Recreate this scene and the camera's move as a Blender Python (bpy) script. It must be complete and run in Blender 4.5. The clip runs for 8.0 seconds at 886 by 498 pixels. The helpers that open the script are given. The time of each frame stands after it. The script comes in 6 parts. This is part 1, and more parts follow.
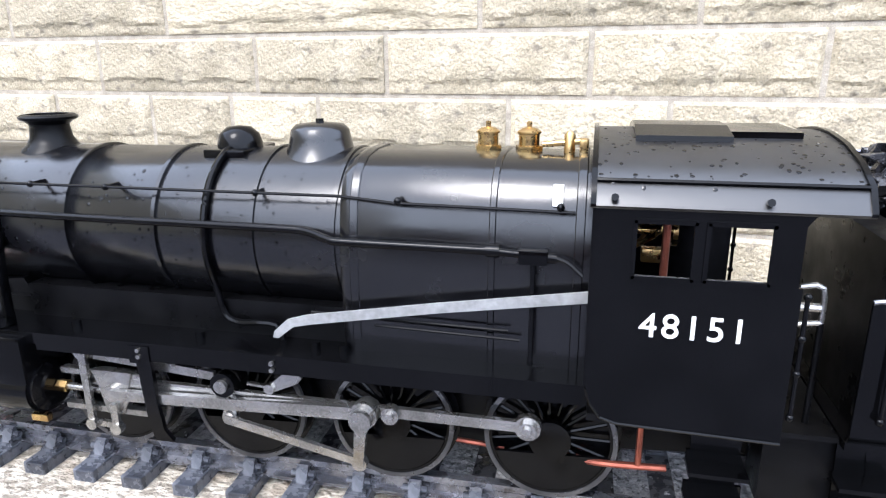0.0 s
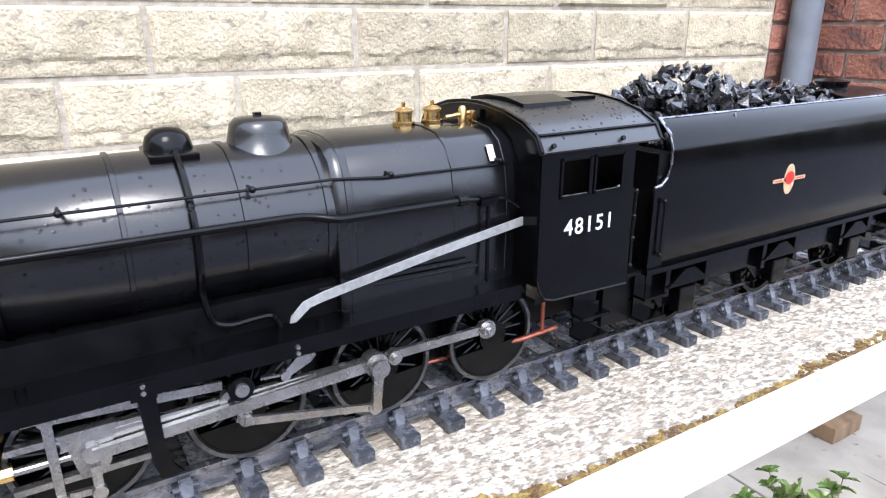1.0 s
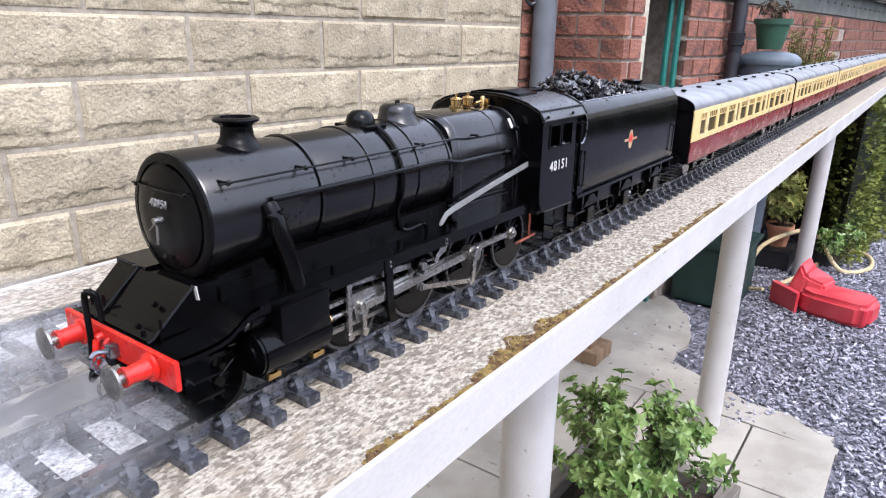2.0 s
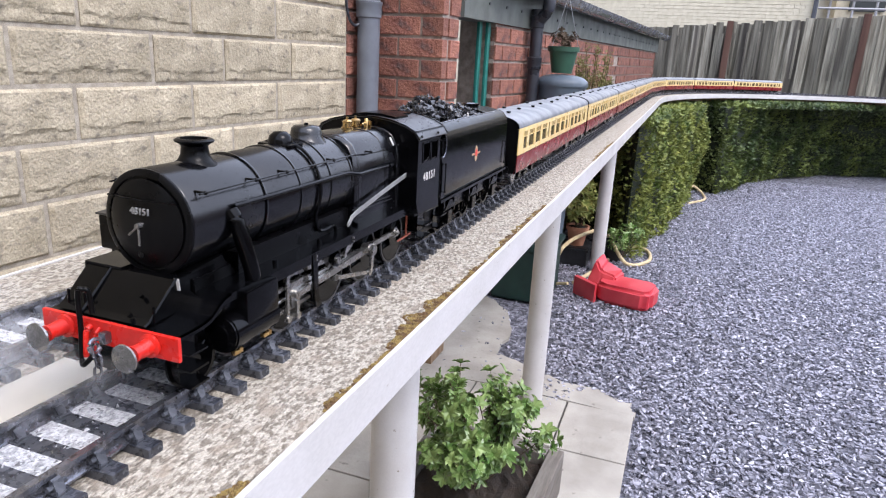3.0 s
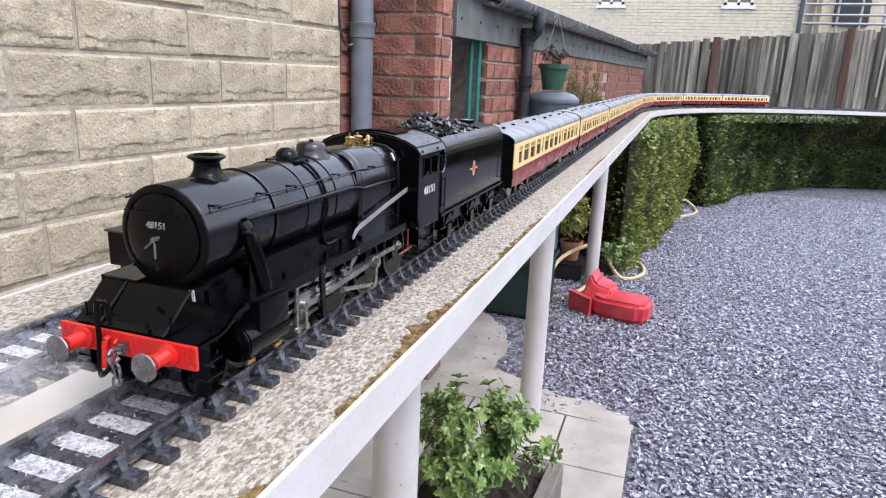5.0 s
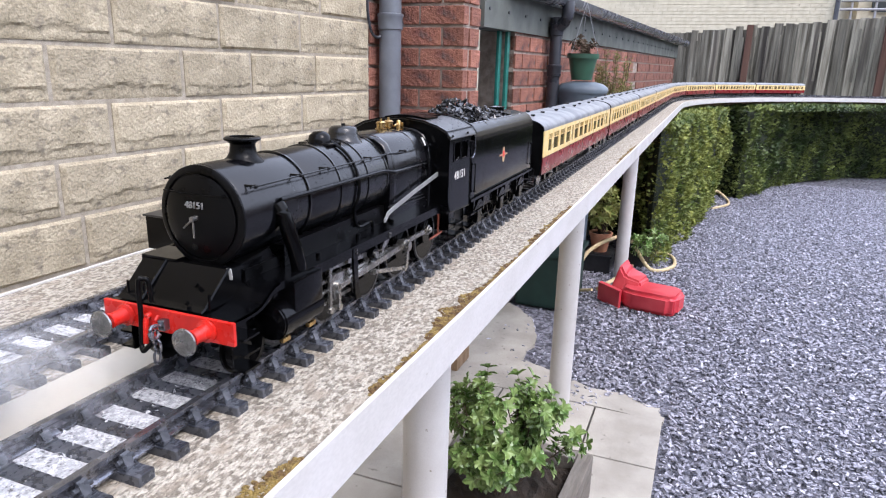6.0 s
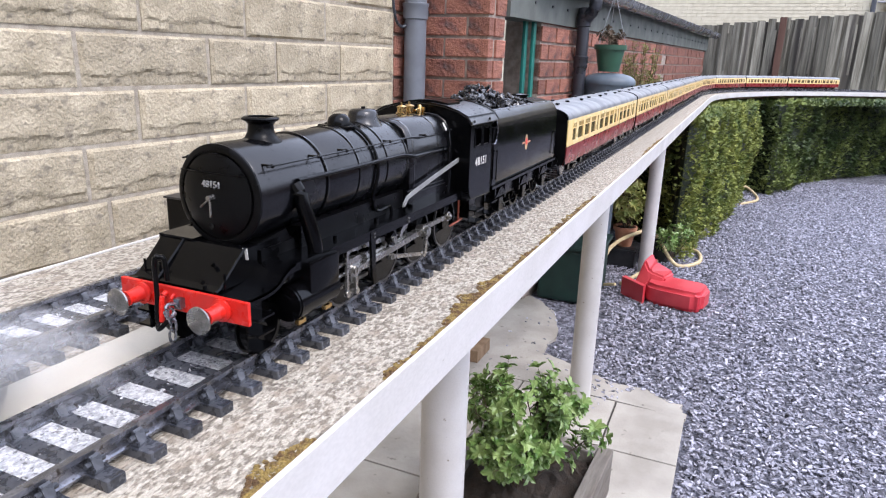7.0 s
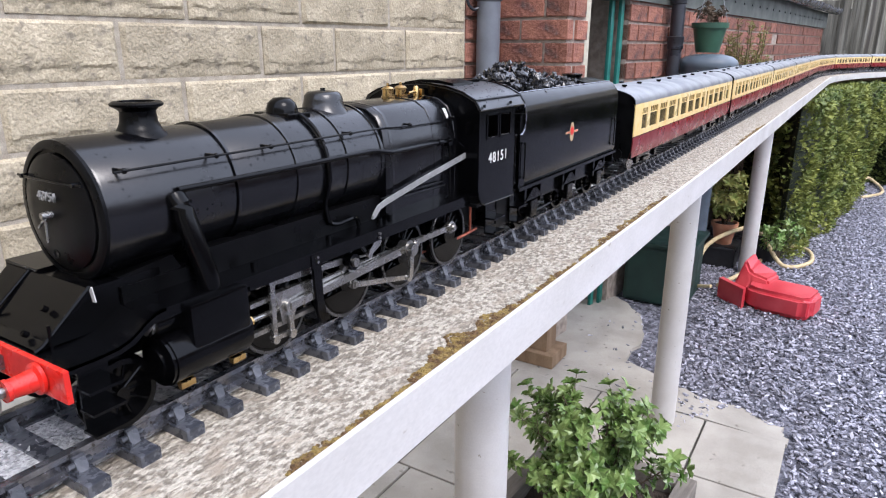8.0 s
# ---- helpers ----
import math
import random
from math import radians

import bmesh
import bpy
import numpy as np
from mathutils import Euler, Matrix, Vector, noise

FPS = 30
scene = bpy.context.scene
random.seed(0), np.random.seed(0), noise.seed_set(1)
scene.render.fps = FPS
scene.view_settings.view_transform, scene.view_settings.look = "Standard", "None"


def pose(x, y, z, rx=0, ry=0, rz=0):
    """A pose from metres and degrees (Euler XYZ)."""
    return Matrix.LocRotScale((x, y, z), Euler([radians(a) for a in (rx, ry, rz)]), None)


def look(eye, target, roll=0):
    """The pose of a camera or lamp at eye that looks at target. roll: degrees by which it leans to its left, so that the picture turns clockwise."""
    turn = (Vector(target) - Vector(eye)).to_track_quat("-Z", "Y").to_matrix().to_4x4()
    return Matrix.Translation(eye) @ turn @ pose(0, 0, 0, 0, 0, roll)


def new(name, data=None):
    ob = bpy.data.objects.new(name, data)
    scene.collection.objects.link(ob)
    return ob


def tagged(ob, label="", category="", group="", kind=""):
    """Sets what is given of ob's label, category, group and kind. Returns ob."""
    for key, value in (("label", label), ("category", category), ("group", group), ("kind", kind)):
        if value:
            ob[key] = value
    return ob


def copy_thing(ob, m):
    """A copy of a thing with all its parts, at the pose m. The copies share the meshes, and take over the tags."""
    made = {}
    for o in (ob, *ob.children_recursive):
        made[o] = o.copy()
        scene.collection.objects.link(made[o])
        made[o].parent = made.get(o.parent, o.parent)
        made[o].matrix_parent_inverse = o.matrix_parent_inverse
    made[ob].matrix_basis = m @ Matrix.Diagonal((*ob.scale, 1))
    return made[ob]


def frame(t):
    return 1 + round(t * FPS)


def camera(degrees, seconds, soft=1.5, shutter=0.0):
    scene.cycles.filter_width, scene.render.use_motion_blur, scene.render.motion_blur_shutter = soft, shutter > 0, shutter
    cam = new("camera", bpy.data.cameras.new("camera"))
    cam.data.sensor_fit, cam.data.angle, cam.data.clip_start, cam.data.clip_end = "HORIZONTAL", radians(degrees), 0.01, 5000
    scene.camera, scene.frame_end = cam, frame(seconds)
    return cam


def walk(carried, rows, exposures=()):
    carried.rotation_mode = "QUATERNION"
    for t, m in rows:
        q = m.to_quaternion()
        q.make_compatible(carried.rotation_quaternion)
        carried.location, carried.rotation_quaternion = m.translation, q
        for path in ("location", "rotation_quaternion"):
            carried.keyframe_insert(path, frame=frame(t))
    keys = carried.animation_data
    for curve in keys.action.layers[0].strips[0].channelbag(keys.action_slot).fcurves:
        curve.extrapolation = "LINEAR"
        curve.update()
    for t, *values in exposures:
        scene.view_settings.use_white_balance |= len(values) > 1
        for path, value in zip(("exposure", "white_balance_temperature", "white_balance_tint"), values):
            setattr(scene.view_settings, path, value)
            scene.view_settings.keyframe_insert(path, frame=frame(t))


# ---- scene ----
cam = camera(67.9, 8.0, 1.15)
PATH = [
    (0, (0.131, 0.157, 1.264), (-0.295, 2.031, 0.709), -0.4),
    (0.5, (0.021, 0.153, 1.274), (0.368, 2.018, 0.641), -0.2),
    (1, (-0.095, 0.127, 1.277), (0.891, 1.746, 0.636), -0.2),
    (1.2, (-0.14, 0.114, 1.277), (1.045, 1.607, 0.671), 1.0),
    (2.3, (-0.496, 0.113, 1.294), (1.138, 1.077, 0.66), 1.7),
    (2.5, (-0.523, 0.12, 1.297), (1.186, 0.958, 0.681), 2.9),
    (3, (-0.559, 0.12, 1.307), (1.25, 0.755, 0.739), 3.1),
    (3.5, (-0.566, 0.118, 1.305), (1.255, 0.737, 0.756), 2.6),
    (4, (-0.574, 0.12, 1.306), (1.255, 0.729, 0.775), 2.7),
    (4.5, (-0.577, 0.122, 1.306), (1.254, 0.737, 0.785), 2.5),
    (6, (-0.585, 0.124, 1.295), (1.21, 0.823, 0.758), 1.6),
    (6.5, (-0.588, 0.125, 1.288), (1.172, 0.89, 0.727), 1.3),
    (7, (-0.578, 0.122, 1.286), (1.185, 0.883, 0.726), 1.9),
    (7.5, (-0.531, 0.122, 1.272), (1.196, 0.925, 0.662), 1.1),
    (8, (-0.39, 0.112, 1.268), (1.233, 1.12, 0.676), 0.2),
]
from mathutils.bvhtree import BVHTree

EXPOSURES = [(0.0, 1.33, 6170, 12), (0.5, 1.30, 6170, 12), (1.0, 1.22, 6200, 13), (1.2, 1.06, 6220, 13), (2.3, 0.62, 6380, 16), (3.0, 0.54, 6380, 16), (4.5, 0.54, 6380, 16), (7.0, 0.57, 6380, 16), (7.5, 0.55, 6380, 16), (8.0, 0.52, 6370, 15)]
walk(cam, [(t, look(eye, target, roll)) for t, eye, target, roll in PATH], EXPOSURES)

# ---- world and sun: a bright overcast sky ----
world = bpy.data.worlds.new("overcast")
world.use_nodes = True
scene.world = world
wn, wl = world.node_tree.nodes, world.node_tree.links
sky = wn.new("ShaderNodeTexSky")
sky.sky_type, sky.sun_disc = "NISHITA", False
sky.sun_elevation, sky.sun_rotation = radians(58), radians(200)
sky.air_density, sky.dust_density, sky.ozone_density = 1.0, 4.0, 1.0
haze = wn.new("ShaderNodeMixRGB")
haze.inputs[0].default_value = 0.72
haze.inputs[2].default_value = (8.3, 9.3, 11.2, 1)
wl.new(sky.outputs[0], haze.inputs[1])
wl.new(haze.outputs[0], wn["Background"].inputs[0])
wn["Background"].inputs[1].default_value = 0.23

sun_data = bpy.data.lights.new("sun", "SUN")
sun_data.energy, sun_data.angle, sun_data.color = 1.5, radians(24), (1.0, 0.98, 0.95)
sun = new("sun", sun_data)
sun.matrix_world = look((-2, -6, 10), (0.6, 0.8, 0))


# ---- materials ----
def material(name, colour, rough=0.6, metal=0.0, second=None, scale=20.0, detail=6.0, contrast=(0.35, 0.65), bump=0.0, bump_scale=None,
             fine=0.0, fine_scale=400.0, spread=0.0, speck=None, speck_scale=200.0, speck_at=(0.62, 0.68), coat=0.0, stretch=(1, 1, 1), rough_var=0.1, coords="Object", distance=0.002, spec=0.5):
    """A principled material: two colours mixed by noise, fine grain, optional specks, bump, and a spread of brightness from piece to piece."""
    m = bpy.data.materials.new(name)
    m.use_nodes = True
    n, l = m.node_tree.nodes, m.node_tree.links
    b = n["Principled BSDF"]
    tc, mp = n.new("ShaderNodeTexCoord"), n.new("ShaderNodeMapping")
    l.new(tc.outputs[coords], mp.inputs[0])
    mp.inputs["Scale"].default_value = stretch

    def noise_at(sc, det=6.0, lo=0.35, hi=0.65):
        t, r = n.new("ShaderNodeTexNoise"), n.new("ShaderNodeMapRange")
        t.inputs["Scale"].default_value, t.inputs["Detail"].default_value = sc, det
        l.new(mp.outputs[0], t.inputs["Vector"])
        r.inputs["From Min"].default_value, r.inputs["From Max"].default_value = lo, hi
        l.new(t.outputs[0], r.inputs["Value"])
        return r.outputs[0]

    def mix(fac, a, c, mode="MIX"):
        x = n.new("ShaderNodeMixRGB")
        x.blend_type = mode
        for socket, value in ((0, fac), (1, a), (2, c)):
            if hasattr(value, "links"):
                l.new(value, x.inputs[socket])
            else:
                x.inputs[socket].default_value = value if socket == 0 else (*value, 1)
        return x.outputs[0]

    big = noise_at(scale, detail, *contrast)
    col = mix(big, colour, second or tuple(c * 0.75 for c in colour))
    if fine:
        grain = noise_at(fine_scale, 3.0, 0.3, 0.7)
        col = mix(grain, col, mix(1.0, col, (1 - fine,) * 3, "MULTIPLY"))
    if speck:
        col = mix(noise_at(speck_scale, 4.0, *speck_at), col, speck)
    if spread:
        info, rr = n.new("ShaderNodeObjectInfo"), n.new("ShaderNodeMapRange")
        l.new(info.outputs["Random"], rr.inputs["Value"])
        rr.inputs["To Min"].default_value, rr.inputs["To Max"].default_value = 1 - spread, 1 + spread
        v = n.new("ShaderNodeCombineXYZ")
        for k in range(3):
            l.new(rr.outputs[0], v.inputs[k])
        col = mix(1.0, col, v.outputs[0], "MULTIPLY")
    l.new(col, b.inputs["Base Color"])
    b.inputs["Metallic"].default_value = metal
    b.inputs["Coat Weight"].default_value = coat
    b.inputs["Specular IOR Level"].default_value = spec
    rv = n.new("ShaderNodeMapRange")
    l.new(big, rv.inputs["Value"])
    rv.inputs["To Min"].default_value, rv.inputs["To Max"].default_value = max(0.02, rough - rough_var), min(1, rough + rough_var)
    l.new(rv.outputs[0], b.inputs["Roughness"])
    if bump:
        bp = n.new("ShaderNodeBump")
        bp.inputs["Strength"].default_value, bp.inputs["Distance"].default_value = bump, distance
        l.new(noise_at(bump_scale or scale * 4, 8.0, 0.2, 0.8), bp.inputs["Height"])
        l.new(bp.outputs[0], b.inputs["Normal"])
    return m


BLACK = material("black_paint", (0.0010, 0.0010, 0.0012), 0.17, second=(0.0018, 0.0018, 0.0022), scale=45, bump=0.03, bump_scale=400, distance=0.0004, spec=0.17, rough_var=0.04)
BOILER_BLACK = material("boiler_paint", (0.0014, 0.0014, 0.0019), 0.22, second=(0.0028, 0.0028, 0.0036), scale=30, bump=0.06, bump_scale=260, distance=0.0004, spec=0.6, rough_var=0.06)
ROOF_BLACK = material("satin_roof_paint", (0.003, 0.003, 0.0036), 0.36, second=(0.006, 0.006, 0.007), scale=40, bump=0.06, bump_scale=260, distance=0.0004, spec=0.8, rough_var=0.06)
SOOT = material("sooty_black", (0.0014, 0.0014, 0.0016), 0.34, second=(0.003, 0.003, 0.0034), scale=60, spec=0.13)
WET_BLACK = material("wet_black", (0.0008, 0.0008, 0.001), 0.06, scale=60, rough_var=0.02, spec=0.35)
STEEL = material("bright_steel", (0.50, 0.485, 0.46), 0.27, 0.92, second=(0.24, 0.235, 0.225), scale=60, contrast=(0.35, 0.68), fine=0.35, fine_scale=900, bump=0.08, distance=0.0004)
BRASS = material("brass", (0.66, 0.46, 0.20), 0.28, 1.0, second=(0.45, 0.29, 0.12), scale=120)
COPPER = material("copper", (0.40, 0.12, 0.075), 0.45, 0.9, second=(0.22, 0.07, 0.05), scale=100)
TYRE = material("worn_tyre", (0.10, 0.10, 0.105), 0.32, 0.7, second=(0.05, 0.05, 0.053), scale=80)
CREST = material("crest_gold", (0.46, 0.36, 0.22), 0.45, second=(0.36, 0.25, 0.13), scale=300)
RED = material("buffer_red", (0.62, 0.02, 0.012), 0.3, second=(0.5, 0.015, 0.01), scale=80)
WHITE = material("white_lettering", (0.62, 0.61, 0.58), 0.5, second=(0.5, 0.49, 0.46), scale=200)
CREAMY = material("silver_paint", (0.33, 0.33, 0.325), 0.42, 0.25, second=(0.24, 0.24, 0.235), scale=90, fine=0.25)
RAIL = material("rail_steel", (0.20, 0.205, 0.235), 0.24, 0.85, second=(0.34, 0.345, 0.38), scale=90, fine=0.35, speck=(0.07, 0.06, 0.055), speck_scale=240, speck_at=(0.60, 0.70))
SLEEPER = material("sleeper_plastic", (0.034, 0.037, 0.046), 0.30, second=(0.10, 0.105, 0.12), scale=160, fine=0.35, spread=0.35, bump=0.15, bump_scale=500, distance=0.0006, speck=(0.24, 0.23, 0.21), speck_scale=420, speck_at=(0.68, 0.76))
COAL = material("coal", (0.010, 0.010, 0.012), 0.20, second=(0.03, 0.03, 0.034), scale=150, bump=0.2, spec=0.8)
BALLAST = material("pale_chippings", (0.70, 0.70, 0.70), 0.9, second=(0.43, 0.43, 0.44), scale=260, contrast=(0.42, 0.58), bump=0.9, bump_scale=300, fine=0.35, fine_scale=700, speck=(0.14, 0.14, 0.145), speck_scale=330, speck_at=(0.58, 0.66), distance=0.003)
BOARD = material("flaking_board_paint", (0.53, 0.475, 0.385), 0.9, second=(0.235, 0.20, 0.155), scale=270, detail=14, contrast=(0.45, 0.575), bump=1.0, bump_scale=260, fine=0.36, fine_scale=620, stretch=(0.66, 1, 1), speck=(0.30, 0.25, 0.19), speck_scale=60, speck_at=(0.52, 0.70), distance=0.003)
FASCIA = material("white_gloss_fascia", (0.60, 0.58, 0.56), 0.45, second=(0.53, 0.51, 0.485), scale=14, fine=0.10, speck=(0.36, 0.33, 0.28), speck_scale=90, speck_at=(0.68, 0.74), stretch=(0.5, 1, 1))
POST = material("white_pipe", (0.56, 0.545, 0.53), 0.4, second=(0.49, 0.47, 0.45), scale=9, fine=0.08, speck=(0.24, 0.21, 0.17), speck_scale=80, speck_at=(0.70, 0.74))
MOSS = material("moss", (0.36, 0.245, 0.065), 0.95, second=(0.15, 0.08, 0.03), scale=110, contrast=(0.4, 0.6), bump=1.0, bump_scale=500, fine=0.5, fine_scale=600, distance=0.003)
STONE = material("stone_block", (0.57, 0.49, 0.35), 0.92, second=(0.38, 0.325, 0.225), scale=10, contrast=(0.34, 0.68), bump=0.8, bump_scale=110, fine=0.38, fine_scale=220, speck=(0.19, 0.165, 0.125), speck_scale=36, speck_at=(0.56, 0.76), spread=0.15, distance=0.005)
STONE_MORTAR = material("stone_mortar", (0.43, 0.385, 0.31), 0.95, second=(0.30, 0.26, 0.205), scale=40, bump=0.6, fine=0.3)
BRICK = material("red_brick", (0.40, 0.165, 0.105), 0.9, second=(0.21, 0.085, 0.066), scale=14, contrast=(0.3, 0.7), bump=1.0, bump_scale=70, fine=0.4, fine_scale=200, speck=(0.085, 0.06, 0.055), speck_scale=17, speck_at=(0.58, 0.74), spread=0.34, distance=0.007)
BRICK_MORTAR = material("brick_mortar", (0.44, 0.37, 0.31), 0.95, second=(0.27, 0.22, 0.185), scale=30, bump=0.6, fine=0.3)
PALE_BRICK = material("cream_brick", (0.60, 0.54, 0.40), 0.9, second=(0.5, 0.44, 0.32), scale=8, fine=0.15, spread=0.08)
FENCE = material("weathered_boards", (0.275, 0.255, 0.20), 0.9, second=(0.11, 0.098, 0.072), scale=26, stretch=(1, 1, 0.05), contrast=(0.36, 0.64), fine=0.35, fine_scale=140, bump=0.4, bump_scale=60, spread=0.45, speck=(0.05, 0.043, 0.034), speck_scale=9, speck_at=(0.55, 0.66))
FENCE_RED = material("brown_stained_board", (0.10, 0.045, 0.028), 0.85, second=(0.06, 0.026, 0.017), scale=9, stretch=(1, 1, 0.12), fine=0.3)
SLATE = material("slate_chippings", (0.125, 0.125, 0.15), 0.62, second=(0.22, 0.215, 0.25), scale=30, fine=0.2, spread=0.3, coords="Object")
SLATE_BED = material("slate_bed", (0.27, 0.27, 0.32), 0.8, second=(0.075, 0.075, 0.094), scale=38, contrast=(0.4, 0.6), bump=1.0, bump_scale=55, fine=0.4, fine_scale=90, distance=0.02)
PAVING = material("paving_slab", (0.42, 0.39, 0.34), 0.9, second=(0.31, 0.285, 0.245), scale=6, bump=0.3, bump_scale=60, fine=0.2, speck=(0.14, 0.12, 0.1), speck_scale=25, speck_at=(0.66, 0.75), spread=0.08)
GROUT = material("paving_joint", (0.07, 0.065, 0.055), 0.95, scale=30)
PVC = material("grey_downpipe", (0.16, 0.175, 0.20), 0.4, second=(0.12, 0.13, 0.15), scale=12, fine=0.1)
PVC_BLACK = material("black_downpipe", (0.018, 0.02, 0.026), 0.35, second=(0.03, 0.032, 0.04), scale=14)
GUTTER = material("grey_gutter", (0.10, 0.105, 0.12), 0.22, second=(0.15, 0.155, 0.17), scale=10)
SOFFIT = material("green_grey_board", (0.12, 0.13, 0.115), 0.7, second=(0.09, 0.10, 0.088), scale=8, fine=0.2)
GREEN_FRAME = material("teal_frame_paint", (0.015, 0.16, 0.13), 0.4, second=(0.012, 0.12, 0.1), scale=20)
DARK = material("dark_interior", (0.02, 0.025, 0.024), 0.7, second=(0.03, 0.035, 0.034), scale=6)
CREAM = material("coach_cream", (0.72, 0.56, 0.29), 0.35, second=(0.70, 0.50, 0.2), scale=40)
CRIMSON = material("coach_crimson", (0.20, 0.012, 0.018), 0.3, second=(0.16, 0.01, 0.014), scale=40)
COACH_ROOF = material("coach_roof_grey", (0.22, 0.23, 0.25), 0.38, second=(0.16, 0.17, 0.185), scale=20, fine=0.2)
COACH_GLASS = material("coach_window", (0.055, 0.040, 0.022), 0.10, second=(0.15, 0.11, 0.055), scale=60)
LEAF = material("shrub_leaf", (0.085, 0.165, 0.04), 0.30, second=(0.24, 0.33, 0.11), scale=30, contrast=(0.36, 0.66))
HEDGE = material("hedge_leaf", (0.045, 0.082, 0.018), 0.6, second=(0.21, 0.26, 0.06), scale=2.6, contrast=(0.40, 0.62), fine=0.45, fine_scale=30)
HEDGE_BRIGHT = material("golden_hedge_leaf", (0.085, 0.135, 0.024), 0.6, second=(0.33, 0.36, 0.075), scale=6, contrast=(0.36, 0.66), fine=0.45, fine_scale=40)
# near-black: the shade between the sprays is put into this colour
HEDGE_INNER_SHADE = material("hedge_inner_shade", (0.012, 0.02, 0.007), 0.9, scale=10)
YELLOW_LEAF = material("variegated_leaf", (0.42, 0.40, 0.13), 0.5, second=(0.2, 0.26, 0.06), scale=30)
FEATHERY = material("feathery_leaf", (0.15, 0.17, 0.045), 0.6, second=(0.27, 0.27, 0.08), scale=14)
TWIG = material("twig", (0.10, 0.07, 0.045), 0.9, scale=60)
SOIL = material("dark_soil", (0.025, 0.018, 0.012), 0.95, second=(0.05, 0.035, 0.025), scale=60, bump=1.0, distance=0.006)
GREY_WOOD = material("weathered_planter_wood", (0.24, 0.22, 0.19), 0.85, second=(0.14, 0.12, 0.10), scale=16, stretch=(0.15, 1, 1), fine=0.35, fine_scale=150, bump=0.4)
TIMBER = material("sawn_timber", (0.30, 0.20, 0.12), 0.85, second=(0.2, 0.125, 0.07), scale=22, stretch=(1, 1, 0.2), fine=0.25, bump=0.3)
RED_PLASTIC = material("faded_red_plastic", (0.50, 0.030, 0.045), 0.40, second=(0.60, 0.07, 0.08), scale=7, fine=0.08)
TERRACOTTA = material("terracotta", (0.42, 0.17, 0.09), 0.8, second=(0.5, 0.26, 0.16), scale=18)
GREEN_PLASTIC = material("green_plastic", (0.03, 0.09, 0.055), 0.45, second=(0.02, 0.065, 0.04), scale=10)
DARK_GREEN = material("dark_green_plastic", (0.008, 0.032, 0.024), 0.5, second=(0.005, 0.022, 0.017), scale=9)
BLUE_GREY = material("blue_grey_plastic", (0.085, 0.11, 0.135), 0.45, second=(0.06, 0.08, 0.1), scale=10)
HOSE = material("cream_hose", (0.58, 0.46, 0.26), 0.5, second=(0.45, 0.35, 0.2), scale=40)
PLASTIC_BLACK = material("black_plastic", (0.015, 0.016, 0.018), 0.5, scale=20)
CHAIN = material("galvanised_wire", (0.35, 0.35, 0.36), 0.45, 0.8, scale=60)

CREAM_PAINT = material("cream_board_paint", (0.54, 0.50, 0.42), 0.6, second=(0.46, 0.42, 0.345), scale=10, fine=0.08, bump=0.15, bump_scale=60, distance=0.001)
GREY_CAST = material("worn_cast_number", (0.36, 0.36, 0.35), 0.5, 0.3, second=(0.2, 0.2, 0.2), scale=200)

# steam: a soft veil that thins out towards the rim of each puff
STEAM = bpy.data.materials.new("steam")
STEAM.use_nodes = True
sn, sl = STEAM.node_tree.nodes, STEAM.node_tree.links
sn.remove(sn["Principled BSDF"])
s_tc, s_len, s_rad = sn.new("ShaderNodeTexCoord"), sn.new("ShaderNodeVectorMath"), sn.new("ShaderNodeMapRange")
s_flat = sn.new("ShaderNodeMapping")
s_flat.inputs["Scale"].default_value = (1, 1, 0)
sl.new(s_tc.outputs["Object"], s_flat.inputs[0])
s_len.operation = "LENGTH"
sl.new(s_flat.outputs[0], s_len.inputs[0])
s_rad.interpolation_type = "SMOOTHSTEP"
s_rad.inputs["From Min"].default_value, s_rad.inputs["From Max"].default_value = 0.1, 1.0
s_rad.inputs["To Min"].default_value, s_rad.inputs["To Max"].default_value = 1.0, 0.0
sl.new(s_len.outputs["Value"], s_rad.inputs["Value"])
s_noise, s_wisp, s_mul, s_fac = sn.new("ShaderNodeTexNoise"), sn.new("ShaderNodeMapRange"), sn.new("ShaderNodeMath"), sn.new("ShaderNodeMath")
s_noise.inputs["Scale"].default_value, s_noise.inputs["Detail"].default_value, s_noise.inputs["Distortion"].default_value = 2.2, 5.0, 0.6
sl.new(s_tc.outputs["Object"], s_noise.inputs["Vector"])
s_wisp.inputs["From Min"].default_value, s_wisp.inputs["From Max"].default_value = 0.22, 0.74
sl.new(s_noise.outputs[0], s_wisp.inputs["Value"])
s_mul.operation = s_fac.operation = "MULTIPLY"
sl.new(s_rad.outputs[0], s_mul.inputs[0])
sl.new(s_wisp.outputs[0], s_mul.inputs[1])
sl.new(s_mul.outputs[0], s_fac.inputs[0])
s_fac.inputs[1].default_value = 0.17
s_clear, s_white, s_mix = sn.new("ShaderNodeBsdfTransparent"), sn.new("ShaderNodeBsdfDiffuse"), sn.new("ShaderNodeMixShader")
s_white.inputs[0].default_value = (0.9, 0.9, 0.91, 1)
sl.new(s_fac.outputs[0], s_mix.inputs[0])
sl.new(s_clear.outputs[0], s_mix.inputs[1])
sl.new(s_white.outputs[0], s_mix.inputs[2])
sl.new(s_mix.outputs[0], sn["Material Output"].inputs[0])

glass = bpy.data.materials.new("window_glass")
glass.use_nodes = True
gb = glass.node_tree.nodes["Principled BSDF"]
gb.inputs["Transmission Weight"].default_value, gb.inputs["Roughness"].default_value = 1.0, 0.03
gb.inputs["Base Color"].default_value = (0.85, 0.88, 0.88, 1)


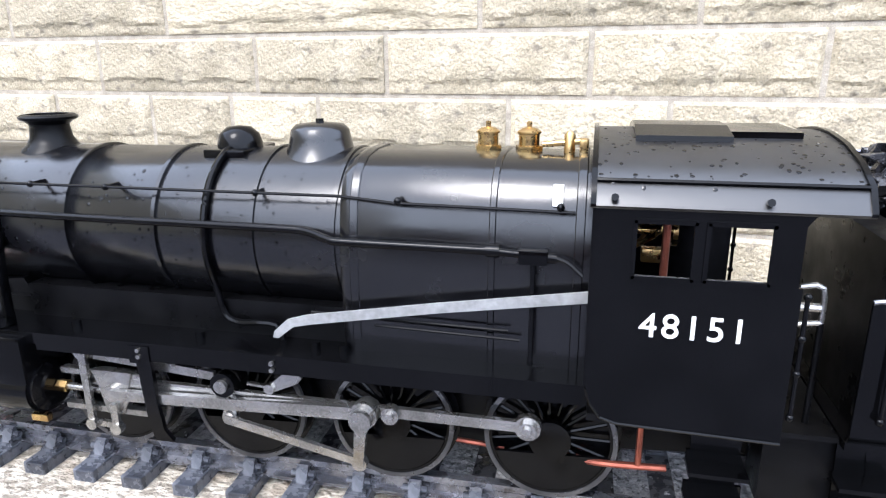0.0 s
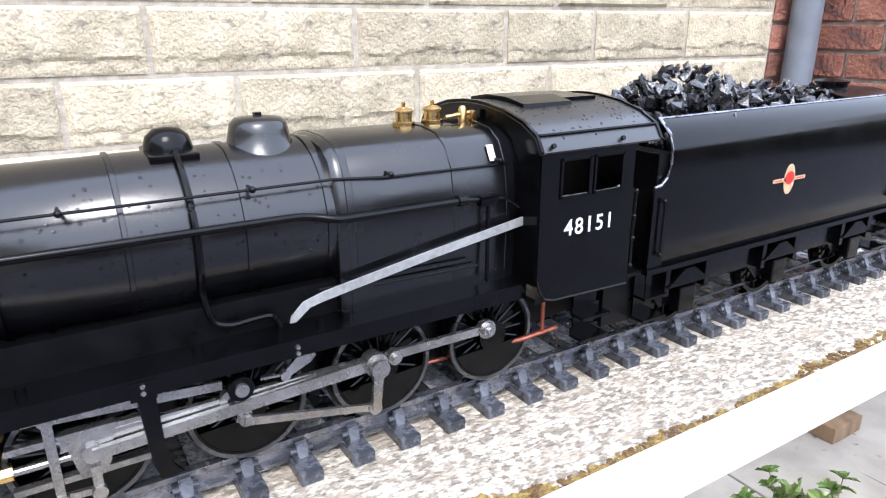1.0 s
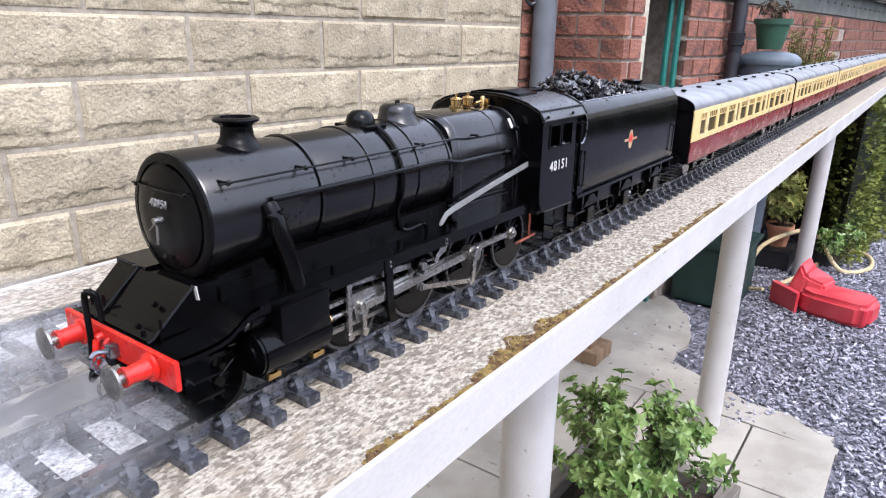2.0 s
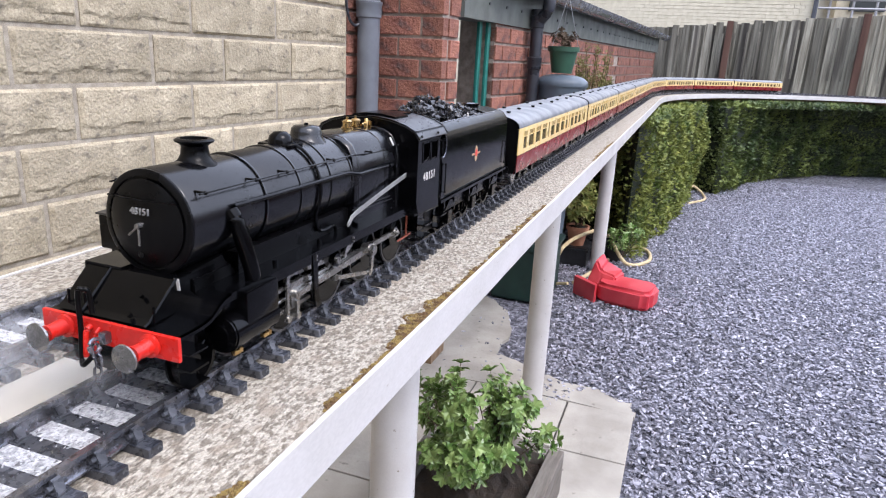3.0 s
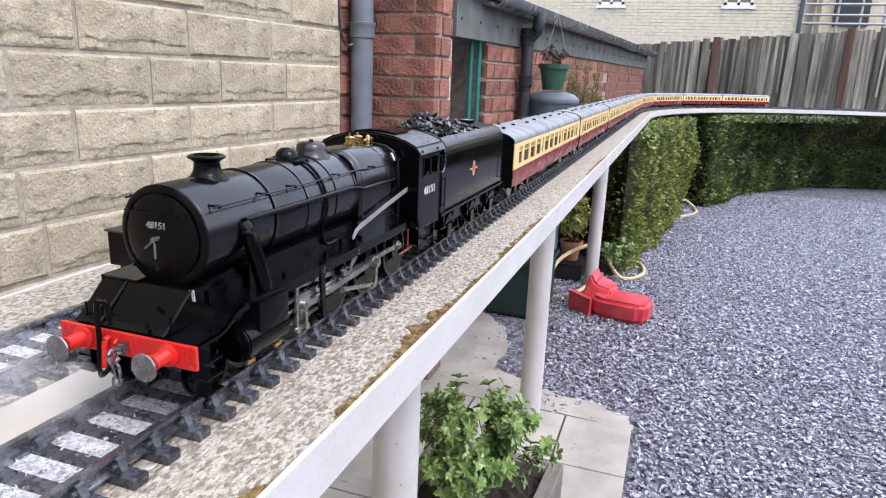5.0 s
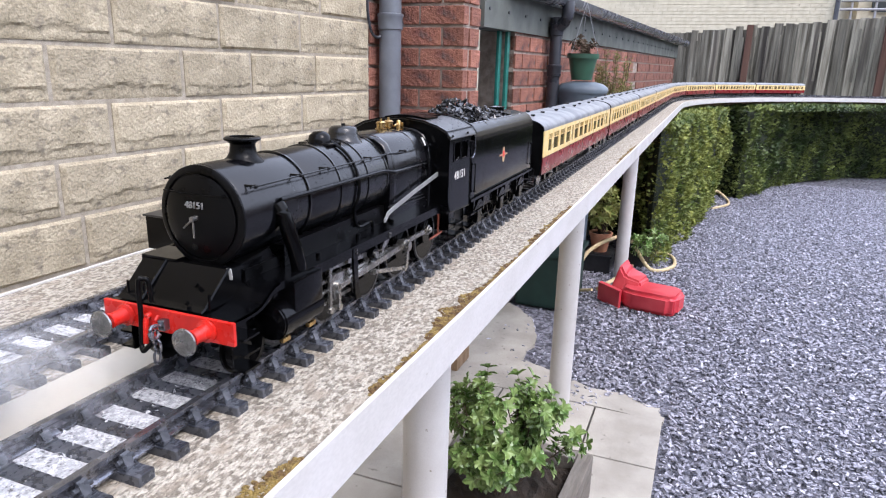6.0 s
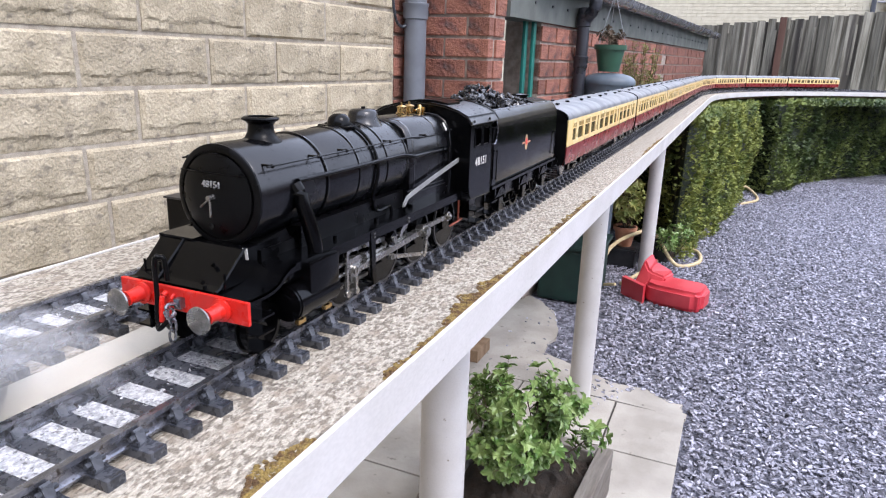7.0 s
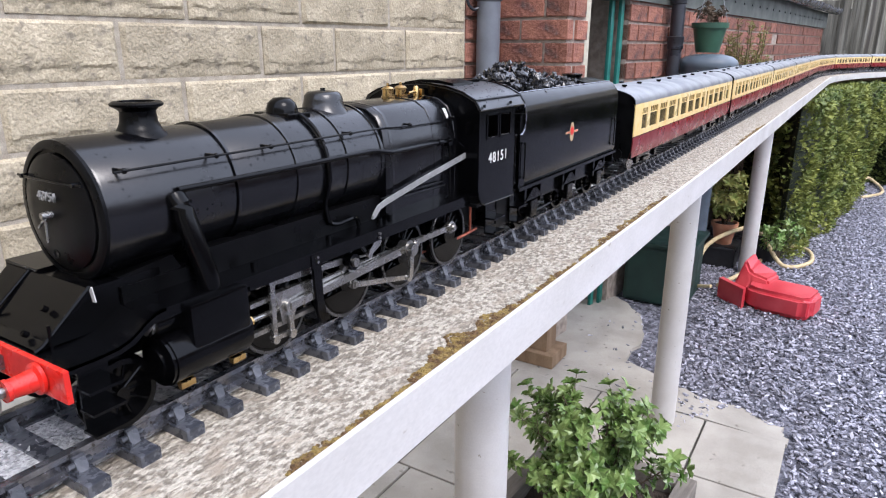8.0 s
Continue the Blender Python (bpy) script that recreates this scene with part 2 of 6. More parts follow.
# ---- building helpers ----
def finish(name, bm, mat, smooth=False):
    me = bpy.data.meshes.new(name)
    bmesh.ops.recalc_face_normals(bm, faces=bm.faces)
    bm.to_mesh(me)
    bm.free()
    for p in me.polygons:
        p.use_smooth = smooth
    if smooth:
        me.set_sharp_from_angle(angle=radians(38))
    me.materials.append(mat)
    return me


def part(name, bm, mat, parent, label="", smooth=False):
    ob = new(name, finish(name, bm, mat, smooth))
    ob.parent = parent
    return tagged(ob, label)


def thing(name, label, category, at=(0, 0, 0), group="", kind="", turn=0.0):
    ob = new(name)
    ob.matrix_basis = pose(*at, 0, 0, turn)
    return tagged(ob, label, category, group, kind)


def solid(name, bm, mat, label, category, at=(0, 0, 0), group="", kind="", smooth=False, turn=0.0):
    ob = new(name, finish(name, bm, mat, smooth))
    ob.matrix_basis = pose(*at, 0, 0, turn)
    return tagged(ob, label, category, group, kind)


def piece(name, mesh, parent, m):
    """One of many alike pieces that share a mesh."""
    ob = new(name, mesh)
    ob.parent = parent
    ob.matrix_basis = m
    return ob


def box(bm, x0, x1, y0, y1, z0, z1, bevel=0.0):
    v = [bm.verts.new(p) for p in ((x0, y0, z0), (x1, y0, z0), (x1, y1, z0), (x0, y1, z0), (x0, y0, z1), (x1, y0, z1), (x1, y1, z1), (x0, y1, z1))]
    f = [bm.faces.new([v[i] for i in q]) for q in ((3, 2, 1, 0), (4, 5, 6, 7), (0, 1, 5, 4), (1, 2, 6, 5), (2, 3, 7, 6), (3, 0, 4, 7))]
    if bevel:
        bmesh.ops.bevel(bm, geom=list({e for q in f for e in q.edges}), offset=bevel, segments=2, affect="EDGES", profile=0.6)
    return bm


def obox(bm, centre, size, rot=(0, 0, 0), bevel=0.0):
    sub = box(bmesh.new(), -size[0] / 2, size[0] / 2, -size[1] / 2, size[1] / 2, -size[2] / 2, size[2] / 2, bevel)
    return join(bm, sub, pose(*centre, *rot))


def join(bm, sub, m=Matrix()):
    me = bpy.data.meshes.new("tmp")
    sub.to_mesh(me)
    sub.free()
    me.transform(m)
    bm.from_mesh(me)
    bpy.data.meshes.remove(me)
    return bm


def ring(bm, centre, axis, r, seg, squash=1.0):
    axis = Vector(axis).normalized()
    a = axis.orthogonal().normalized() if abs(axis.z) > 0.999 or abs(axis.x) > 0.999 else Vector((0, 0, 1)).cross(axis).normalized()
    b = axis.cross(a)
    c = Vector(centre)
    return [bm.verts.new(c + r * (math.cos(2 * math.pi * i / seg) * a + squash * math.sin(2 * math.pi * i / seg) * b)) for i in range(seg)]


def skin(bm, rings, caps=True, closed=True):
    for p, q in zip(rings, rings[1:]):
        n = len(p)
        for i in range(n if closed else n - 1):
            bm.faces.new((p[i], p[(i + 1) % n], q[(i + 1) % n], q[i]))
    if caps:
        bm.faces.new(rings[0][::-1])
        bm.faces.new(rings[-1])
    return bm


def cyl(bm, p0, p1, r0, r1=None, seg=16):
    d = Vector(p1) - Vector(p0)
    return skin(bm, [ring(bm, p0, d, r0, seg), ring(bm, p1, d, r0 if r1 is None else r1, seg)])


def lathe(bm, base, axis, profile, seg=24):
    axis = Vector(axis).normalized()
    return skin(bm, [ring(bm, Vector(base) + axis * h, axis, max(r, 1e-5), seg) for r, h in profile])


def tube(bm, points, r, seg=8):
    pts = [Vector(p) for p in points]
    rings = []
    for i, p in enumerate(pts):
        d = (pts[min(i + 1, len(pts) - 1)] - pts[max(i - 1, 0)]).normalized()
        ref = Vector((0.01, 0.02, 1)) if abs(d.z) < 0.9 else Vector((1, 0.02, 0.01))
        a = ref.cross(d).normalized()
        b = d.cross(a)
        rings.append([bm.verts.new(p + r * (math.cos(2 * math.pi * k / seg) * a + math.sin(2 * math.pi * k / seg) * b)) for k in range(seg)])
    return skin(bm, rings)


def bend(points, steps=6):
    """A smooth line through the points."""
    pts = [Vector(p) for p in points]
    out = []
    for i in range(len(pts) - 1):
        p0, p1, p2, p3 = pts[max(i - 1, 0)], pts[i], pts[i + 1], pts[min(i + 2, len(pts) - 1)]
        for k in range(steps):
            t = k / steps
            out.append(0.5 * ((2 * p1) + (p2 - p0) * t + (2 * p0 - 5 * p1 + 4 * p2 - p3) * t * t + (3 * p1 - p0 - 3 * p2 + p3) * t ** 3))
    return out + [pts[-1]]


def prism(bm, outline, axis, a, b):
    """An outline of (u, v), drawn out along an axis from a to b: axis y takes (x, z), axis x takes (y, z), axis z takes (x, y)."""
    put = {"y": lambda u, v, w: (u, w, v), "x": lambda u, v, w: (w, u, v), "z": lambda u, v, w: (u, v, w)}[axis]
    return skin(bm, [[bm.verts.new(put(u, v, w)) for u, v in outline] for w in (a, b)])


def arc_points(cx, cy, r, a0, a1, n):
    return [(cx + r * math.cos(radians(a0 + (a1 - a0) * i / n)), cy + r * math.sin(radians(a0 + (a1 - a0) * i / n))) for i in range(n + 1)]


def words(text, size, m, parent, mat, depth=0.0003, name="number", label="", spacing=1.0, bold=0.012):
    """Flat lettering as a mesh, standing at the pose m."""
    cu = bpy.data.curves.new(name, "FONT")
    cu.body, cu.size, cu.extrude, cu.align_x, cu.align_y = text, size, depth, "CENTER", "CENTER"
    cu.offset = size * bold
    cu.space_character = spacing
    tmp = bpy.data.objects.new("tmp", cu)
    me = bpy.data.meshes.new_from_object(tmp)
    bpy.data.objects.remove(tmp)
    bpy.data.curves.remove(cu)
    me.name = name
    me.materials.clear()
    me.materials.append(mat)
    ob = new(name, me)
    ob.parent, ob.matrix_basis = parent, m
    return tagged(ob, label)


# ---- the line of the railway ----
RAIL_Z, BOARD_Z, TRACK_Y = 1.068, 1.050, 0.463
BEND_X, BEND_R, BEND_END = 5.15, 4.4, 80.0


def along(s, off=0.0):
    """Place and heading at s metres along the line; off: metres to the wall side."""
    if s <= BEND_X:
        return s, TRACK_Y + off, 0.0
    a = min((s - BEND_X) / BEND_R, radians(BEND_END))
    rest = max(0.0, s - BEND_X - BEND_R * radians(BEND_END))
    x = BEND_X + (BEND_R + off) * math.sin(a) + rest * math.cos(-a)
    y = TRACK_Y - BEND_R + (BEND_R + off) * math.cos(a) - rest * math.sin(a)
    return x, y, -a


# ---- the building's own frame: u along the wall, v into it ----
WALL_TURN = -4.46
WALL_M = pose(0.545, 1.572, 0, 0, 0, WALL_TURN)


def wall_thing(name, label, category, kind="", group=""):
    ob = new(name)
    ob.matrix_basis = WALL_M
    return tagged(ob, label, category, group, kind)
# ---- ground ----
bm = bmesh.new()
box(bm, -60, 60, -60, 60, -0.4, -0.012)
ground = solid("ground", bm, SLATE_BED, "blue-grey slate chippings over the whole garden", "ground", kind="structure")

# patio slabs
patio = thing("pavement", "pale sandstone paving slabs with dark joints beside the gravel", "paving", kind="structure")
bm = bmesh.new()
box(bm, -1.6, 1.86, 0.15, 2.2, -0.02, -0.004)
part("joint_bed", bm, GROUT, patio)
rows_x = [-1.55, -1.15, -0.72, -0.3, 0.15, 0.58, 1.06, 1.49, 1.84]
rows_y = [0.14, 0.40, 0.78, 1.13, 1.55, 2.1]
for i in range(len(rows_x) - 1):
    shift = 0.0 if i % 2 else 0.05
    for j in range(len(rows_y) - 1):
        x0, x1, y0, y1 = rows_x[i] + 0.004, rows_x[i + 1] - 0.004, rows_y[j] + (shift if j else 0) + 0.004, rows_y[j + 1] + (shift if j < 4 else 0) - 0.004
        part("slab", box(bmesh.new(), x0, x1, y0, y1, -0.02, 0.004 + 0.002 * random.random(), 0.003), PAVING, patio)
# the crazy concrete apron that runs out into the gravel
bm = bmesh.new()
edge = [(1.84, 0.14), (1.93, 0.16), (1.99, 0.3), (2.0, 0.45), (2.08, 0.62), (2.14, 0.78), (2.45, 0.78), (2.72, 0.9), (2.85, 1.05), (2.6, 1.3), (1.84, 1.6)]
edge = [(x + random.uniform(-0.012, 0.012), y + random.uniform(-0.012, 0.012)) for a, b in zip(edge, edge[1:] + edge[:1]) for x, y in [(a[0] + (b[0] - a[0]) * k / 5, a[1] + (b[1] - a[1]) * k / 5) for k in range(5)]]
prism(bm, edge, "z", -0.02, 0.003)
part("apron", bm, PAVING, patio, "rough concrete apron with loose chippings on it")


# ---- stone wall ----
def stone_mesh(w, h, seed):
    """A rock-faced block: a chamfered slab with a rugged face and a chipped lower margin."""
    rnd = random.Random(seed)
    nx, nz = max(8, int(w / 0.010)), 18
    bm = bmesh.new()
    grid = []
    ph = rnd.uniform(0, 50)
    for i in range(nx + 1):
        col = []
        for j in range(nz + 1):
            x, z = w * i / nx, h * j / nz
            margin = min(i, nx - i, j, nz - j)
            d = 0.001 if margin == 0 else 0.010 + 0.0045 * noise.noise((x * 9 + ph, z * 14, seed * 1.7)) + 0.0018 * noise.noise((x * 40 + ph, z * 45, seed))
            ledge = h * (0.22 + 0.13 * noise.noise((x * 11 + ph, 3.1, seed)) + 0.05 * noise.noise((x * 45, ph, seed)))
            if margin and z < ledge and seed % 5 != 2:
                d = max(0.003, d - 0.006)
            col.append(bm.verts.new((x, -d, z)))
        grid.append(col)
    back = [[bm.verts.new((w * i / nx, 0.03, h * j / nz)) for j in (0, nz)] for i in (0, nx)]
    for i in range(nx):
        for j in range(nz):
            bm.faces.new((grid[i][j], grid[i + 1][j], grid[i + 1][j + 1], grid[i][j + 1]))
    bm.faces.new([g[0] for g in grid] + [back[1][0], back[0][0]])
    bm.faces.new([g[-1] for g in grid[::-1]] + [back[0][1], back[1][1]])
    bm.faces.new(grid[0][::-1] + [back[0][0], back[0][1]])
    bm.faces.new(grid[-1] + [back[1][1], back[1][0]])
    return finish("stone", bm, STONE, True)


def stone_wall():
    wall = wall_thing("wall_stone", "buff rock-faced stone block wall with pale mortar joints", "wall", "structure")
    bm = bmesh.new()
    # above the stone courses this core is unseen, raised to block sky light
    box(bm, -4.6, 1.40, 0.0, 0.25, -0.1, 5.2)
    part("mortar", bm, STONE_MORTAR, wall)
    shapes = {(w, k): stone_mesh(w, 0.127, 10 * int(w * 100) + k) for w in (0.21, 0.29, 0.36, 0.43) for k in range(5)}
    # courses whose joints were read from the wall itself, by course number above z = 0.907
    known = {2: [-1.687, -1.22, -0.882, -0.428, 0.008, 0.41, 0.69, 1.03, 1.395], 3: [-1.464, -0.665, -0.223, 0.19, 0.56, 0.95, 1.395],
             1: [-1.06, -0.599, -0.264, 0.161, 0.55, 0.95, 1.395], 0: [-0.42, 0.0, 0.39, 0.72, 1.1, 1.395]}
    rnd = random.Random(5)
    for course in range(-6, 12):
        z = 0.907 + 0.138 * course
        joints = list(known.get(course, [rnd.uniform(0.9, 1.1), 1.395]))
        while joints[-1] < 1.39:
            joints.append(min(1.395, joints[-1] + 0.36))
        while joints[0] > -4.4:
            joints.insert(0, joints[0] - rnd.choice((0.24, 0.31, 0.36, 0.43, 0.5)))
        for a, b in zip(joints, joints[1:]):
            w = b - a - 0.012
            if w < 0.05:
                continue
            base = min((0.21, 0.29, 0.36, 0.43), key=lambda q: abs(q - w))
            ob = piece("stone", shapes[(base, rnd.randrange(5))], wall, pose(a + 0.006, rnd.uniform(-0.003, 0.001), z + 0.006))
            ob.scale = (w / base, 1, 1)
    return wall


# ---- brick outbuilding ----
def brick_mesh(w, d, h=0.074):
    return finish("brick", box(bmesh.new(), 0, w, 0, d, 0, h, 0.004), BRICK)


BRICK_P, GAR_V, PIER_U = 0.0865, -0.335, 1.61


def outbuilding():
    house = wall_thing("outbuilding", "long low red brick outbuilding with grey gutter and a teal doorway", "outbuilding")
    bm = bmesh.new()
    # the pier beside the downpipe, the lintel zone, and the long wall, each with the mortar set back behind the bricks
    box(bm, PIER_U + 0.01, 1.79, GAR_V + 0.01, 0.1, -0.1, 2.3)
    part("pier_core", bm, BRICK_MORTAR, house)
    bm = bmesh.new()
    # raised unseen above its bricks, like the stone wall, to block sky light
    box(bm, 1.405, PIER_U + 0.005, 0.012, 0.24, -0.1, 5.2)
    part("return_wall", bm, BRICK_MORTAR, house)
    bm = bmesh.new()
    box(bm, 2.25, 8.05, GAR_V + 0.01, GAR_V + 0.2, -0.1, 1.62)
    part("wall_core", bm, BRICK_MORTAR, house)
    long_b, half_b = brick_mesh(0.205, 0.05), brick_mesh(0.098, 0.05)
    side_b, side_h = finish("brick", box(bmesh.new(), 0, 0.05, 0, 0.205, 0, 0.074, 0.004), BRICK), finish("brick", box(bmesh.new(), 0, 0.05, 0, 0.098, 0, 0.074, 0.004), BRICK)
    rnd = random.Random(9)

    def jit():
        return rnd.uniform(-0.0025, 0.0025)

    for c in range(6, 26):
        z = c * BRICK_P - 0.008
        if z < 2.2:
            piece("brick", long_b, house, pose(1.405, 0.0 + jit(), z))
        # the pier's face towards the stone wall side: one long and one short brick, by turns
        if z < 2.2:
            order = ((side_b, 0.205), (side_h, 0.098)) if c % 2 else ((side_h, 0.098), (side_b, 0.205))
            v = GAR_V
            for mesh, w in order:
                piece("brick", mesh, house, pose(PIER_U + jit(), v, z))
                v += w + 0.012
            # the pier's front
            piece("brick", half_b, house, pose(PIER_U + 0.060 + (0.02 if c % 2 else 0.0), GAR_V + jit() - 0.002, z))
        if 1.0 < z < 1.52:
            u = 2.25
            if c % 2:
                piece("brick", half_b, house, pose(u, GAR_V + jit(), z))
                u += 0.11
            while u < 5.35:
                piece("brick", long_b, house, pose(u, GAR_V + jit(), z))
                u += 0.217
    # bricks farther along the wall, and those below the train, in one part
    bm = bmesh.new()
    for c in range(6, 18):
        z = c * BRICK_P - 0.008
        u = 2.25 + (0.11 if c % 2 else 0)
        while u < 7.9:
            if (z <= 1.0 and u < 5.45) or u >= 5.40:
                box(bm, u, u + 0.205, GAR_V + jit(), GAR_V + 0.05, z, z + 0.074)
            u += 0.217
    tagged(part("brickwork", bm, BRICK, house), kind="stuff")
    # end wall
    bm = bmesh.new()
    box(bm, 8.05, 8.07, GAR_V, 1.6, -0.1, 1.62)
    part("end_wall", bm, BRICK, house)
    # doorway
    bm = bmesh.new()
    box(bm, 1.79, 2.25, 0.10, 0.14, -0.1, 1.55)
    part("door_leaf", bm, DARK, house, "dark panel set back in the doorway")
    for u in (2.14, 2.195):
        bm = bmesh.new()
        box(bm, u, u + 0.035, GAR_V + 0.026 + (2.195 - u) * 0.42, GAR_V + 0.042 + (2.195 - u) * 0.42, -0.1, 1.5, 0.003)
        part("door_frame", bm, GREEN_FRAME, house, "teal painted door frame")
    bm = bmesh.new()
    box(bm, 1.88, 1.93, GAR_V + 0.12, GAR_V + 0.16, -0.1, 1.5, 0.004)
    part("door_jamb", bm, GREY_WOOD, house)
    # soffit board, fascia, roof
    bm = bmesh.new()
    box(bm, 1.795, 8.2, GAR_V - 0.012, GAR_V + 0.12, 1.465, 1.63)
    part("fascia", bm, SOFFIT, house, "green-grey painted fascia board with nail heads")
    for k in range(26):
        bm = bmesh.new()
        cyl(bm, (1.85 + 0.24 * k, GAR_V - 0.010, 1.545), (1.85 + 0.24 * k, GAR_V - 0.018, 1.545), 0.007, seg=8)
        part("nail", bm, PVC_BLACK, house)
    bm = bmesh.new()
    prism(bm, [(GAR_V - 0.06, 1.66), (2.6, 2.1), (2.6, 2.15), (GAR_V - 0.06, 1.70)], "x", 1.795, 8.25)
    part("roof", bm, SOFFIT, house, "dark felt roof")
    # half-round gutter
    bm = bmesh.new()
    prof = arc_points(GAR_V - 0.075, 1.675, 0.055, 180, 360, 10) + arc_points(GAR_V - 0.075, 1.675, 0.049, 360, 180, 10)
    prism(bm, prof, "x", 2.1, 8.35)
    part("gutter", bm, GUTTER, house, "grey half-round plastic gutter", True)
    for u in (2.55, 3.6, 4.7, 5.8, 6.9, 8.0, 8.30):
        bm = bmesh.new()
        prism(bm, arc_points(GAR_V - 0.075, 1.675, 0.060, 180, 360, 10) + arc_points(GAR_V - 0.075, 1.675, 0.05, 360, 180, 10), "x", u, u + 0.05)
        part("gutter_bracket", bm, GUTTER, house, "", True)
    return house


def downpipe(name, label, u, v, r, z0, z1, mat, collars, offset_top=False):
    ob = wall_thing(name, label, "drainpipe")
    bm = bmesh.new()
    path = [(u, v, z0), (u, v, z1)]
    if offset_top:
        path = bend([(u, v, z0), (u, v, z1 - 0.16), (u, v, z1 - 0.12), (u - 0.02, v - 0.06, z1 - 0.05), (u - 0.02, v - 0.06, z1 + 0.03)], 4)
    tube(bm, path, r, 20)
    pipe = part("pipe", bm, mat, ob, "", True)
    for z in collars:
        bm = bmesh.new()
        lathe(bm, (u, v, z), (0, 0, 1), [(r + 0.001, -0.03), (r + 0.006, -0.026), (r + 0.006, 0.02), (r + 0.009, 0.024), (r + 0.009, 0.034), (r + 0.001, 0.036)], 20)
        collar = part("collar", bm, mat, ob, "", True)
        bm = bmesh.new()
        box(bm, u + r, u + r + 0.045, v - 0.012, v + 0.012, z - 0.01, z + 0.012, 0.002)
        part("clip", bm, PVC_BLACK, collar)
    return ob


# ---- raised board on posts ----
def ribbon(bm, off0, off1, z0, z1, s0=-1.6, s1=12.5, step=0.12):
    s = s0
    rings = []
    while s < s1 + step:
        a, b = along(s, off0), along(s, off1)
        rings.append([bm.verts.new((a[0], a[1], z0)), bm.verts.new((b[0], b[1], z0)), bm.verts.new((b[0], b[1], z1)), bm.verts.new((a[0], a[1], z1))])
        s += step if s >= BEND_X - 0.2 else 0.4
    return skin(bm, rings)


def viaduct():
    v = thing("railway_board", "raised cream flaking-paint railway board with white edge on white posts", "railway board")
    part("deck", ribbon(bmesh.new(), -0.1265, 0.3235, 1.018, BOARD_Z), BOARD, v, "weathered board top with peeling cream paint and grit")
    part("edge_board", ribbon(bmesh.new(), -0.1315, -0.127, 1.008, BOARD_Z + 0.0015), FASCIA, v, "white painted edge board")
    part("edge_board", ribbon(bmesh.new(), 0.324, 0.3285, 1.008, BOARD_Z + 0.0015), FASCIA, v, "white painted edge board")
    part("painted_strip", ribbon(bmesh.new(), 0.0595, 0.1060, BOARD_Z - 0.001, BOARD_Z + 0.0022), CREAM_PAINT, v, "smooth cream painted strip between the tracks")
    part("joist", ribbon(bmesh.new(), 0.02, 0.12, 0.97, 1.0175), TIMBER, v)
    for s in (-0.95, 0.405, 1.76, 3.66, 5.4, 12.2):
        x, y, a = along(s, 0.07)
        post = part("post", lathe(bmesh.new(), (x, y, 0), (0, 0, 1), [(0.042, -0.02), (0.042, 0.97)], 28), POST, v, "white plastic pipe post", True)
    return v


def railway(name, label, off, keep):
    t = thing(name, label, "railway track")
    for side in (-0.0335, 0.0335):
        bm = bmesh.new()
        prof = [(-0.0042, 0), (0.0042, 0), (0.0042, 0.0015), (0.0011, 0.003), (0.0011, 0.0075), (0.0026, 0.009), (0.0026, 0.0122), (-0.0026, 0.0122), (-0.0026, 0.009), (-0.0011, 0.0075), (-0.0011, 0.003), (-0.0042, 0.0015)]
        rings, s = [], -1.6
        while s < 12.5:
            rings.append([])
            for p, q in prof:
                x, y, a = along(s, off + side + p)
                rings[-1].append(bm.verts.new((x, y, RAIL_Z - 0.0122 + q)))
            s += 0.4 if s < BEND_X - 0.5 else 0.1
        part("rail", skin(bm, rings), RAIL, t, "dark steel rail with a bright top")
    bm = bmesh.new()
    box(bm, -0.0062, 0.0062, -0.0545, 0.0545, 0, 0.0078, 0.0008)
    for side in (-1, 1):
        y = side * 0.0335
        # cast chair: a low plate, two jaws that grip the rail, and the key driven in outside
        box(bm, -0.0050, 0.0050, y - 0.0100, y + 0.0100, 0.0078, 0.0092)
        for q in (-1, 1):
            base, top = y + q * 0.0088, y + q * 0.0042
            height = 0.0172 if q == side else 0.0148
            prism(bm, [(base, 0.0092), (y + q * 0.0030, 0.0092), (y + q * 0.0030, height - 0.0015), (top, height), (top + q * 0.0016, height - 0.0010)], "x", -0.0030, 0.0030)
        cyl(bm, (-0.0062, y + side * 0.0046, 0.0125), (0.0062, y + side * 0.0046, 0.0125), 0.0018, seg=8)
        for q in (-0.0085, 0.0085):
            cyl(bm, (0.0036, y + q, 0.0090), (0.0036, y + q, 0.0106), 0.0011, seg=6)
            cyl(bm, (-0.0036, y + q, 0.0090), (-0.0036, y + q, 0.0106), 0.0011, seg=6)
    mesh = finish("sleeper", bm, SLEEPER)
    rest = bmesh.new()
    s, n, rnd = -0.895, 0, random.Random(3)
    while s < 12.3:
        x, y, a = along(s, off)
        m = pose(x, y, BOARD_Z - 0.001, 0, 0, math.degrees(a) + rnd.uniform(-1, 1))
        if n < keep:
            piece("sleeper", mesh, t, m)
        else:
            join(rest, box(bmesh.new(), -0.0062, 0.0062, -0.0545, 0.0545, 0, 0.0078), m)
        n += 1
        s += 0.0297
    tagged(part("far_sleepers", rest, SLEEPER, t), kind="stuff")
    return t


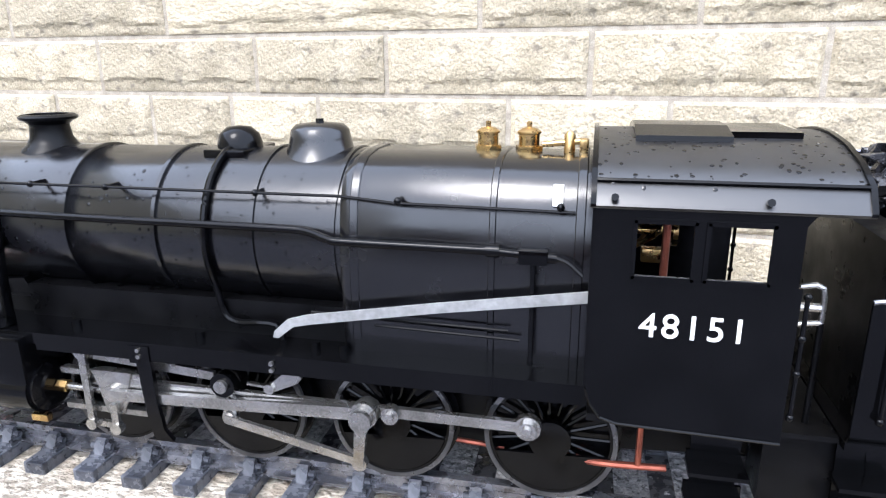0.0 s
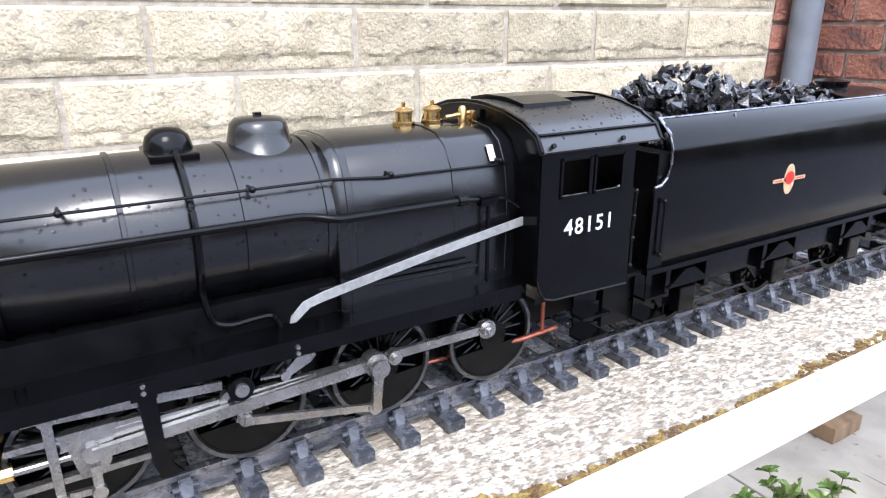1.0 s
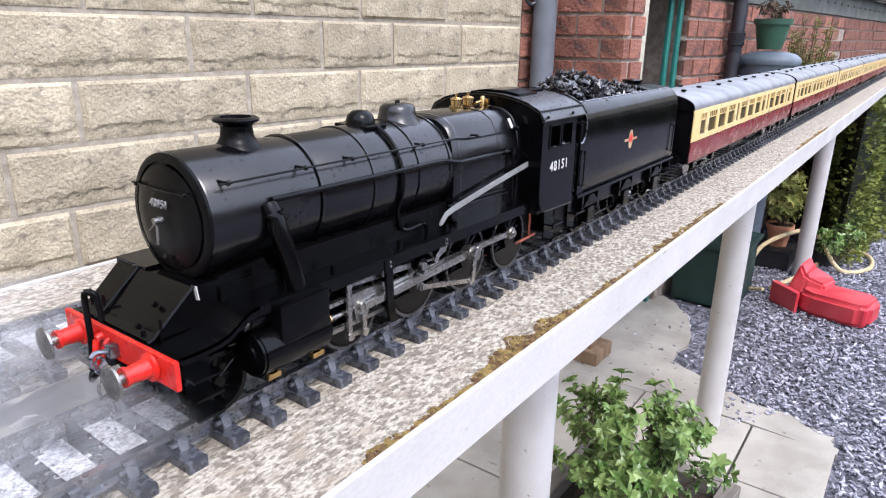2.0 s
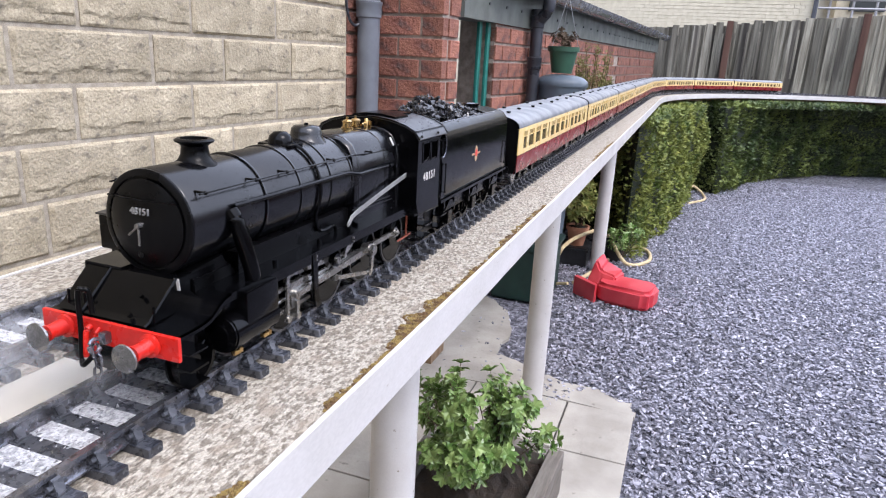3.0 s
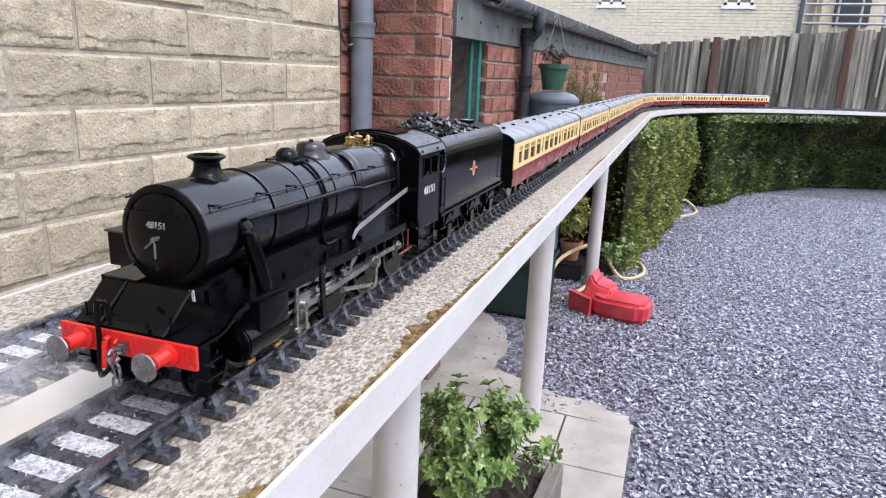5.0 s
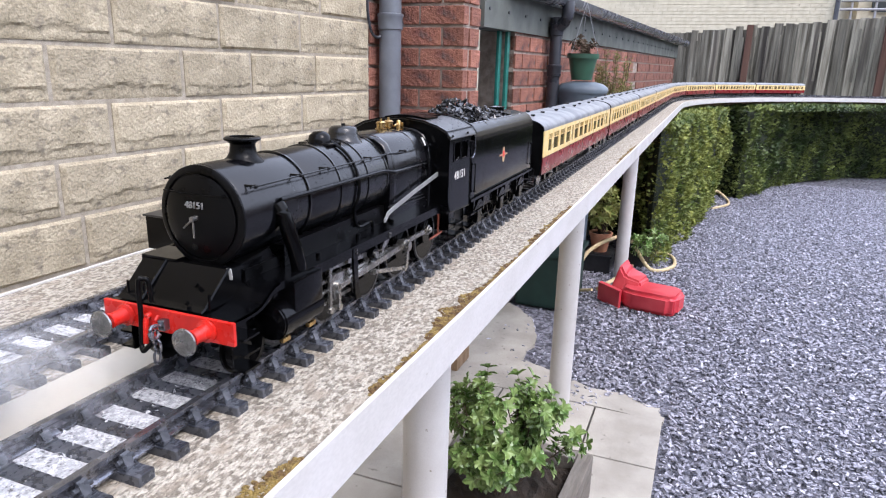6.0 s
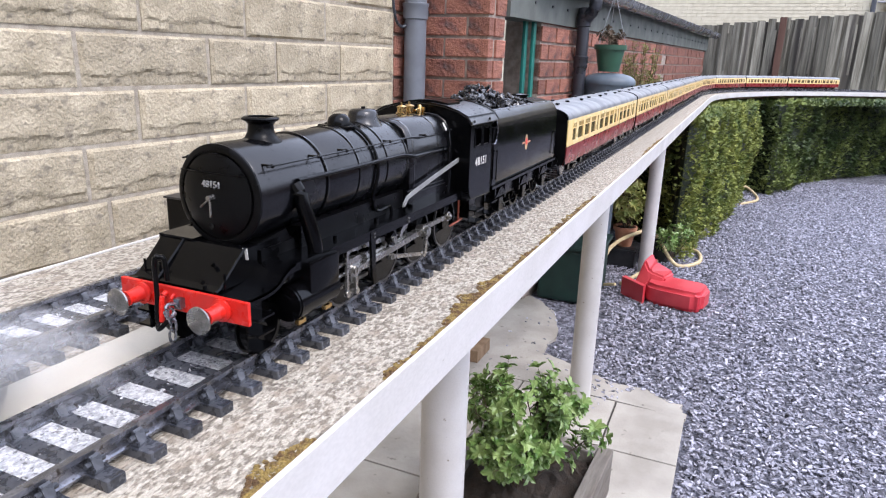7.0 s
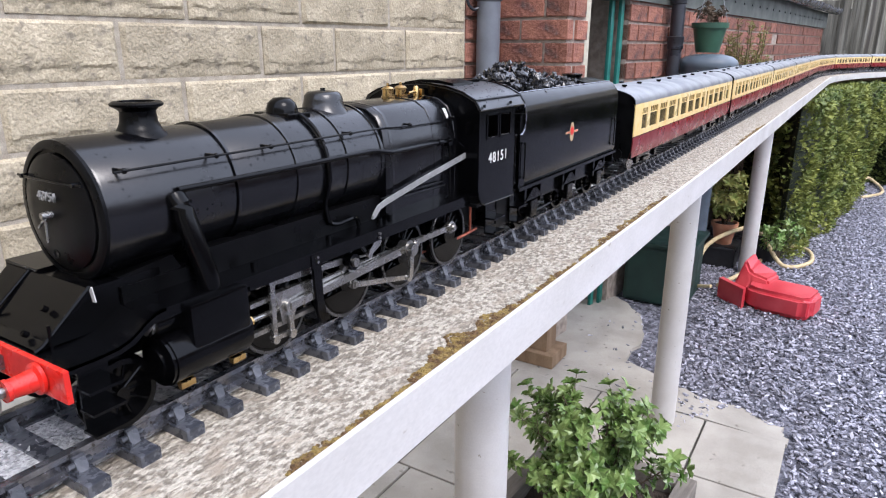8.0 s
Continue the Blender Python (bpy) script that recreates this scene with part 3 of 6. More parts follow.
def ballast():
    b = thing("ballast", "pale grey stone chippings between the rails", "ballast", kind="stuff")
    for off in (0.0, 0.165):
        part("ballast_bed", ribbon(bmesh.new(), off - 0.0305, off + 0.0305, BOARD_Z - 0.002, BOARD_Z + 0.0058), BALLAST, b)
    rnd = random.Random(8)
    bm = bmesh.new()
    for k in range(5200):
        s, off = rnd.uniform(-0.9, 0.7), rnd.uniform(-0.030, 0.030) + rnd.choice((0.0, 0.165))
        x, y, a = along(s, off)
        r = rnd.uniform(0.0012, 0.0030)
        pts = [bm.verts.new((x + rnd.uniform(-r, r), y + rnd.uniform(-r, r), BOARD_Z + 0.0045 + rnd.uniform(0, 1.3 * r))) for _ in range(4)]
        for f in ((0, 1, 2), (0, 2, 3), (0, 3, 1), (1, 3, 2)):
            bm.faces.new([pts[i] for i in f])
    part("chippings", bm, BALLAST, b)
    return b
# ---- locomotive ----
AX, RB = 0.1145, 0.0385     # boiler axis above the rail, boiler radius


def spoked_wheel(bm, x, y, z, r, side):
    """Tyre, flange, hub and spokes of one wheel; side -1 faces the garden."""
    out = y + side * 0.0035
    for (ra, rb, ya, yb) in ((r, r - 0.0032, y - 0.0035, y + 0.0035),):
        n = 40
        rings = []
        for k, (rr, yy) in enumerate(((ra, ya), (ra, yb), (rb, yb), (rb, ya), (ra, ya))):
            rings.append([(x + rr * math.cos(2 * math.pi * i / n), yy, z + rr * math.sin(2 * math.pi * i / n)) for i in range(n)])
        vs = [[bm.verts.new(p) for p in ring_] for ring_ in rings[:4]]
        for p, q in zip(vs, vs[1:] + vs[:1]):
            for i in range(n):
                bm.faces.new((p[i], p[(i + 1) % n], q[(i + 1) % n], q[i]))
    cyl(bm, (x, y - side * 0.0035, z), (x, y - side * 0.0055, z), r + 0.0018, seg=40)
    cyl(bm, (x, y - 0.003, z), (x, out, z), r * 0.2, seg=20)
    return bm


def spokes_of(wheel, x, y, z, r, count):
    """The spokes, each a piece of its own on one mesh."""
    mesh = finish("spoke", tube(bmesh.new(), [(0.15 * r, 0, 0), (0.93 * r, 0, 0)], 0.0009, 6), BLACK)
    for k in range(count):
        piece("spoke", mesh, wheel, pose(x, y, z, 0, 360 * k / count, 0))


def rod(bm, p, q, y, h0, h1=None, t=0.0022):
    """A flat bar from p to q (x, z) on the plane y."""
    (x0, z0), (x1, z1) = p, q
    d = math.hypot(x1 - x0, z1 - z0)
    nx, nz = -(z1 - z0) / d, (x1 - x0) / d
    h1 = h0 if h1 is None else h1
    return prism(bm, [(x0 - nx * h0 / 2, z0 - nz * h0 / 2), (x1 - nx * h1 / 2, z1 - nz * h1 / 2), (x1 + nx * h1 / 2, z1 + nz * h1 / 2), (x0 + nx * h0 / 2, z0 + nz * h0 / 2)], "y", y - t / 2, y + t / 2)


def boss(bm, x, z, y, r, t=0.004):
    return cyl(bm, (x, y - t / 2, z), (x, y + t / 2, z), r, seg=18)


def mirror(build):
    """Run a builder for the garden side (-1) and the wall side (1)."""
    return [build(side) for side in (-1, 1)]


def locomotive():
    loco = thing("steam_locomotive", "large black model steam locomotive with red buffer beam on the track", "model locomotive", (0, TRACK_Y, RAIL_Z))

    # smokebox and boiler barrel, slightly tapered
    bm = bmesh.new()
    lathe(bm, (-0.206, 0, AX), (1, 0, 0), [(RB - 0.001, 0), (RB, 0.0015), (RB, 0.082), (RB - 0.0012, 0.0825), (RB, 0.084), (RB + 0.0012, 0.164), (RB + 0.002, 0.239)], 64)
    barrel = part("boiler", bm, BOILER_BLACK, loco, "satin black boiler and smokebox with bands", True)
    for x, w, extra in ((-0.1235, 0.0026, 0.0006), (-0.073, 0.0026, 0.0006), (-0.0215, 0.0026, 0.0006), (0.0185, 0.0026, 0.0006)):
        bm = bmesh.new()
        r = RB + 0.0022 * (x + 0.212) / 0.245 + extra
        lathe(bm, (x, 0, AX), (1, 0, 0), [(r - 0.001, 0), (r, 0.0003), (r, w - 0.0003), (r - 0.001, w)], 64)
        part("boiler_band", bm, BOILER_BLACK, loco, "", True)
    # smokebox front ring, door, hinges, dart
    bm = bmesh.new()
    lathe(bm, (-0.206, 0, AX), (-1, 0, 0), [(RB - 0.0002, 0), (RB - 0.0002, 0.0018), (RB - 0.0018, 0.003), (RB - 0.005, 0.0032), (RB - 0.005, 0.0018), (0.001, 0.0018)], 64)
    part("smokebox_front", bm, SOOT, loco, "", True)
    bm = bmesh.new()
    lathe(bm, (-0.2085, 0, AX), (-1, 0, 0), [(0.0315, 0), (0.0315, 0.0012), (0.028, 0.0028), (0.018, 0.0048), (0.0, 0.0058)], 56)
    door = part("smokebox_door", bm, SOOT, loco, "slightly domed matt black smokebox door", True)
    bm = bmesh.new()
    boss_x = -0.2155
    cyl(bm, (-0.2135, 0, AX), (-0.2195, 0, AX), 0.0026, 0.0018, 14)
    tube(bm, [(boss_x, 0.001, AX), (boss_x - 0.001, 0.010, AX - 0.008)], 0.0008, 8)
    tube(bm, [(boss_x - 0.002, 0, AX), (boss_x - 0.003, -0.001, AX - 0.014)], 0.0008, 8)
    part("door_dart", bm, STEEL, door, "bright steel locking handles")
    bm = bmesh.new()
    tube(bm, [(-0.2125, -0.030, AX + 0.018), (-0.2145, -0.012, AX + 0.018), (-0.2145, 0.012, AX + 0.018), (-0.2125, 0.030, AX + 0.018)], 0.0007, 8)
    for y in (-0.024, 0.024):
        cyl(bm, (-0.2095, y, AX + 0.018), (-0.2145, y, AX + 0.018), 0.0012, seg=10)
    part("handrail", bm, BLACK, door)
    words("48151", 0.0070, pose(-0.2150, 0, AX + 0.0095, 90, 0, -90), door, GREY_CAST, 0.0006, label="worn grey cast number", bold=0.0)
    bm = bmesh.new()
    lathe(bm, (-0.2125, 0.004, AX - 0.0225), (-1, 0, 0), [(0.0026, 0), (0.0026, 0.0006), (0.0018, 0.0006), (0.0018, 0.0002)], 16)
    part("shed_plate", bm, BLACK, door)
    # chimney
    bm = bmesh.new()
    lathe(bm, (-0.157, 0, AX), (0, 0, 1), [(0.0175, 0.032), (0.0165, 0.0355), (0.0125, 0.0385), (0.0105, 0.0425), (0.0098, 0.048), (0.0100, 0.0492), (0.0118, 0.0508), (0.0142, 0.0519), (0.0146, 0.0532), (0.0128, 0.0545), (0.0102, 0.0545), (0.0095, 0.048), (0.0005, 0.044)], 40)
    part("chimney", bm, SOOT, loco, "sooty black flared chimney", True)
    # top feed with its casing and pipe
    bm = bmesh.new()
    lathe(bm, (-0.0440, 0, AX + RB - 0.004), (0, 0, 1), [(0.0115, 0), (0.0112, 0.007), (0.0098, 0.0115), (0.006, 0.0148), (0.0005, 0.0155)], 28)
    box(bm, -0.055, -0.033, -0.017, 0.017, AX + RB - 0.006, AX + RB + 0.0012, 0.001)
    feed = part("top_feed", bm, BLACK, loco, "black domed top feed casing", True)
    for side in (-1, 1):
        bm = bmesh.new()
        pts = [(-0.0435, side * (RB + 0.0032) * math.sin(radians(t)), AX + (RB + 0.0032) * math.cos(radians(t))) for t in range(18, 118, 8)]
        pts += [(-0.043, side * 0.036, 0.090), (-0.040, side * 0.036, 0.077), (-0.032, side * 0.037, 0.0735), (-0.022, side * 0.038, 0.0745), (-0.012, side * 0.038, 0.074), (-0.009, side * 0.038, 0.067)]
        tube(bm, bend(pts, 3), 0.0017, 8)
        part("feed_pipe", bm, BLACK, feed, "", True)
    # dome
    bm = bmesh.new()
    lathe(bm, (0.0, 0, AX + RB - 0.0055), (0, 0, 1), [(0.0205, 0), (0.0188, 0.0035), (0.0162, 0.007), (0.0150, 0.012), (0.0142, 0.0158), (0.0118, 0.0182), (0.004, 0.0192), (0.0005, 0.0193)], 40)
    cyl(bm, (0.0, 0, AX + RB + 0.0135), (0.0, 0, AX + RB + 0.0155), 0.0022, seg=6)
    part("dome", bm, BOILER_BLACK, loco, "low black steam dome", True)
    # belpaire firebox
    prof = [(-0.0415, 0.060), (-0.0430, 0.100), (-0.0425, 0.118), (-0.0395, 0.136), (-0.0335, 0.1475), (-0.024, 0.1535), (-0.010, 0.1555)]
    prof = prof + [(-y, z) for y, z in prof[::-1]]
    bm = bmesh.new()
    rings = []
    for x, k in ((0.0235, 0.955), (0.0255, 0.985), (0.0275, 1.0), (0.1330, 1.0)):
        rings.append([bm.verts.new((x, y * k, (z - AX) * k + AX - 0.0006 * (x - 0.03) / 0.1)) for y, z in prof])
    skin(bm, rings)
    part("firebox", bm, BOILER_BLACK, loco, "satin black square-shouldered firebox", True)
    for x, w in ((0.0285, 0.004), (0.0905, 0.003), (0.126, 0.004)):
        bm = bmesh.new()
        skin(bm, [[bm.verts.new((xx, y * k, (z - AX) * k + AX)) for y, z in prof] for xx, k in ((x, 1.003), (x + 0.0004, 1.011), (x + w - 0.0004, 1.011), (x + w, 1.003))])
        part("firebox_band", bm, BOILER_BLACK, loco, "", True)
    # safety valves, whistle
    for x in (0.0835, 0.1025):
        bm = bmesh.new()
        lathe(bm, (x, 0, 0.154), (0, 0, 1), [(0.0066, 0), (0.0066, 0.0035)], 6)
        lathe(bm, (x, 0, 0.1575), (0, 0, 1), [(0.0048, 0), (0.0048, 0.0052), (0.0056, 0.0056), (0.0056, 0.0064), (0.0034, 0.0078), (0.0012, 0.0083), (0.0012, 0.0108), (0.0005, 0.011)], 22)
        part("safety_valve", bm, BRASS, loco, "polished brass safety valve", True)
    bm = bmesh.new()
    cyl(bm, (0.109, -0.004, 0.1585), (0.1285, -0.004, 0.1605), 0.0014, seg=10)
    lathe(bm, (0.121, -0.004, 0.154), (0, 0, 1), [(0.0025, 0), (0.0025, 0.009), (0.0014, 0.0105), (0.0005, 0.0105)], 14)
    obox(bm, (0.1275, -0.004, 0.158), (0.004, 0.007, 0.007), (0, 0, 0), 0.0008)
    part("whistle", bm, BRASS, loco, "brass whistle and valve", True)

    def side_parts(side):
        y = side
        # handrail along the boiler
        bm = bmesh.new()
        ry, rz = y * 0.0395, 0.1385
        tube(bm, [(-0.201, ry, rz), (0.024, ry, rz), (0.05, y * 0.0445, 0.1375), (0.126, y * 0.0445, 0.1365)], 0.0007, 8)
        rail = part("handrail", bm, BLACK, loco)
        for x in (-0.195, -0.137, -0.0945, -0.0165, 0.052, 0.120):
            bm = bmesh.new()
            yy = ry if x < 0.02 else y * 0.0445
            cyl(bm, (x, y * 0.030, rz), (x, yy, rz), 0.0009, seg=8)
            bmesh.ops.create_uvsphere(bm, u_segments=10, v_segments=6, radius=0.0017, matrix=Matrix.Translation((x, yy, rz)))
            part("rail_knob", bm, BLACK, rail, "", True)
        # ejector pipe
        bm = bmesh.new()
        tube(bm, bend([(-0.166, y * 0.0405, 0.1235), (-0.1, y * 0.0415, 0.1232), (-0.01, y * 0.042, 0.1232), (0.008, y * 0.0425, 0.1226), (0.02, y * 0.0465, 0.1206), (0.03, y * 0.0472, 0.1200), (0.092, y * 0.0472, 0.1198)], 4), 0.0019, 10)
        ejector = part("ejector_pipe", bm, BLACK, loco, "", True)
        bm = bmesh.new()
        cyl(bm, (0.0905, y * 0.0472, 0.1198), (0.096, y * 0.0472, 0.1198), 0.0028, seg=12)
        cyl(bm, (0.096, y * 0.0472, 0.1195), (0.104, y * 0.0472, 0.119), 0.0016, seg=10)
        obox(bm, (0.110, y * 0.0475, 0.1182), (0.012, 0.005, 0.0062), (0, 0, 0), 0.0008)
        cyl(bm, (0.116, y * 0.0475, 0.1182), (0.1195, y * 0.0475, 0.118), 0.0022, seg=10)
        tube(bm, bend([(0.119, y * 0.0475, 0.118), (0.124, y * 0.048, 0.1165), (0.130, y * 0.05, 0.112)], 3), 0.0009, 6)
        part("ejector", bm, BLACK, ejector, "", True)
        bm = bmesh.new()
        cyl(bm, (0.110, y * 0.0475, 0.115), (0.110, y * 0.0475, 0.07), 0.0011, seg=8)
        part("drain_pipe", bm, BLACK, ejector, "", True)
        # outside steam pipe and its saddle beside the smokebox
        bm = bmesh.new()
        tube(bm, bend([(-0.1665, y * 0.0370, 0.120), (-0.1655, y * 0.0415, 0.112), (-0.1625, y * 0.0465, 0.092), (-0.1595, y * 0.0495, 0.074), (-0.159, y * 0.050, 0.0668)], 4), 0.0062, 16)
        part("steam_pipe", bm, BLACK, loco, "", True)
        # running plate and valance
        bm = bmesh.new()
        box(bm, -0.192, 0.133, min(y * 0.020, y * 0.0555), max(y * 0.020, y * 0.0555), 0.0650, 0.0665)
        plate = part("running_plate", bm, BLACK, loco)
        bm = bmesh.new()
        prism(bm, [(-0.192, 0.0650), (0.133, 0.0650), (0.133, 0.0575), (-0.135, 0.0575), (-0.135, 0.0605), (-0.192, 0.0605)], "y", y * 0.0555, y * 0.0540)
        part("valance", bm, BLACK, plate)
        # front footplate that curves down to the buffer beam
        bm = bmesh.new()
        curve = [(-0.192, 0.0665), (-0.198, 0.0658), (-0.2035, 0.0635), (-0.209, 0.0600), (-0.2145, 0.0568), (-0.2215, 0.0550), (-0.232, 0.0543), (-0.248, 0.0545)]
        prism(bm, curve + [(x, z - 0.0016) for x, z in curve[::-1]], "y", y * 0.0555, 0.0)
        part("front_footplate", bm, BLACK, loco)
        bm = bmesh.new()
        prism(bm, curve[:] + [(-0.248, 0.0505), (-0.232, 0.0503), (-0.2200, 0.0510), (-0.2125, 0.0530), (-0.206, 0.0570), (-0.200, 0.0600), (-0.192, 0.0605)], "y", y * 0.0555, y * 0.0543)
        part("front_valance", bm, BLACK, loco)
        # sloping front casing over the cylinders
        bm = bmesh.new()
        if side > 0:
            face = [(-0.246, 0.0556), (-0.2405, 0.0580), (-0.2320, 0.0655), (-0.2200, 0.0765), (-0.2165, 0.0795), (-0.175, 0.0795), (-0.175, 0.0556)]
            prism(bm, face, "y", -0.0280, 0.0510)
            casing = part("front_casing", bm, BLACK, loco, "black sloping casing below the smokebox")
            bm = bmesh.new()
            cheek = [(-0.2175, 0.0815), (-0.2175, 0.0745), (-0.2190, 0.0700), (-0.2225, 0.0665), (-0.2300, 0.0605), (-0.2400, 0.0556), (-0.175, 0.0556), (-0.175, 0.0815)]
            prism(bm, cheek, "y", 0.0512, 0.0526)
            box(bm, -0.2175, -0.190, 0.0190, 0.0511, 0.0797, 0.0815)
            part("casing_cheek", bm, BLACK, casing)
            for z in (0.0592, 0.0690):
                bm = bmesh.new()
                cyl(bm, (-0.246 + (z - 0.0556) * 1.15, -0.012, z), (-0.2485 + (z - 0.0556) * 1.15, -0.012, z + 0.0022), 0.0016, seg=8)
                part("bolt", bm, BLACK, casing)
        # white tablet on the casing
        bm = bmesh.new()
        if side < 0:
            obox(bm, (-0.2155, -0.0285, 0.0760), (0.0006, 0.0036, 0.0088), (0, -8, 10))
            part("lamp_iron", bm, WHITE, loco, "small white lamp bracket plate")
        # reversing or expansion link lifting rod in bright metal: from the plate up to the cab
        bm = bmesh.new()
        yy = y * 0.0500
        prism(bm, [(-0.0075, 0.0735), (-0.0045, 0.0735), (0.003, 0.0795), (0.012, 0.0815), (0.070, 0.0915), (0.1335, 0.1010), (0.1335, 0.1058), (0.070, 0.0960), (0.010, 0.0858), (0.000, 0.0828), (-0.0065, 0.0768)], "y", yy - 0.0007, yy + 0.0007)
        part("reach_rod", bm, CREAMY, loco, "pale painted reversing rod")
        # sandbox fillers, oil boxes, footsteps
        bm = bmesh.new()
        for x in (-0.120, 0.01, 0.024, -0.05):
            part("oil_pot", cyl(bmesh.new(), (x, y * 0.0435, 0.0665), (x, y * 0.0435, 0.0700), 0.0022, seg=12), BLACK, loco)
        for x0, x1, z in ((-0.010, 0.10, 0.0855), (0.02, 0.105, 0.0815)):
            bm = bmesh.new()
            tube(bm, [(x0 + 0.02, y * 0.0455, z), (x1, y * 0.0455, z - 0.0015)], 0.0006, 6)
            part("sand_pipe", bm, SOOT, loco)
        # cab side with cut-outs
        yy0, yy1 = y * 0.0640, y * 0.0627
        wins = ((0.1475, 0.1695), (0.1728, 0.1955))
        zb, zt = 0.1170, 0.1395
        bm = bmesh.new()
        prism(bm, [(0.1335, 0.0700), (0.1355, 0.0635), (0.1395, 0.0580), (0.146, 0.0560), (0.2065, 0.0545), (0.2065, zb), (0.1335, zb)], "y", yy0, yy1)
        cab_side = part("cab_side", bm, BLACK, loco, "black cab side with two windows")
        for a, b in ((0.1335, wins[0][0]), (wins[0][1], wins[1][0]), (wins[1][1], 0.2050)):
            part("window_pillar", prism(bmesh.new(), [(a, zb), (b, zb), (b, zt), (a, zt)], "y", yy0, yy1), BLACK, cab_side)
        bm = bmesh.new()
        prism(bm, [(0.1335, zt), (0.2050, zt), (0.2075, zt + 0.0035), (0.2110, zt + 0.0056), (0.1335, zt + 0.0056)], "y", yy0, yy1)
        part("cantrail", bm, BLACK, cab_side)
        for a, b in wins:
            bm = bmesh.new()
            w = 0.0012
            for (p, q, r_, s_) in ((a, b, zb - 0.0004, zb + w), (a, b, zt - w, zt + 0.0006), (a - 0.0004, a + w, zb, zt), (b - w, b + 0.0004, zb, zt)):
                box(bm, p, q, min(yy0, yy0 + y * 0.0008), max(yy0, yy0 + y * 0.0008), r_, s_)
            part("window_frame", bm, BLACK, cab_side)
            bm = bmesh.new()
            box(bm, a, b, min(yy0 - y * 0.0004, yy0 - y * 0.0008), max(yy0 - y * 0.0004, yy0 - y * 0.0008), zb - 0.0002, zb + 0.0014)
            part("window_sill", bm, STEEL, cab_side)
        bm = bmesh.new()
        box(bm, 0.1335, 0.208, min(yy0, yy0 + y * 0.0012), max(yy0, yy0 + y * 0.0012), 0.1440, 0.1450)
        part("eaves_strip", bm, BLACK, cab_side)
        bm = bmesh.new()
        tube(bm, [(0.1335, yy0, 0.0700), (0.1355, yy0, 0.0635), (0.1395, yy0, 0.0580), (0.146, yy0, 0.0560), (0.2065, yy0, 0.0545)], 0.0007, 6)
        part("beading", bm, BLACK, cab_side)
        if side < 0:
            words("48151", 0.0136, pose(0.1712, yy0 - 0.0002, 0.0985, 90, 0, 0), cab_side, WHITE, 0.0002, label="cream painted running number", spacing=1.18, bold=0.008)
        # upright grab rails behind the cab
        bm = bmesh.new()
        tube(bm, [(0.2085, y * 0.0640, 0.066), (0.2085, y * 0.0640, 0.114)], 0.0009, 8)
        for z in (0.066, 0.084, 0.098, 0.114):
            bmesh.ops.create_uvsphere(bm, u_segments=8, v_segments=6, radius=0.0016, matrix=Matrix.Translation((0.2085, y * 0.0640, z)))
        part("grab_rail", bm, BLACK, loco, "", True)
        # cylinder with valve chest and covers
        bm = bmesh.new()
        cyl(bm, (-0.193, y * 0.0465, 0.0335), (-0.1410, y * 0.0465, 0.0335), 0.0150, seg=32)
        cyl(bm, (-0.196, y * 0.0435, 0.0560), (-0.1410, y * 0.0435, 0.0560), 0.0085, seg=24)
        box(bm, -0.181, -0.1405, min(y * 0.030, y * 0.0605), max(y * 0.030, y * 0.0605), 0.027, 0.0645, 0.002)
        cylinder = part("cylinder", bm, BLACK, loco, "black cylinder casing", True)
        bm = bmesh.new()
        lathe(bm, (-0.196, y * 0.0435, 0.0560), (-1, 0, 0), [(0.0070, 0), (0.0070, 0.002), (0.0036, 0.003), (0.0036, 0.010), (0.0005, 0.0105)], 18)
        part("valve_cover", bm, STEEL, cylinder, "bright valve cover", True)
        bm = bmesh.new()
        lathe(bm, (-0.193, y * 0.0465, 0.0335), (-1, 0, 0), [(0.0142, 0), (0.0142, 0.0022), (0.0085, 0.0034), (0.0085, 0.0050), (0.0005, 0.0055)], 28)
        part("front_cover", bm, BLACK, cylinder, "", True)
        bm = bmesh.new()
        lathe(bm, (-0.1410, y * 0.0465, 0.0335), (1, 0, 0), [(0.0135, 0), (0.0135, 0.0025), (0.0095, 0.004), (0.0095, 0.006), (0.005, 0.006)], 28)
        lathe(bm, (-0.1410, y * 0.0445, 0.0560), (1, 0, 0), [(0.0068, 0), (0.0068, 0.010), (0.004, 0.011)], 18)
        part("cylinder_cover", bm, BLACK, cylinder, "", True)
        bm = bmesh.new()
        cyl(bm, (-0.1345, y * 0.0465, 0.0335), (-0.1285, y * 0.0465, 0.0335), 0.0032, seg=6)
        part("gland", bm, BRASS, cylinder, "brass gland nut")
        part("gland", cyl(bmesh.new(), (-0.1305, y * 0.0445, 0.0560), (-0.1265, y * 0.0445, 0.0560), 0.0028, seg=6), BRASS, cylinder, "brass gland nut")
        for x in (-0.145, -0.182):
            part("drain_cock", obox(bmesh.new(), (x, y * 0.0505, 0.0160), (0.010, 0.004, 0.004), (0, 0, 0), 0.0006), BRASS, cylinder, "brass drain cock")
        # slide bars, piston rod, crosshead
        bm = bmesh.new()
        rod(bm, (-0.130, 0.0435), (-0.074, 0.0435), y * 0.0465, 0.0030, t=0.004)
        rod(bm, (-0.130, 0.0235), (-0.074, 0.0235), y * 0.0465, 0.0030, t=0.004)
        part("slide_bar", bm, STEEL, loco)
        bm = bmesh.new()
        cyl(bm, (-0.129, y * 0.0465, 0.0335), (-0.100, y * 0.0465, 0.0335), 0.0019, seg=12)
        part("piston_rod", bm, STEEL, loco, "", True)
        bm = bmesh.new()
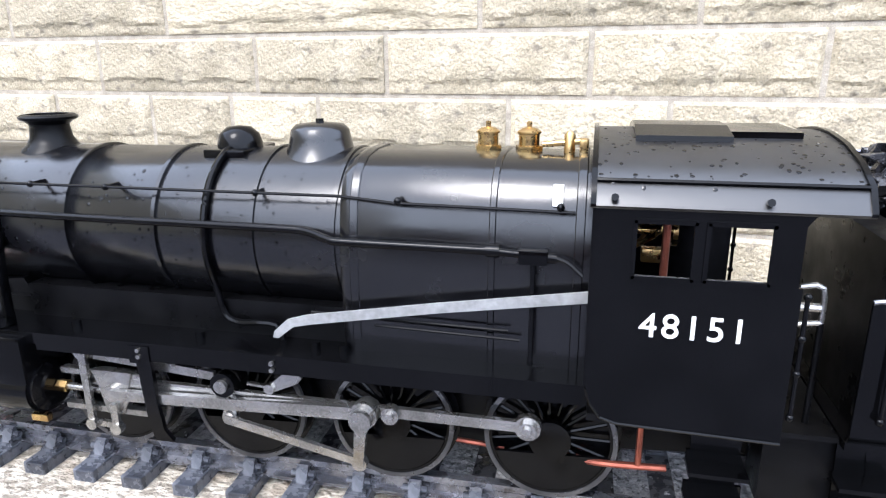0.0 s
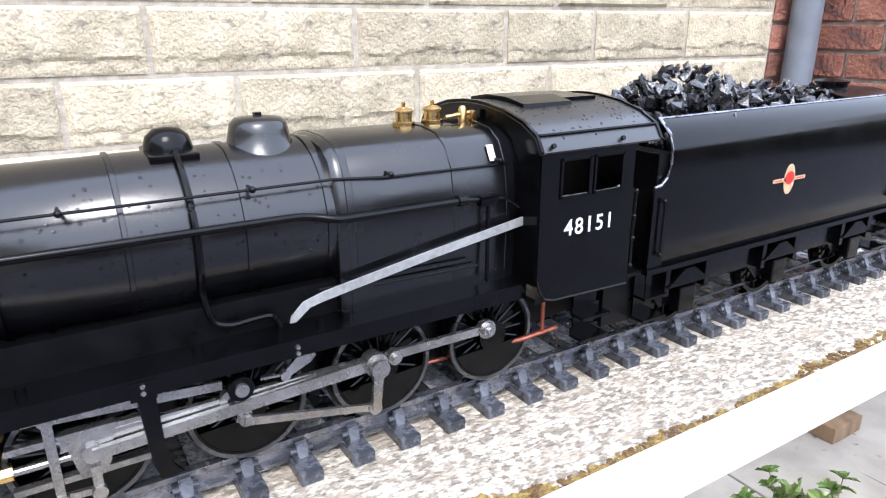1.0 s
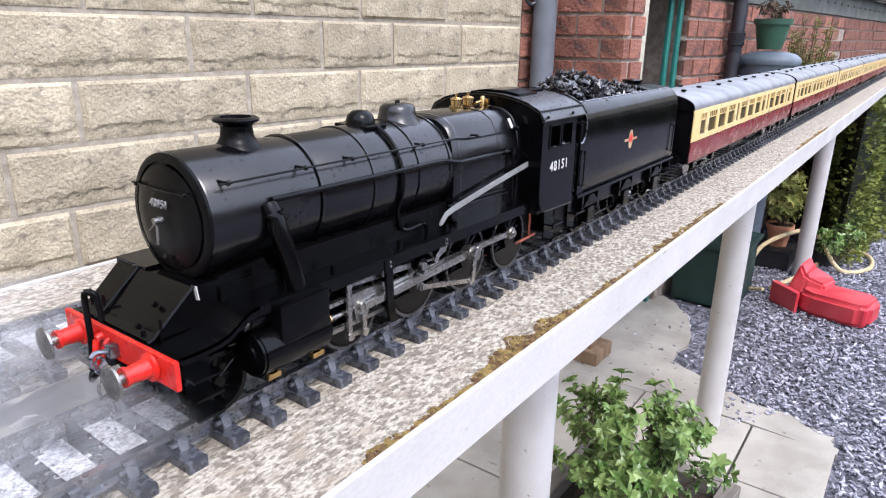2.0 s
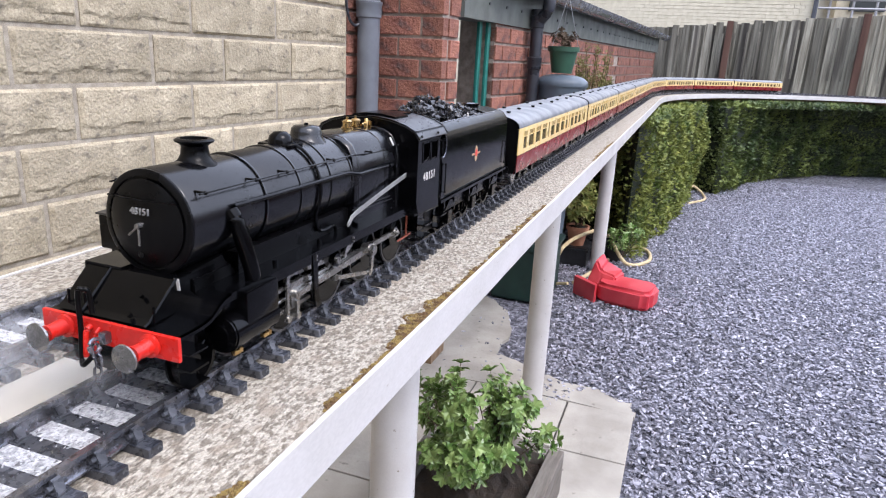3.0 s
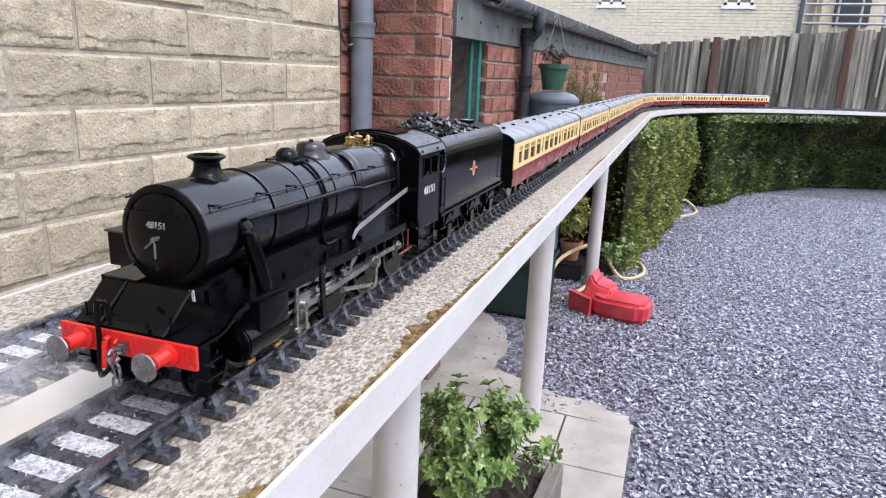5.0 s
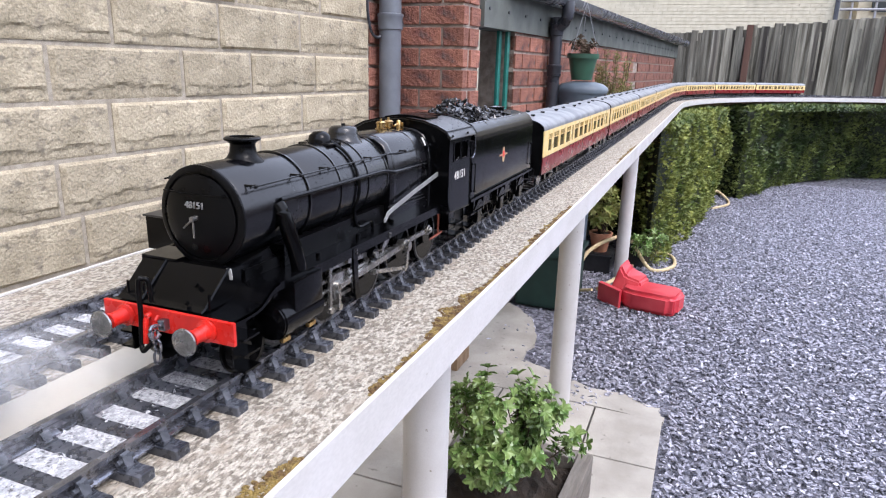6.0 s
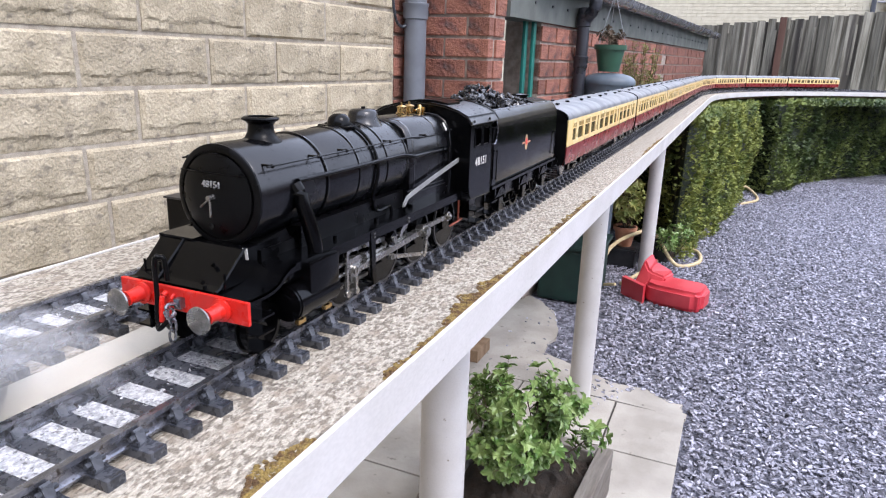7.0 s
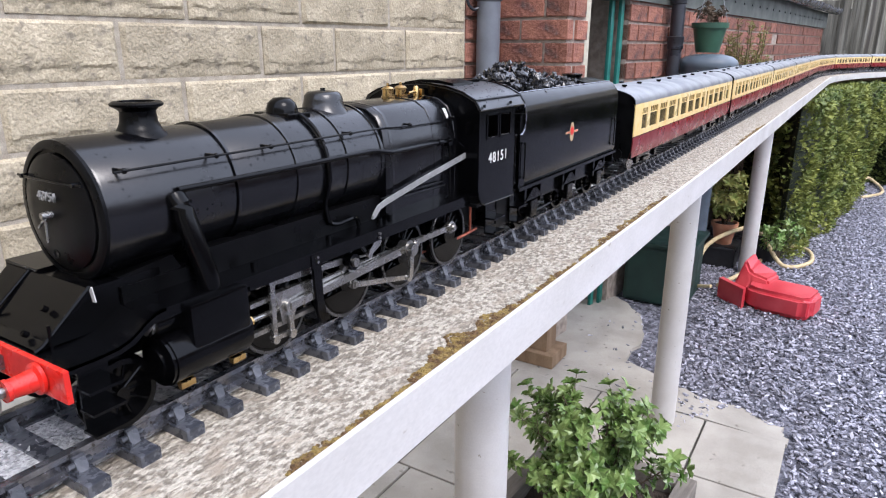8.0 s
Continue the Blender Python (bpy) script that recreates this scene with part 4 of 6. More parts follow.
        prism(bm, [(-0.1115, 0.0460), (-0.088, 0.0460), (-0.090, 0.039), (-0.092, 0.029), (-0.095, 0.0225), (-0.1045, 0.0225), (-0.106, 0.029), (-0.108, 0.039)], "y", y * 0.0445, y * 0.0495)
        boss(bm, -0.099, 0.0345, y * 0.0495, 0.0042, 0.005)
        part("crosshead", bm, STEEL, loco)
        # valve spindle and combination lever
        bm = bmesh.new()
        cyl(bm, (-0.127, y * 0.0445, 0.0560), (-0.116, y * 0.0445, 0.0560), 0.0014, seg=10)
        obox(bm, (-0.116, y * 0.0455, 0.0560), (0.014, 0.004, 0.0065), (0, 0, 0), 0.0006)
        part("valve_spindle", bm, STEEL, loco)
        bm = bmesh.new()
        rod(bm, (-0.1135, 0.0580), (-0.1135, 0.0160), y * 0.0505, 0.0042, 0.0036)
        boss(bm, -0.1135, 0.0560, y * 0.0505, 0.0034)
        boss(bm, -0.1135, 0.0160, y * 0.0505, 0.0030)
        part("combination_lever", bm, STEEL, loco)
        bm = bmesh.new()
        rod(bm, (-0.1135, 0.0160), (-0.099, 0.0150), y * 0.0488, 0.0032)
        rod(bm, (-0.099, 0.0285), (-0.099, 0.0140), y * 0.0508, 0.0044, 0.0036)
        boss(bm, -0.099, 0.0150, y * 0.0508, 0.0032)
        part("union_link", bm, STEEL, loco)
        # radius rod, expansion link, return crank and eccentric rod
        bm = bmesh.new()
        rod(bm, (-0.1125, 0.0545), (-0.0420, 0.0490), y * 0.0475, 0.0050, 0.0044)
        part("radius_rod", bm, STEEL, loco)
        bm = bmesh.new()
        boss(bm, -0.0345, 0.0475, y * 0.0515, 0.0062, 0.005)
        part("link_trunnion", bm, BLACK, loco)
        bm = bmesh.new()
        boss(bm, -0.0345, 0.0475, y * 0.0535, 0.0033, 0.005)
        prism(bm, [(-0.0385, 0.043), (-0.0315, 0.043), (-0.030, 0.031), (-0.0345, 0.0265), (-0.038, 0.029), (-0.036, 0.036)], "y", y * 0.0480, y * 0.0510)
        boss(bm, -0.0335, 0.0295, y * 0.0505, 0.0033, 0.005)
        part("expansion_link", bm, STEEL, loco)
        bm = bmesh.new()
        rod(bm, (-0.0345, 0.0300), (0.0335, 0.0155), y * 0.0535, 0.0042, 0.0038)
        boss(bm, 0.0335, 0.0155, y * 0.0540, 0.0036, 0.004)
        part("eccentric_rod", bm, STEEL, loco)
        bm = bmesh.new()
        rod(bm, (0.0358, 0.0400), (0.0335, 0.0155), y * 0.0560, 0.0062, 0.0046, 0.0026)
        boss(bm, 0.0358, 0.0395, y * 0.0568, 0.0052, 0.005)
        part("return_crank", bm, STEEL, loco)
        bm = bmesh.new()
        prism(bm, [(-0.014, 0.0462), (-0.0115, 0.0440), (0.002, 0.0500), (0.0045, 0.0530), (0.003, 0.0560), (-0.004, 0.0555)], "y", y * 0.0470, y * 0.0495)
        rod(bm, (-0.024, 0.0475), (-0.011, 0.0465), y * 0.0485, 0.0012)
        boss(bm, -0.012, 0.0462, y * 0.0490, 0.0026, 0.004)
        part("lifting_arm", bm, STEEL, loco)
        # connecting and coupling rods
        bm = bmesh.new()
        rod(bm, (-0.099, 0.0345), (0.0358, 0.0400), y * 0.0515, 0.0052, 0.0064, 0.003)
        boss(bm, 0.0358, 0.0400, y * 0.0520, 0.0066, 0.0045)
        part("connecting_rod", bm, STEEL, loco)
        pins = (-0.1125, -0.0385, 0.0358, 0.1100)
        for a, b in zip(pins, pins[1:]):
            bm = bmesh.new()
            rod(bm, (a, 0.0400), (b, 0.0400), y * 0.0475, 0.0050, 0.0050, 0.0028)
            boss(bm, b, 0.0400, y * 0.0475, 0.0058, 0.004)
            if b > 0.1:
                boss(bm, b, 0.0400, y * 0.0500, 0.0040, 0.004)
                boss(bm, b, 0.0400, y * 0.0515, 0.0022, 0.004)
            if b == 0.0358:
                boss(bm, b + 0.012, 0.0402, y * 0.0500, 0.0042, 0.005)
                boss(bm, b + 0.012, 0.0402, y * 0.0520, 0.0022, 0.005)
            part("coupling_rod", bm, STEEL, loco)
        # motion bracket and guard iron
        bm = bmesh.new()
        prism(bm, [(-0.0795, 0.0650), (-0.0715, 0.0650), (-0.0705, 0.034), (-0.0685, 0.020), (-0.064, 0.014), (-0.074, 0.014), (-0.0765, 0.022)], "y", y * 0.0525, y * 0.0550)
        box(bm, -0.0815, -0.0705, min(y * 0.0552, y * 0.0562), max(y * 0.0552, y * 0.0562), 0.056, 0.0650)
        part("guide_bracket", bm, BLACK, loco)
        # bolts on the valance
        for x in (-0.076, -0.0065):
            bm = bmesh.new()
            for z in (0.0630, 0.0597):
                cyl(bm, (x, y * 0.0555, z), (x, y * 0.0572, z), 0.0011, seg=8)
            part("bolt", bm, STEEL, loco)
        # cab footsteps
        bm = bmesh.new()
        for z in (0.018, 0.033):
            box(bm, 0.176, 0.199, min(y * 0.048, y * 0.060), max(y * 0.048, y * 0.060), z, z + 0.0018)
            box(bm, 0.176, 0.199, min(y * 0.048, y * 0.0495), max(y * 0.048, y * 0.0495), z, z + 0.006)
        prism(bm, [(0.177, 0.0545), (0.198, 0.0545), (0.196, 0.016), (0.179, 0.016)], "y", y * 0.0485, y * 0.0470)
        part("footstep", bm, BLACK, loco)
        # injector pipes below the cab
        bm = bmesh.new()
        tube(bm, bend([(0.128, y * 0.034, 0.020), (0.140, y * 0.040, 0.0215), (0.170, y * 0.042, 0.024)], 4), 0.0016, 8)
        tube(bm, [(0.158, y * 0.042, 0.024), (0.158, y * 0.042, 0.055)], 0.0014, 8)
        part("injector_pipe", bm, COPPER, loco, "bright copper injector pipe", True)
        part("injector_pipe", tube(bmesh.new(), bend([(0.060, y * 0.030, 0.020), (0.078, y * 0.032, 0.0195), (0.098, y * 0.032, 0.0185)], 4), 0.0013, 8), COPPER, loco, "bright copper injector pipe", True)
        # pony truck step bracket and sprung footstep at the front
        bm = bmesh.new()
        for z in (0.013, 0.025, 0.037):
            box(bm, -0.240, -0.222, min(y * 0.046, y * 0.0575), max(y * 0.046, y * 0.0575), z, z + 0.0016)
        prism(bm, [(-0.239, 0.048), (-0.223, 0.048), (-0.223, 0.012), (-0.239, 0.012)], "y", y * 0.047, y * 0.0455)
        part("front_step", bm, BLACK, loco)
        # buffers
        bm = bmesh.new()
        lathe(bm, (-0.2515, y * 0.0365, 0.0465), (-1, 0, 0), [(0.0082, 0), (0.0082, 0.0018), (0.0058, 0.0028), (0.0048, 0.0135), (0.0056, 0.014), (0.0056, 0.016)], 24)
        buffer_ = part("buffer", bm, RED, loco, "red buffer stock", True)
        bm = bmesh.new()
        cyl(bm, (-0.2665, y * 0.0365, 0.0465), (-0.2725, y * 0.0365, 0.0465), 0.0028, seg=16)
        lathe(bm, (-0.2725, y * 0.0365, 0.0465), (-1, 0, 0), [(0.0088, 0), (0.0098, 0.0006), (0.0096, 0.0018), (0.005, 0.0026), (0.0005, 0.0028)], 28)
        part("buffer_head", bm, STEEL, buffer_, "dull steel buffer head", True)
        # wheels
        for k, x in enumerate((-0.1030, -0.0290, 0.0453, 0.1195)):
            bm = bmesh.new()
            spoked_wheel(bm, x, y * 0.0365, 0.0305, 0.0298, side)
            wheel = part("driving_wheel", bm, BLACK, loco, "black spoked driving wheel")
            bm = bmesh.new()
            skin(bm, [[bm.verts.new((x + rr * math.cos(2 * math.pi * i / 48), y * yy, 0.0305 + rr * math.sin(2 * math.pi * i / 48))) for i in range(48)] for rr, yy in ((0.0300, 0.0385), (0.0299, 0.0406), (0.0278, 0.0406), (0.0278, 0.0385))], caps=False)
            part("tyre", bm, TYRE, wheel, "worn steel tyre", True)
            spokes_of(wheel, x, y * 0.0365, 0.0305, 0.0298, 19)
            bm = bmesh.new()
            pts = arc_points(x, 0.0305, 0.0262, 200, 345, 14)
            prism(bm, pts, "y", y * 0.0385, y * 0.0402)
            boss(bm, x, 0.0305, y * 0.0405, 0.0095, 0.003)
            cyl(bm, (pins[k], y * 0.038, 0.0400), (pins[k], y * 0.0500, 0.0400), 0.0022, seg=10)
            part("balance_weight", bm, BLACK, wheel)
        bm = bmesh.new()
        spoked_wheel(bm, -0.2135, y * 0.0365, 0.0205, 0.0198, side)
        spokes_of(part("pony_wheel", bm, BLACK, loco), -0.2135, y * 0.0365, 0.0205, 0.0198, 10)

    mirror(side_parts)
    # cab front, roof with ventilator, back-plate fittings, floor
    roof = [(-0.0655, 0.1445), (-0.0605, 0.1525), (-0.0480, 0.1588), (-0.0300, 0.1635), (-0.0115, 0.1657), (0, 0.1661)]
    roof = roof + [(-y, z) for y, z in roof[-2::-1]]
    bm = bmesh.new()
    front = [(-0.0630, 0.0665)] + [(y * 0.96, z - 0.001) for y, z in roof] + [(0.0630, 0.0665)]
    prism(bm, front, "x", 0.1325, 0.1345)
    part("cab_front", bm, BLACK, loco)
    bm = bmesh.new()
    prism(bm, roof + [(y * 0.985, z - 0.0012) for y, z in roof[::-1]], "x", 0.1315, 0.2255)
    cab_roof = part("cab_roof", bm, ROOF_BLACK, loco, "satin black curved cab roof", True)
    bm = bmesh.new()
    for x in (0.1315, 0.2235):
        prism(bm, [(y * 1.0, z + 0.0012) for y, z in roof] + [(y, z - 0.0005) for y, z in roof[::-1]], "x", x, x + 0.002)
    for side in (-1, 1):
        tube(bm, [(0.1335, side * 0.0605, 0.1532), (0.2235, side * 0.0605, 0.1532)], 0.0009, 6)
        for x in (0.140, 0.192):
            cyl(bm, (x, side * 0.0645, 0.1475), (x, side * 0.0662, 0.148), 0.0014, seg=8)
    part("roof_beading", bm, BLACK, loco, "", True)
    bm = bmesh.new()
    prism(bm, [(-0.028, 0.1630), (-0.0275, 0.1660), (-0.010, 0.1688), (0.010, 0.1688), (0.0275, 0.1660), (0.028, 0.1630)], "x", 0.148, 0.185)
    prism(bm, [(-0.020, 0.1640), (-0.020, 0.1672), (0.020, 0.1672), (0.020, 0.1640)], "x", 0.185, 0.212)
    part("roof_ventilator", bm, BLACK, loco, "sliding roof ventilator")
    rnd = random.Random(77)
    drops = bmesh.new()
    raindrops(drops, cab_roof.data, lambda r: (r.uniform(0.134, 0.226), r.uniform(-0.062, 0.0), 0.3), (0, 0, -1), 170, rnd, None)
    tagged(part("rainwater", drops, WET_BLACK, cab_roof, "dark beads of rain water", True), kind="stuff")
    drops = bmesh.new()
    raindrops(drops, barrel.data, lambda r: (r.uniform(-0.20, 0.03), -0.2, r.uniform(AX - 0.012, AX + 0.032)), (0, 1, 0), 150, rnd, None)
    tagged(part("rainwater", drops, WET_BLACK, barrel, "dark beads of rain water", True), kind="stuff")
    bm = bmesh.new()
    box(bm, 0.1345, 0.142, -0.038, 0.038, 0.0665, 0.150, 0.003)
    part("backhead", bm, SOOT, loco)
    bm = bmesh.new()
    cyl(bm, (0.150, -0.02, 0.125), (0.166, -0.02, 0.125), 0.002, seg=10)
    cyl(bm, (0.166, -0.02, 0.125), (0.168, -0.02, 0.125), 0.0065, seg=18)
    cyl(bm, (0.150, 0.015, 0.135), (0.156, 0.015, 0.135), 0.006, seg=18)
    tube(bm, bend([(0.150, -0.03, 0.120), (0.160, -0.032, 0.128), (0.166, -0.028, 0.140), (0.152, -0.01, 0.150)], 4), 0.0011, 8)
    tube(bm, [(0.151, 0.0, 0.110), (0.175, -0.012, 0.148)], 0.001, 8)
    obox(bm, (0.158, -0.03, 0.117), (0.01, 0.006, 0.006), (0, 0, 0), 0.001)
    part("cab_pipework", bm, BRASS, loco, "brass valves and pipework inside the cab", True)
    bm = bmesh.new()
    tube(bm, [(0.161, -0.046, 0.075), (0.161, -0.046, 0.145)], 0.0016, 8)
    part("water_gauge_pipe", bm, COPPER, loco, "", True)
    bm = bmesh.new()
    box(bm, 0.1345, 0.2065, -0.0620, 0.0620, 0.0550, 0.0580)
    part("cab_floor", bm, SOOT, loco)
    # frames and ashpan between the wheels, and a filler box
    bm = bmesh.new()
    # black filler added to keep the gap under the boiler dark
    box(bm, -0.155, 0.05, -0.034, 0.034, 0.060, 0.084)
    for y in (-0.026, 0.026):
        prism(bm, [(-0.243, 0.0535), (0.205, 0.0535), (0.205, 0.026), (0.13, 0.020), (-0.14, 0.020), (-0.19, 0.034), (-0.243, 0.036)], "y", y - 0.001, y + 0.001)
    box(bm, 0.03, 0.13, -0.024, 0.024, 0.014, 0.055)
    box(bm, -0.2, -0.15, -0.03, 0.03, 0.04, 0.075)
    part("main_frame", bm, SOOT, loco)
    bm = bmesh.new()
    prism(bm, [(-0.202, 0.0665), (-0.202, 0.074), (-0.199, 0.080), (-0.165, 0.084), (-0.155, 0.0665)], "y", -0.027, 0.027)
    part("smokebox_saddle", bm, SOOT, loco)
    # buffer beam with coupling, hoses and lamp irons
    bm = bmesh.new()
    box(bm, -0.2510, -0.2480, -0.0585, 0.0585, 0.0380, 0.0550, 0.0005)
    beam = part("buffer_beam", bm, RED, loco, "bright red buffer beam")
    bm = bmesh.new()
    obox(bm, (-0.2535, 0, 0.0455), (0.006, 0.006, 0.008), (0, 0, 0), 0.001)
    tube(bm, bend([(-0.2550, 0, 0.0455), (-0.2630, 0.001, 0.047), (-0.2665, 0, 0.0425), (-0.2630, 0, 0.038), (-0.2580, 0, 0.040)], 4), 0.0015, 8)
    for k in range(3):
        z = 0.039 - 0.0075 * k
        pts = [(-0.2615 + 0.001 * k, 0.0026 * math.cos(t) if k % 2 else 0.0005, z + 0.0055 * math.sin(t)) if k % 2 else (-0.2615 + 0.0028 * math.cos(t), 0.0004, z + 0.0055 * math.sin(t)) for t in [i * math.pi / 5 for i in range(11)]]
        tube(bm, pts, 0.0010, 6)
    part("screw_coupling", bm, RAIL, beam, "dull steel hook and hanging coupling links", True)
    bm = bmesh.new()
    tube(bm, bend([(-0.2510, 0.012, 0.060), (-0.2525, 0.012, 0.0755), (-0.2545, 0.0145, 0.0775), (-0.2565, 0.017, 0.0755), (-0.2565, 0.0175, 0.050), (-0.2580, 0.0175, 0.032), (-0.2610, 0.014, 0.026), (-0.2620, 0.009, 0.029), (-0.2600, 0.006, 0.033)], 5), 0.0018, 10)
    part("brake_hose", bm, SOOT, beam, "black rubber brake hose", True)
    bm = bmesh.new()
    tube(bm, bend([(-0.2510, 0.0145, 0.050), (-0.2550, 0.0145, 0.048), (-0.2565, 0.0145, 0.036), (-0.2570, 0.0145, 0.030)], 4), 0.0020, 10)
    tube(bm, bend([(-0.2510, 0.007, 0.050), (-0.2550, 0.007, 0.046), (-0.2565, 0.007, 0.034)], 4), 0.0012, 8)
    part("steam_heat_pipe", bm, RED, beam, "red painted pipe bracket", True)
    for y in (-0.030, 0.030, 0.045):
        bm = bmesh.new()
        tube(bm, [(-0.240, y, 0.0535), (-0.240, y, 0.068)], 0.0009, 8)
        part("lamp_iron", bm, BLACK, beam)
    # tie rods across the sloping front
    for y in (-0.0465, 0.0465):
        bm = bmesh.new()
        tube(bm, [(-0.2475, y * 0.61, 0.0560), (-0.2435, y * 0.61, 0.0575), (-0.2160, y * 0.61, 0.0805)], 0.0010, 8)
        part("stay", bm, BLACK, loco)
    bm = bmesh.new()
    cyl(bm, (-0.2135, -0.036, 0.0205), (-0.2135, 0.036, 0.0205), 0.003, seg=10)
    for x in (-0.1030, -0.0290, 0.0453, 0.1195):
        cyl(bm, (x, -0.036, 0.0305), (x, 0.036, 0.0305), 0.0034, seg=10)
    part("axle", bm, SOOT, loco)
    bm = bmesh.new()
    obox(bm, (0.1185, -0.0374, 0.1420), (0.0042, 0.0006, 0.0095), (-28, 0, 0))
    part("gauge_tag", bm, WHITE, loco, "small white paper tag")
    return loco


def raindrops(bm, mesh, origin, direction, count, rnd, place, small=0.0004, large=0.0011):
    """Beads of water where rays cast on the painted surface meet it."""
    tree = BVHTree.FromPolygons([v.co for v in mesh.vertices], [p.vertices for p in mesh.polygons])
    for _ in range(count):
        at, normal, _index, _far = tree.ray_cast(Vector(origin(rnd)), Vector(direction))
        if at is None:
            continue
        sub_ = bmesh.new()
        bmesh.ops.create_icosphere(sub_, subdivisions=1, radius=rnd.uniform(small, large))
        if normal.dot(Vector(direction)) > 0:
            normal = -normal
        join(bm, sub_, Matrix.Translation(at) @ normal.to_track_quat("Z", "Y").to_matrix().to_4x4() @ Matrix.Diagonal((1, rnd.uniform(0.7, 1.3), 0.35, 1)))


def tender():
    t = thing("tender", "black model tender heaped with coal, coupled behind the locomotive", "model tender", (0, TRACK_Y, RAIL_Z))
    x0, x1 = 0.2360, 0.5480
    prof = [(-0.0560, 0.0560), (-0.0580, 0.0600), (-0.0580, 0.1310), (-0.0560, 0.1405), (-0.0500, 0.1490), (-0.0435, 0.1525)]
    for side in (-1, 1):
        bm = bmesh.new()
        outer = [(side * -y, z) for y, z in prof]
        inner = [(side * (-y - 0.0016), z - 0.0006) for y, z in prof[::-1]]
        rings = []
        for x in (x0 + 0.010, x0 + 0.02, x1 - 0.02, x1):
            rings.append([bm.verts.new((x, y, z)) for y, z in outer + inner])
        skin(bm, rings)
        # swept front edge of the side sheet
        prism(bm, [(x0 + 0.010, 0.056), (x0 - 0.004, 0.056), (x0 - 0.004, 0.1115), (x0 + 0.002, 0.1125), (x0 + 0.007, 0.1170), (x0 + 0.0095, 0.1255), (x0 + 0.010, 0.134)], "y", side * 0.0580, side * 0.0566)
        sheet = part("side_sheet", bm, BLACK, t, "black curved-in tender side", True)
        # beading takes the pale rail steel to stand in for the highlight on it
        bm = bmesh.new()
        tube(bm, [(x0 - 0.004, side * 0.0576, 0.1115), (x0 + 0.002, side * 0.0576, 0.1125), (x0 + 0.007, side * 0.0576, 0.1170), (x0 + 0.0095, side * 0.0576, 0.1255), (x0 + 0.0098, side * 0.0572, 0.134), (x0 + 0.010, side * 0.0545, 0.1435), (x0 + 0.0105, side * 0.0435, 0.1530)], 0.0010, 6)
        tube(bm, [(x0 + 0.010, side * 0.0435, 0.1525), (x1, side * 0.0435, 0.1525)], 0.0009, 6)
        part("beading", bm, RAIL, sheet, "beading in pale steel, its highlight put into the colour", True)
        for x in (x0 + 0.004, x1 - 0.012):
            bm = bmesh.new()
            tube(bm, [(x, side * 0.0605, 0.066), (x, side * 0.0605, 0.102)], 0.0008, 8)
            for z in (0.066, 0.102):
                bmesh.ops.create_uvsphere(bm, u_segments=8, v_segments=6, radius=0.0017, matrix=Matrix.Translation((x, side * 0.0603, z)))
            part("grab_rail", bm, BLACK, sheet, "", True)
        if side < 0:
            # crest drawn as plain shapes
            bm = bmesh.new()
            lathe(bm, (0.378, -0.0580, 0.1000), (0, -1, 0), [(0.0092, 0), (0.0092, 0.0003)], 28)
            bmesh.ops.scale(bm, vec=(0.72, 1, 1.25), space=Matrix.Translation((-0.378, 0, -0.1)), verts=bm.verts)
            box(bm, 0.358, 0.398, -0.0583, -0.0580, 0.0985, 0.1013)
            part("crest", bm, CREST, sheet, "small red and cream oval crest with a bar")
            bm = bmesh.new()
            lathe(bm, (0.378, -0.0583, 0.1010), (0, -1, 0), [(0.0052, 0), (0.0052, 0.0002)], 20)
            box(bm, 0.360, 0.369, -0.0585, -0.0583, 0.0995, 0.1004)
            box(bm, 0.387, 0.396, -0.0585, -0.0583, 0.0995, 0.1004)
            part("crest_centre", bm, RED, sheet)
    # bunker floor, front bulkhead, tank top and rear
    bm = bmesh.new()
    box(bm, x0 + 0.012, x1 - 0.001, -0.0555, 0.0555, 0.058, 0.120)
    part("tank", bm, BLACK, t)
    bm = bmesh.new()
    box(bm, x0, x0 + 0.014, -0.0555, 0.0555, 0.0558, 0.132)
    part("front_bulkhead", bm, SOOT, t)
    bm = bmesh.new()
    rear = [(y, z) for y, z in prof] + [(-y, z) for y, z in prof[::-1]]
    prism(bm, rear, "x", x1, x1 + 0.002)
    prism(bm, [(-0.0435, 0.1520), (-0.02, 0.1565), (0.02, 0.1565), (0.0435, 0.1520)], "x", x1 - 0.075, x1 + 0.002)
    part("rear_sheet", bm, BLACK, t, "", True)
    bm = bmesh.new()
    lathe(bm, (x1 - 0.03, 0, 0.1545), (0, 0, 1), [(0.013, 0), (0.013, 0.005), (0.0145, 0.0055), (0.0145, 0.0075), (0.004, 0.009)], 24)
    part("filler_lid", bm, BLACK, t, "", True)
    bm = bmesh.new()
    for y in (-0.0595, 0.0595):
        box(bm, x0 - 0.006, x1 + 0.003, y - 0.0008, y + 0.0008, 0.0525, 0.0560)
    box(bm, x0 - 0.006, x1 + 0.003, -0.0590, 0.0590, 0.0525, 0.0556)
    part("footplate", bm, BLACK, t)
    for side in (-1, 1):
        y = side
        bm = bmesh.new()
        outline = [(x0 + 0.006, 0.0525), (x1 - 0.006, 0.0525), (x1 - 0.008, 0.032)]
        for c in (0.497, 0.388, 0.279):
            outline += [(c + 0.030, 0.031), (c + 0.020, 0.020), (c - 0.020, 0.020), (c - 0.030, 0.031)]
        outline += [(x0 + 0.008, 0.032)]
        prism(bm, outline, "y", y * 0.0475, y * 0.0490)
        part("outside_frame", bm, BLACK, t)
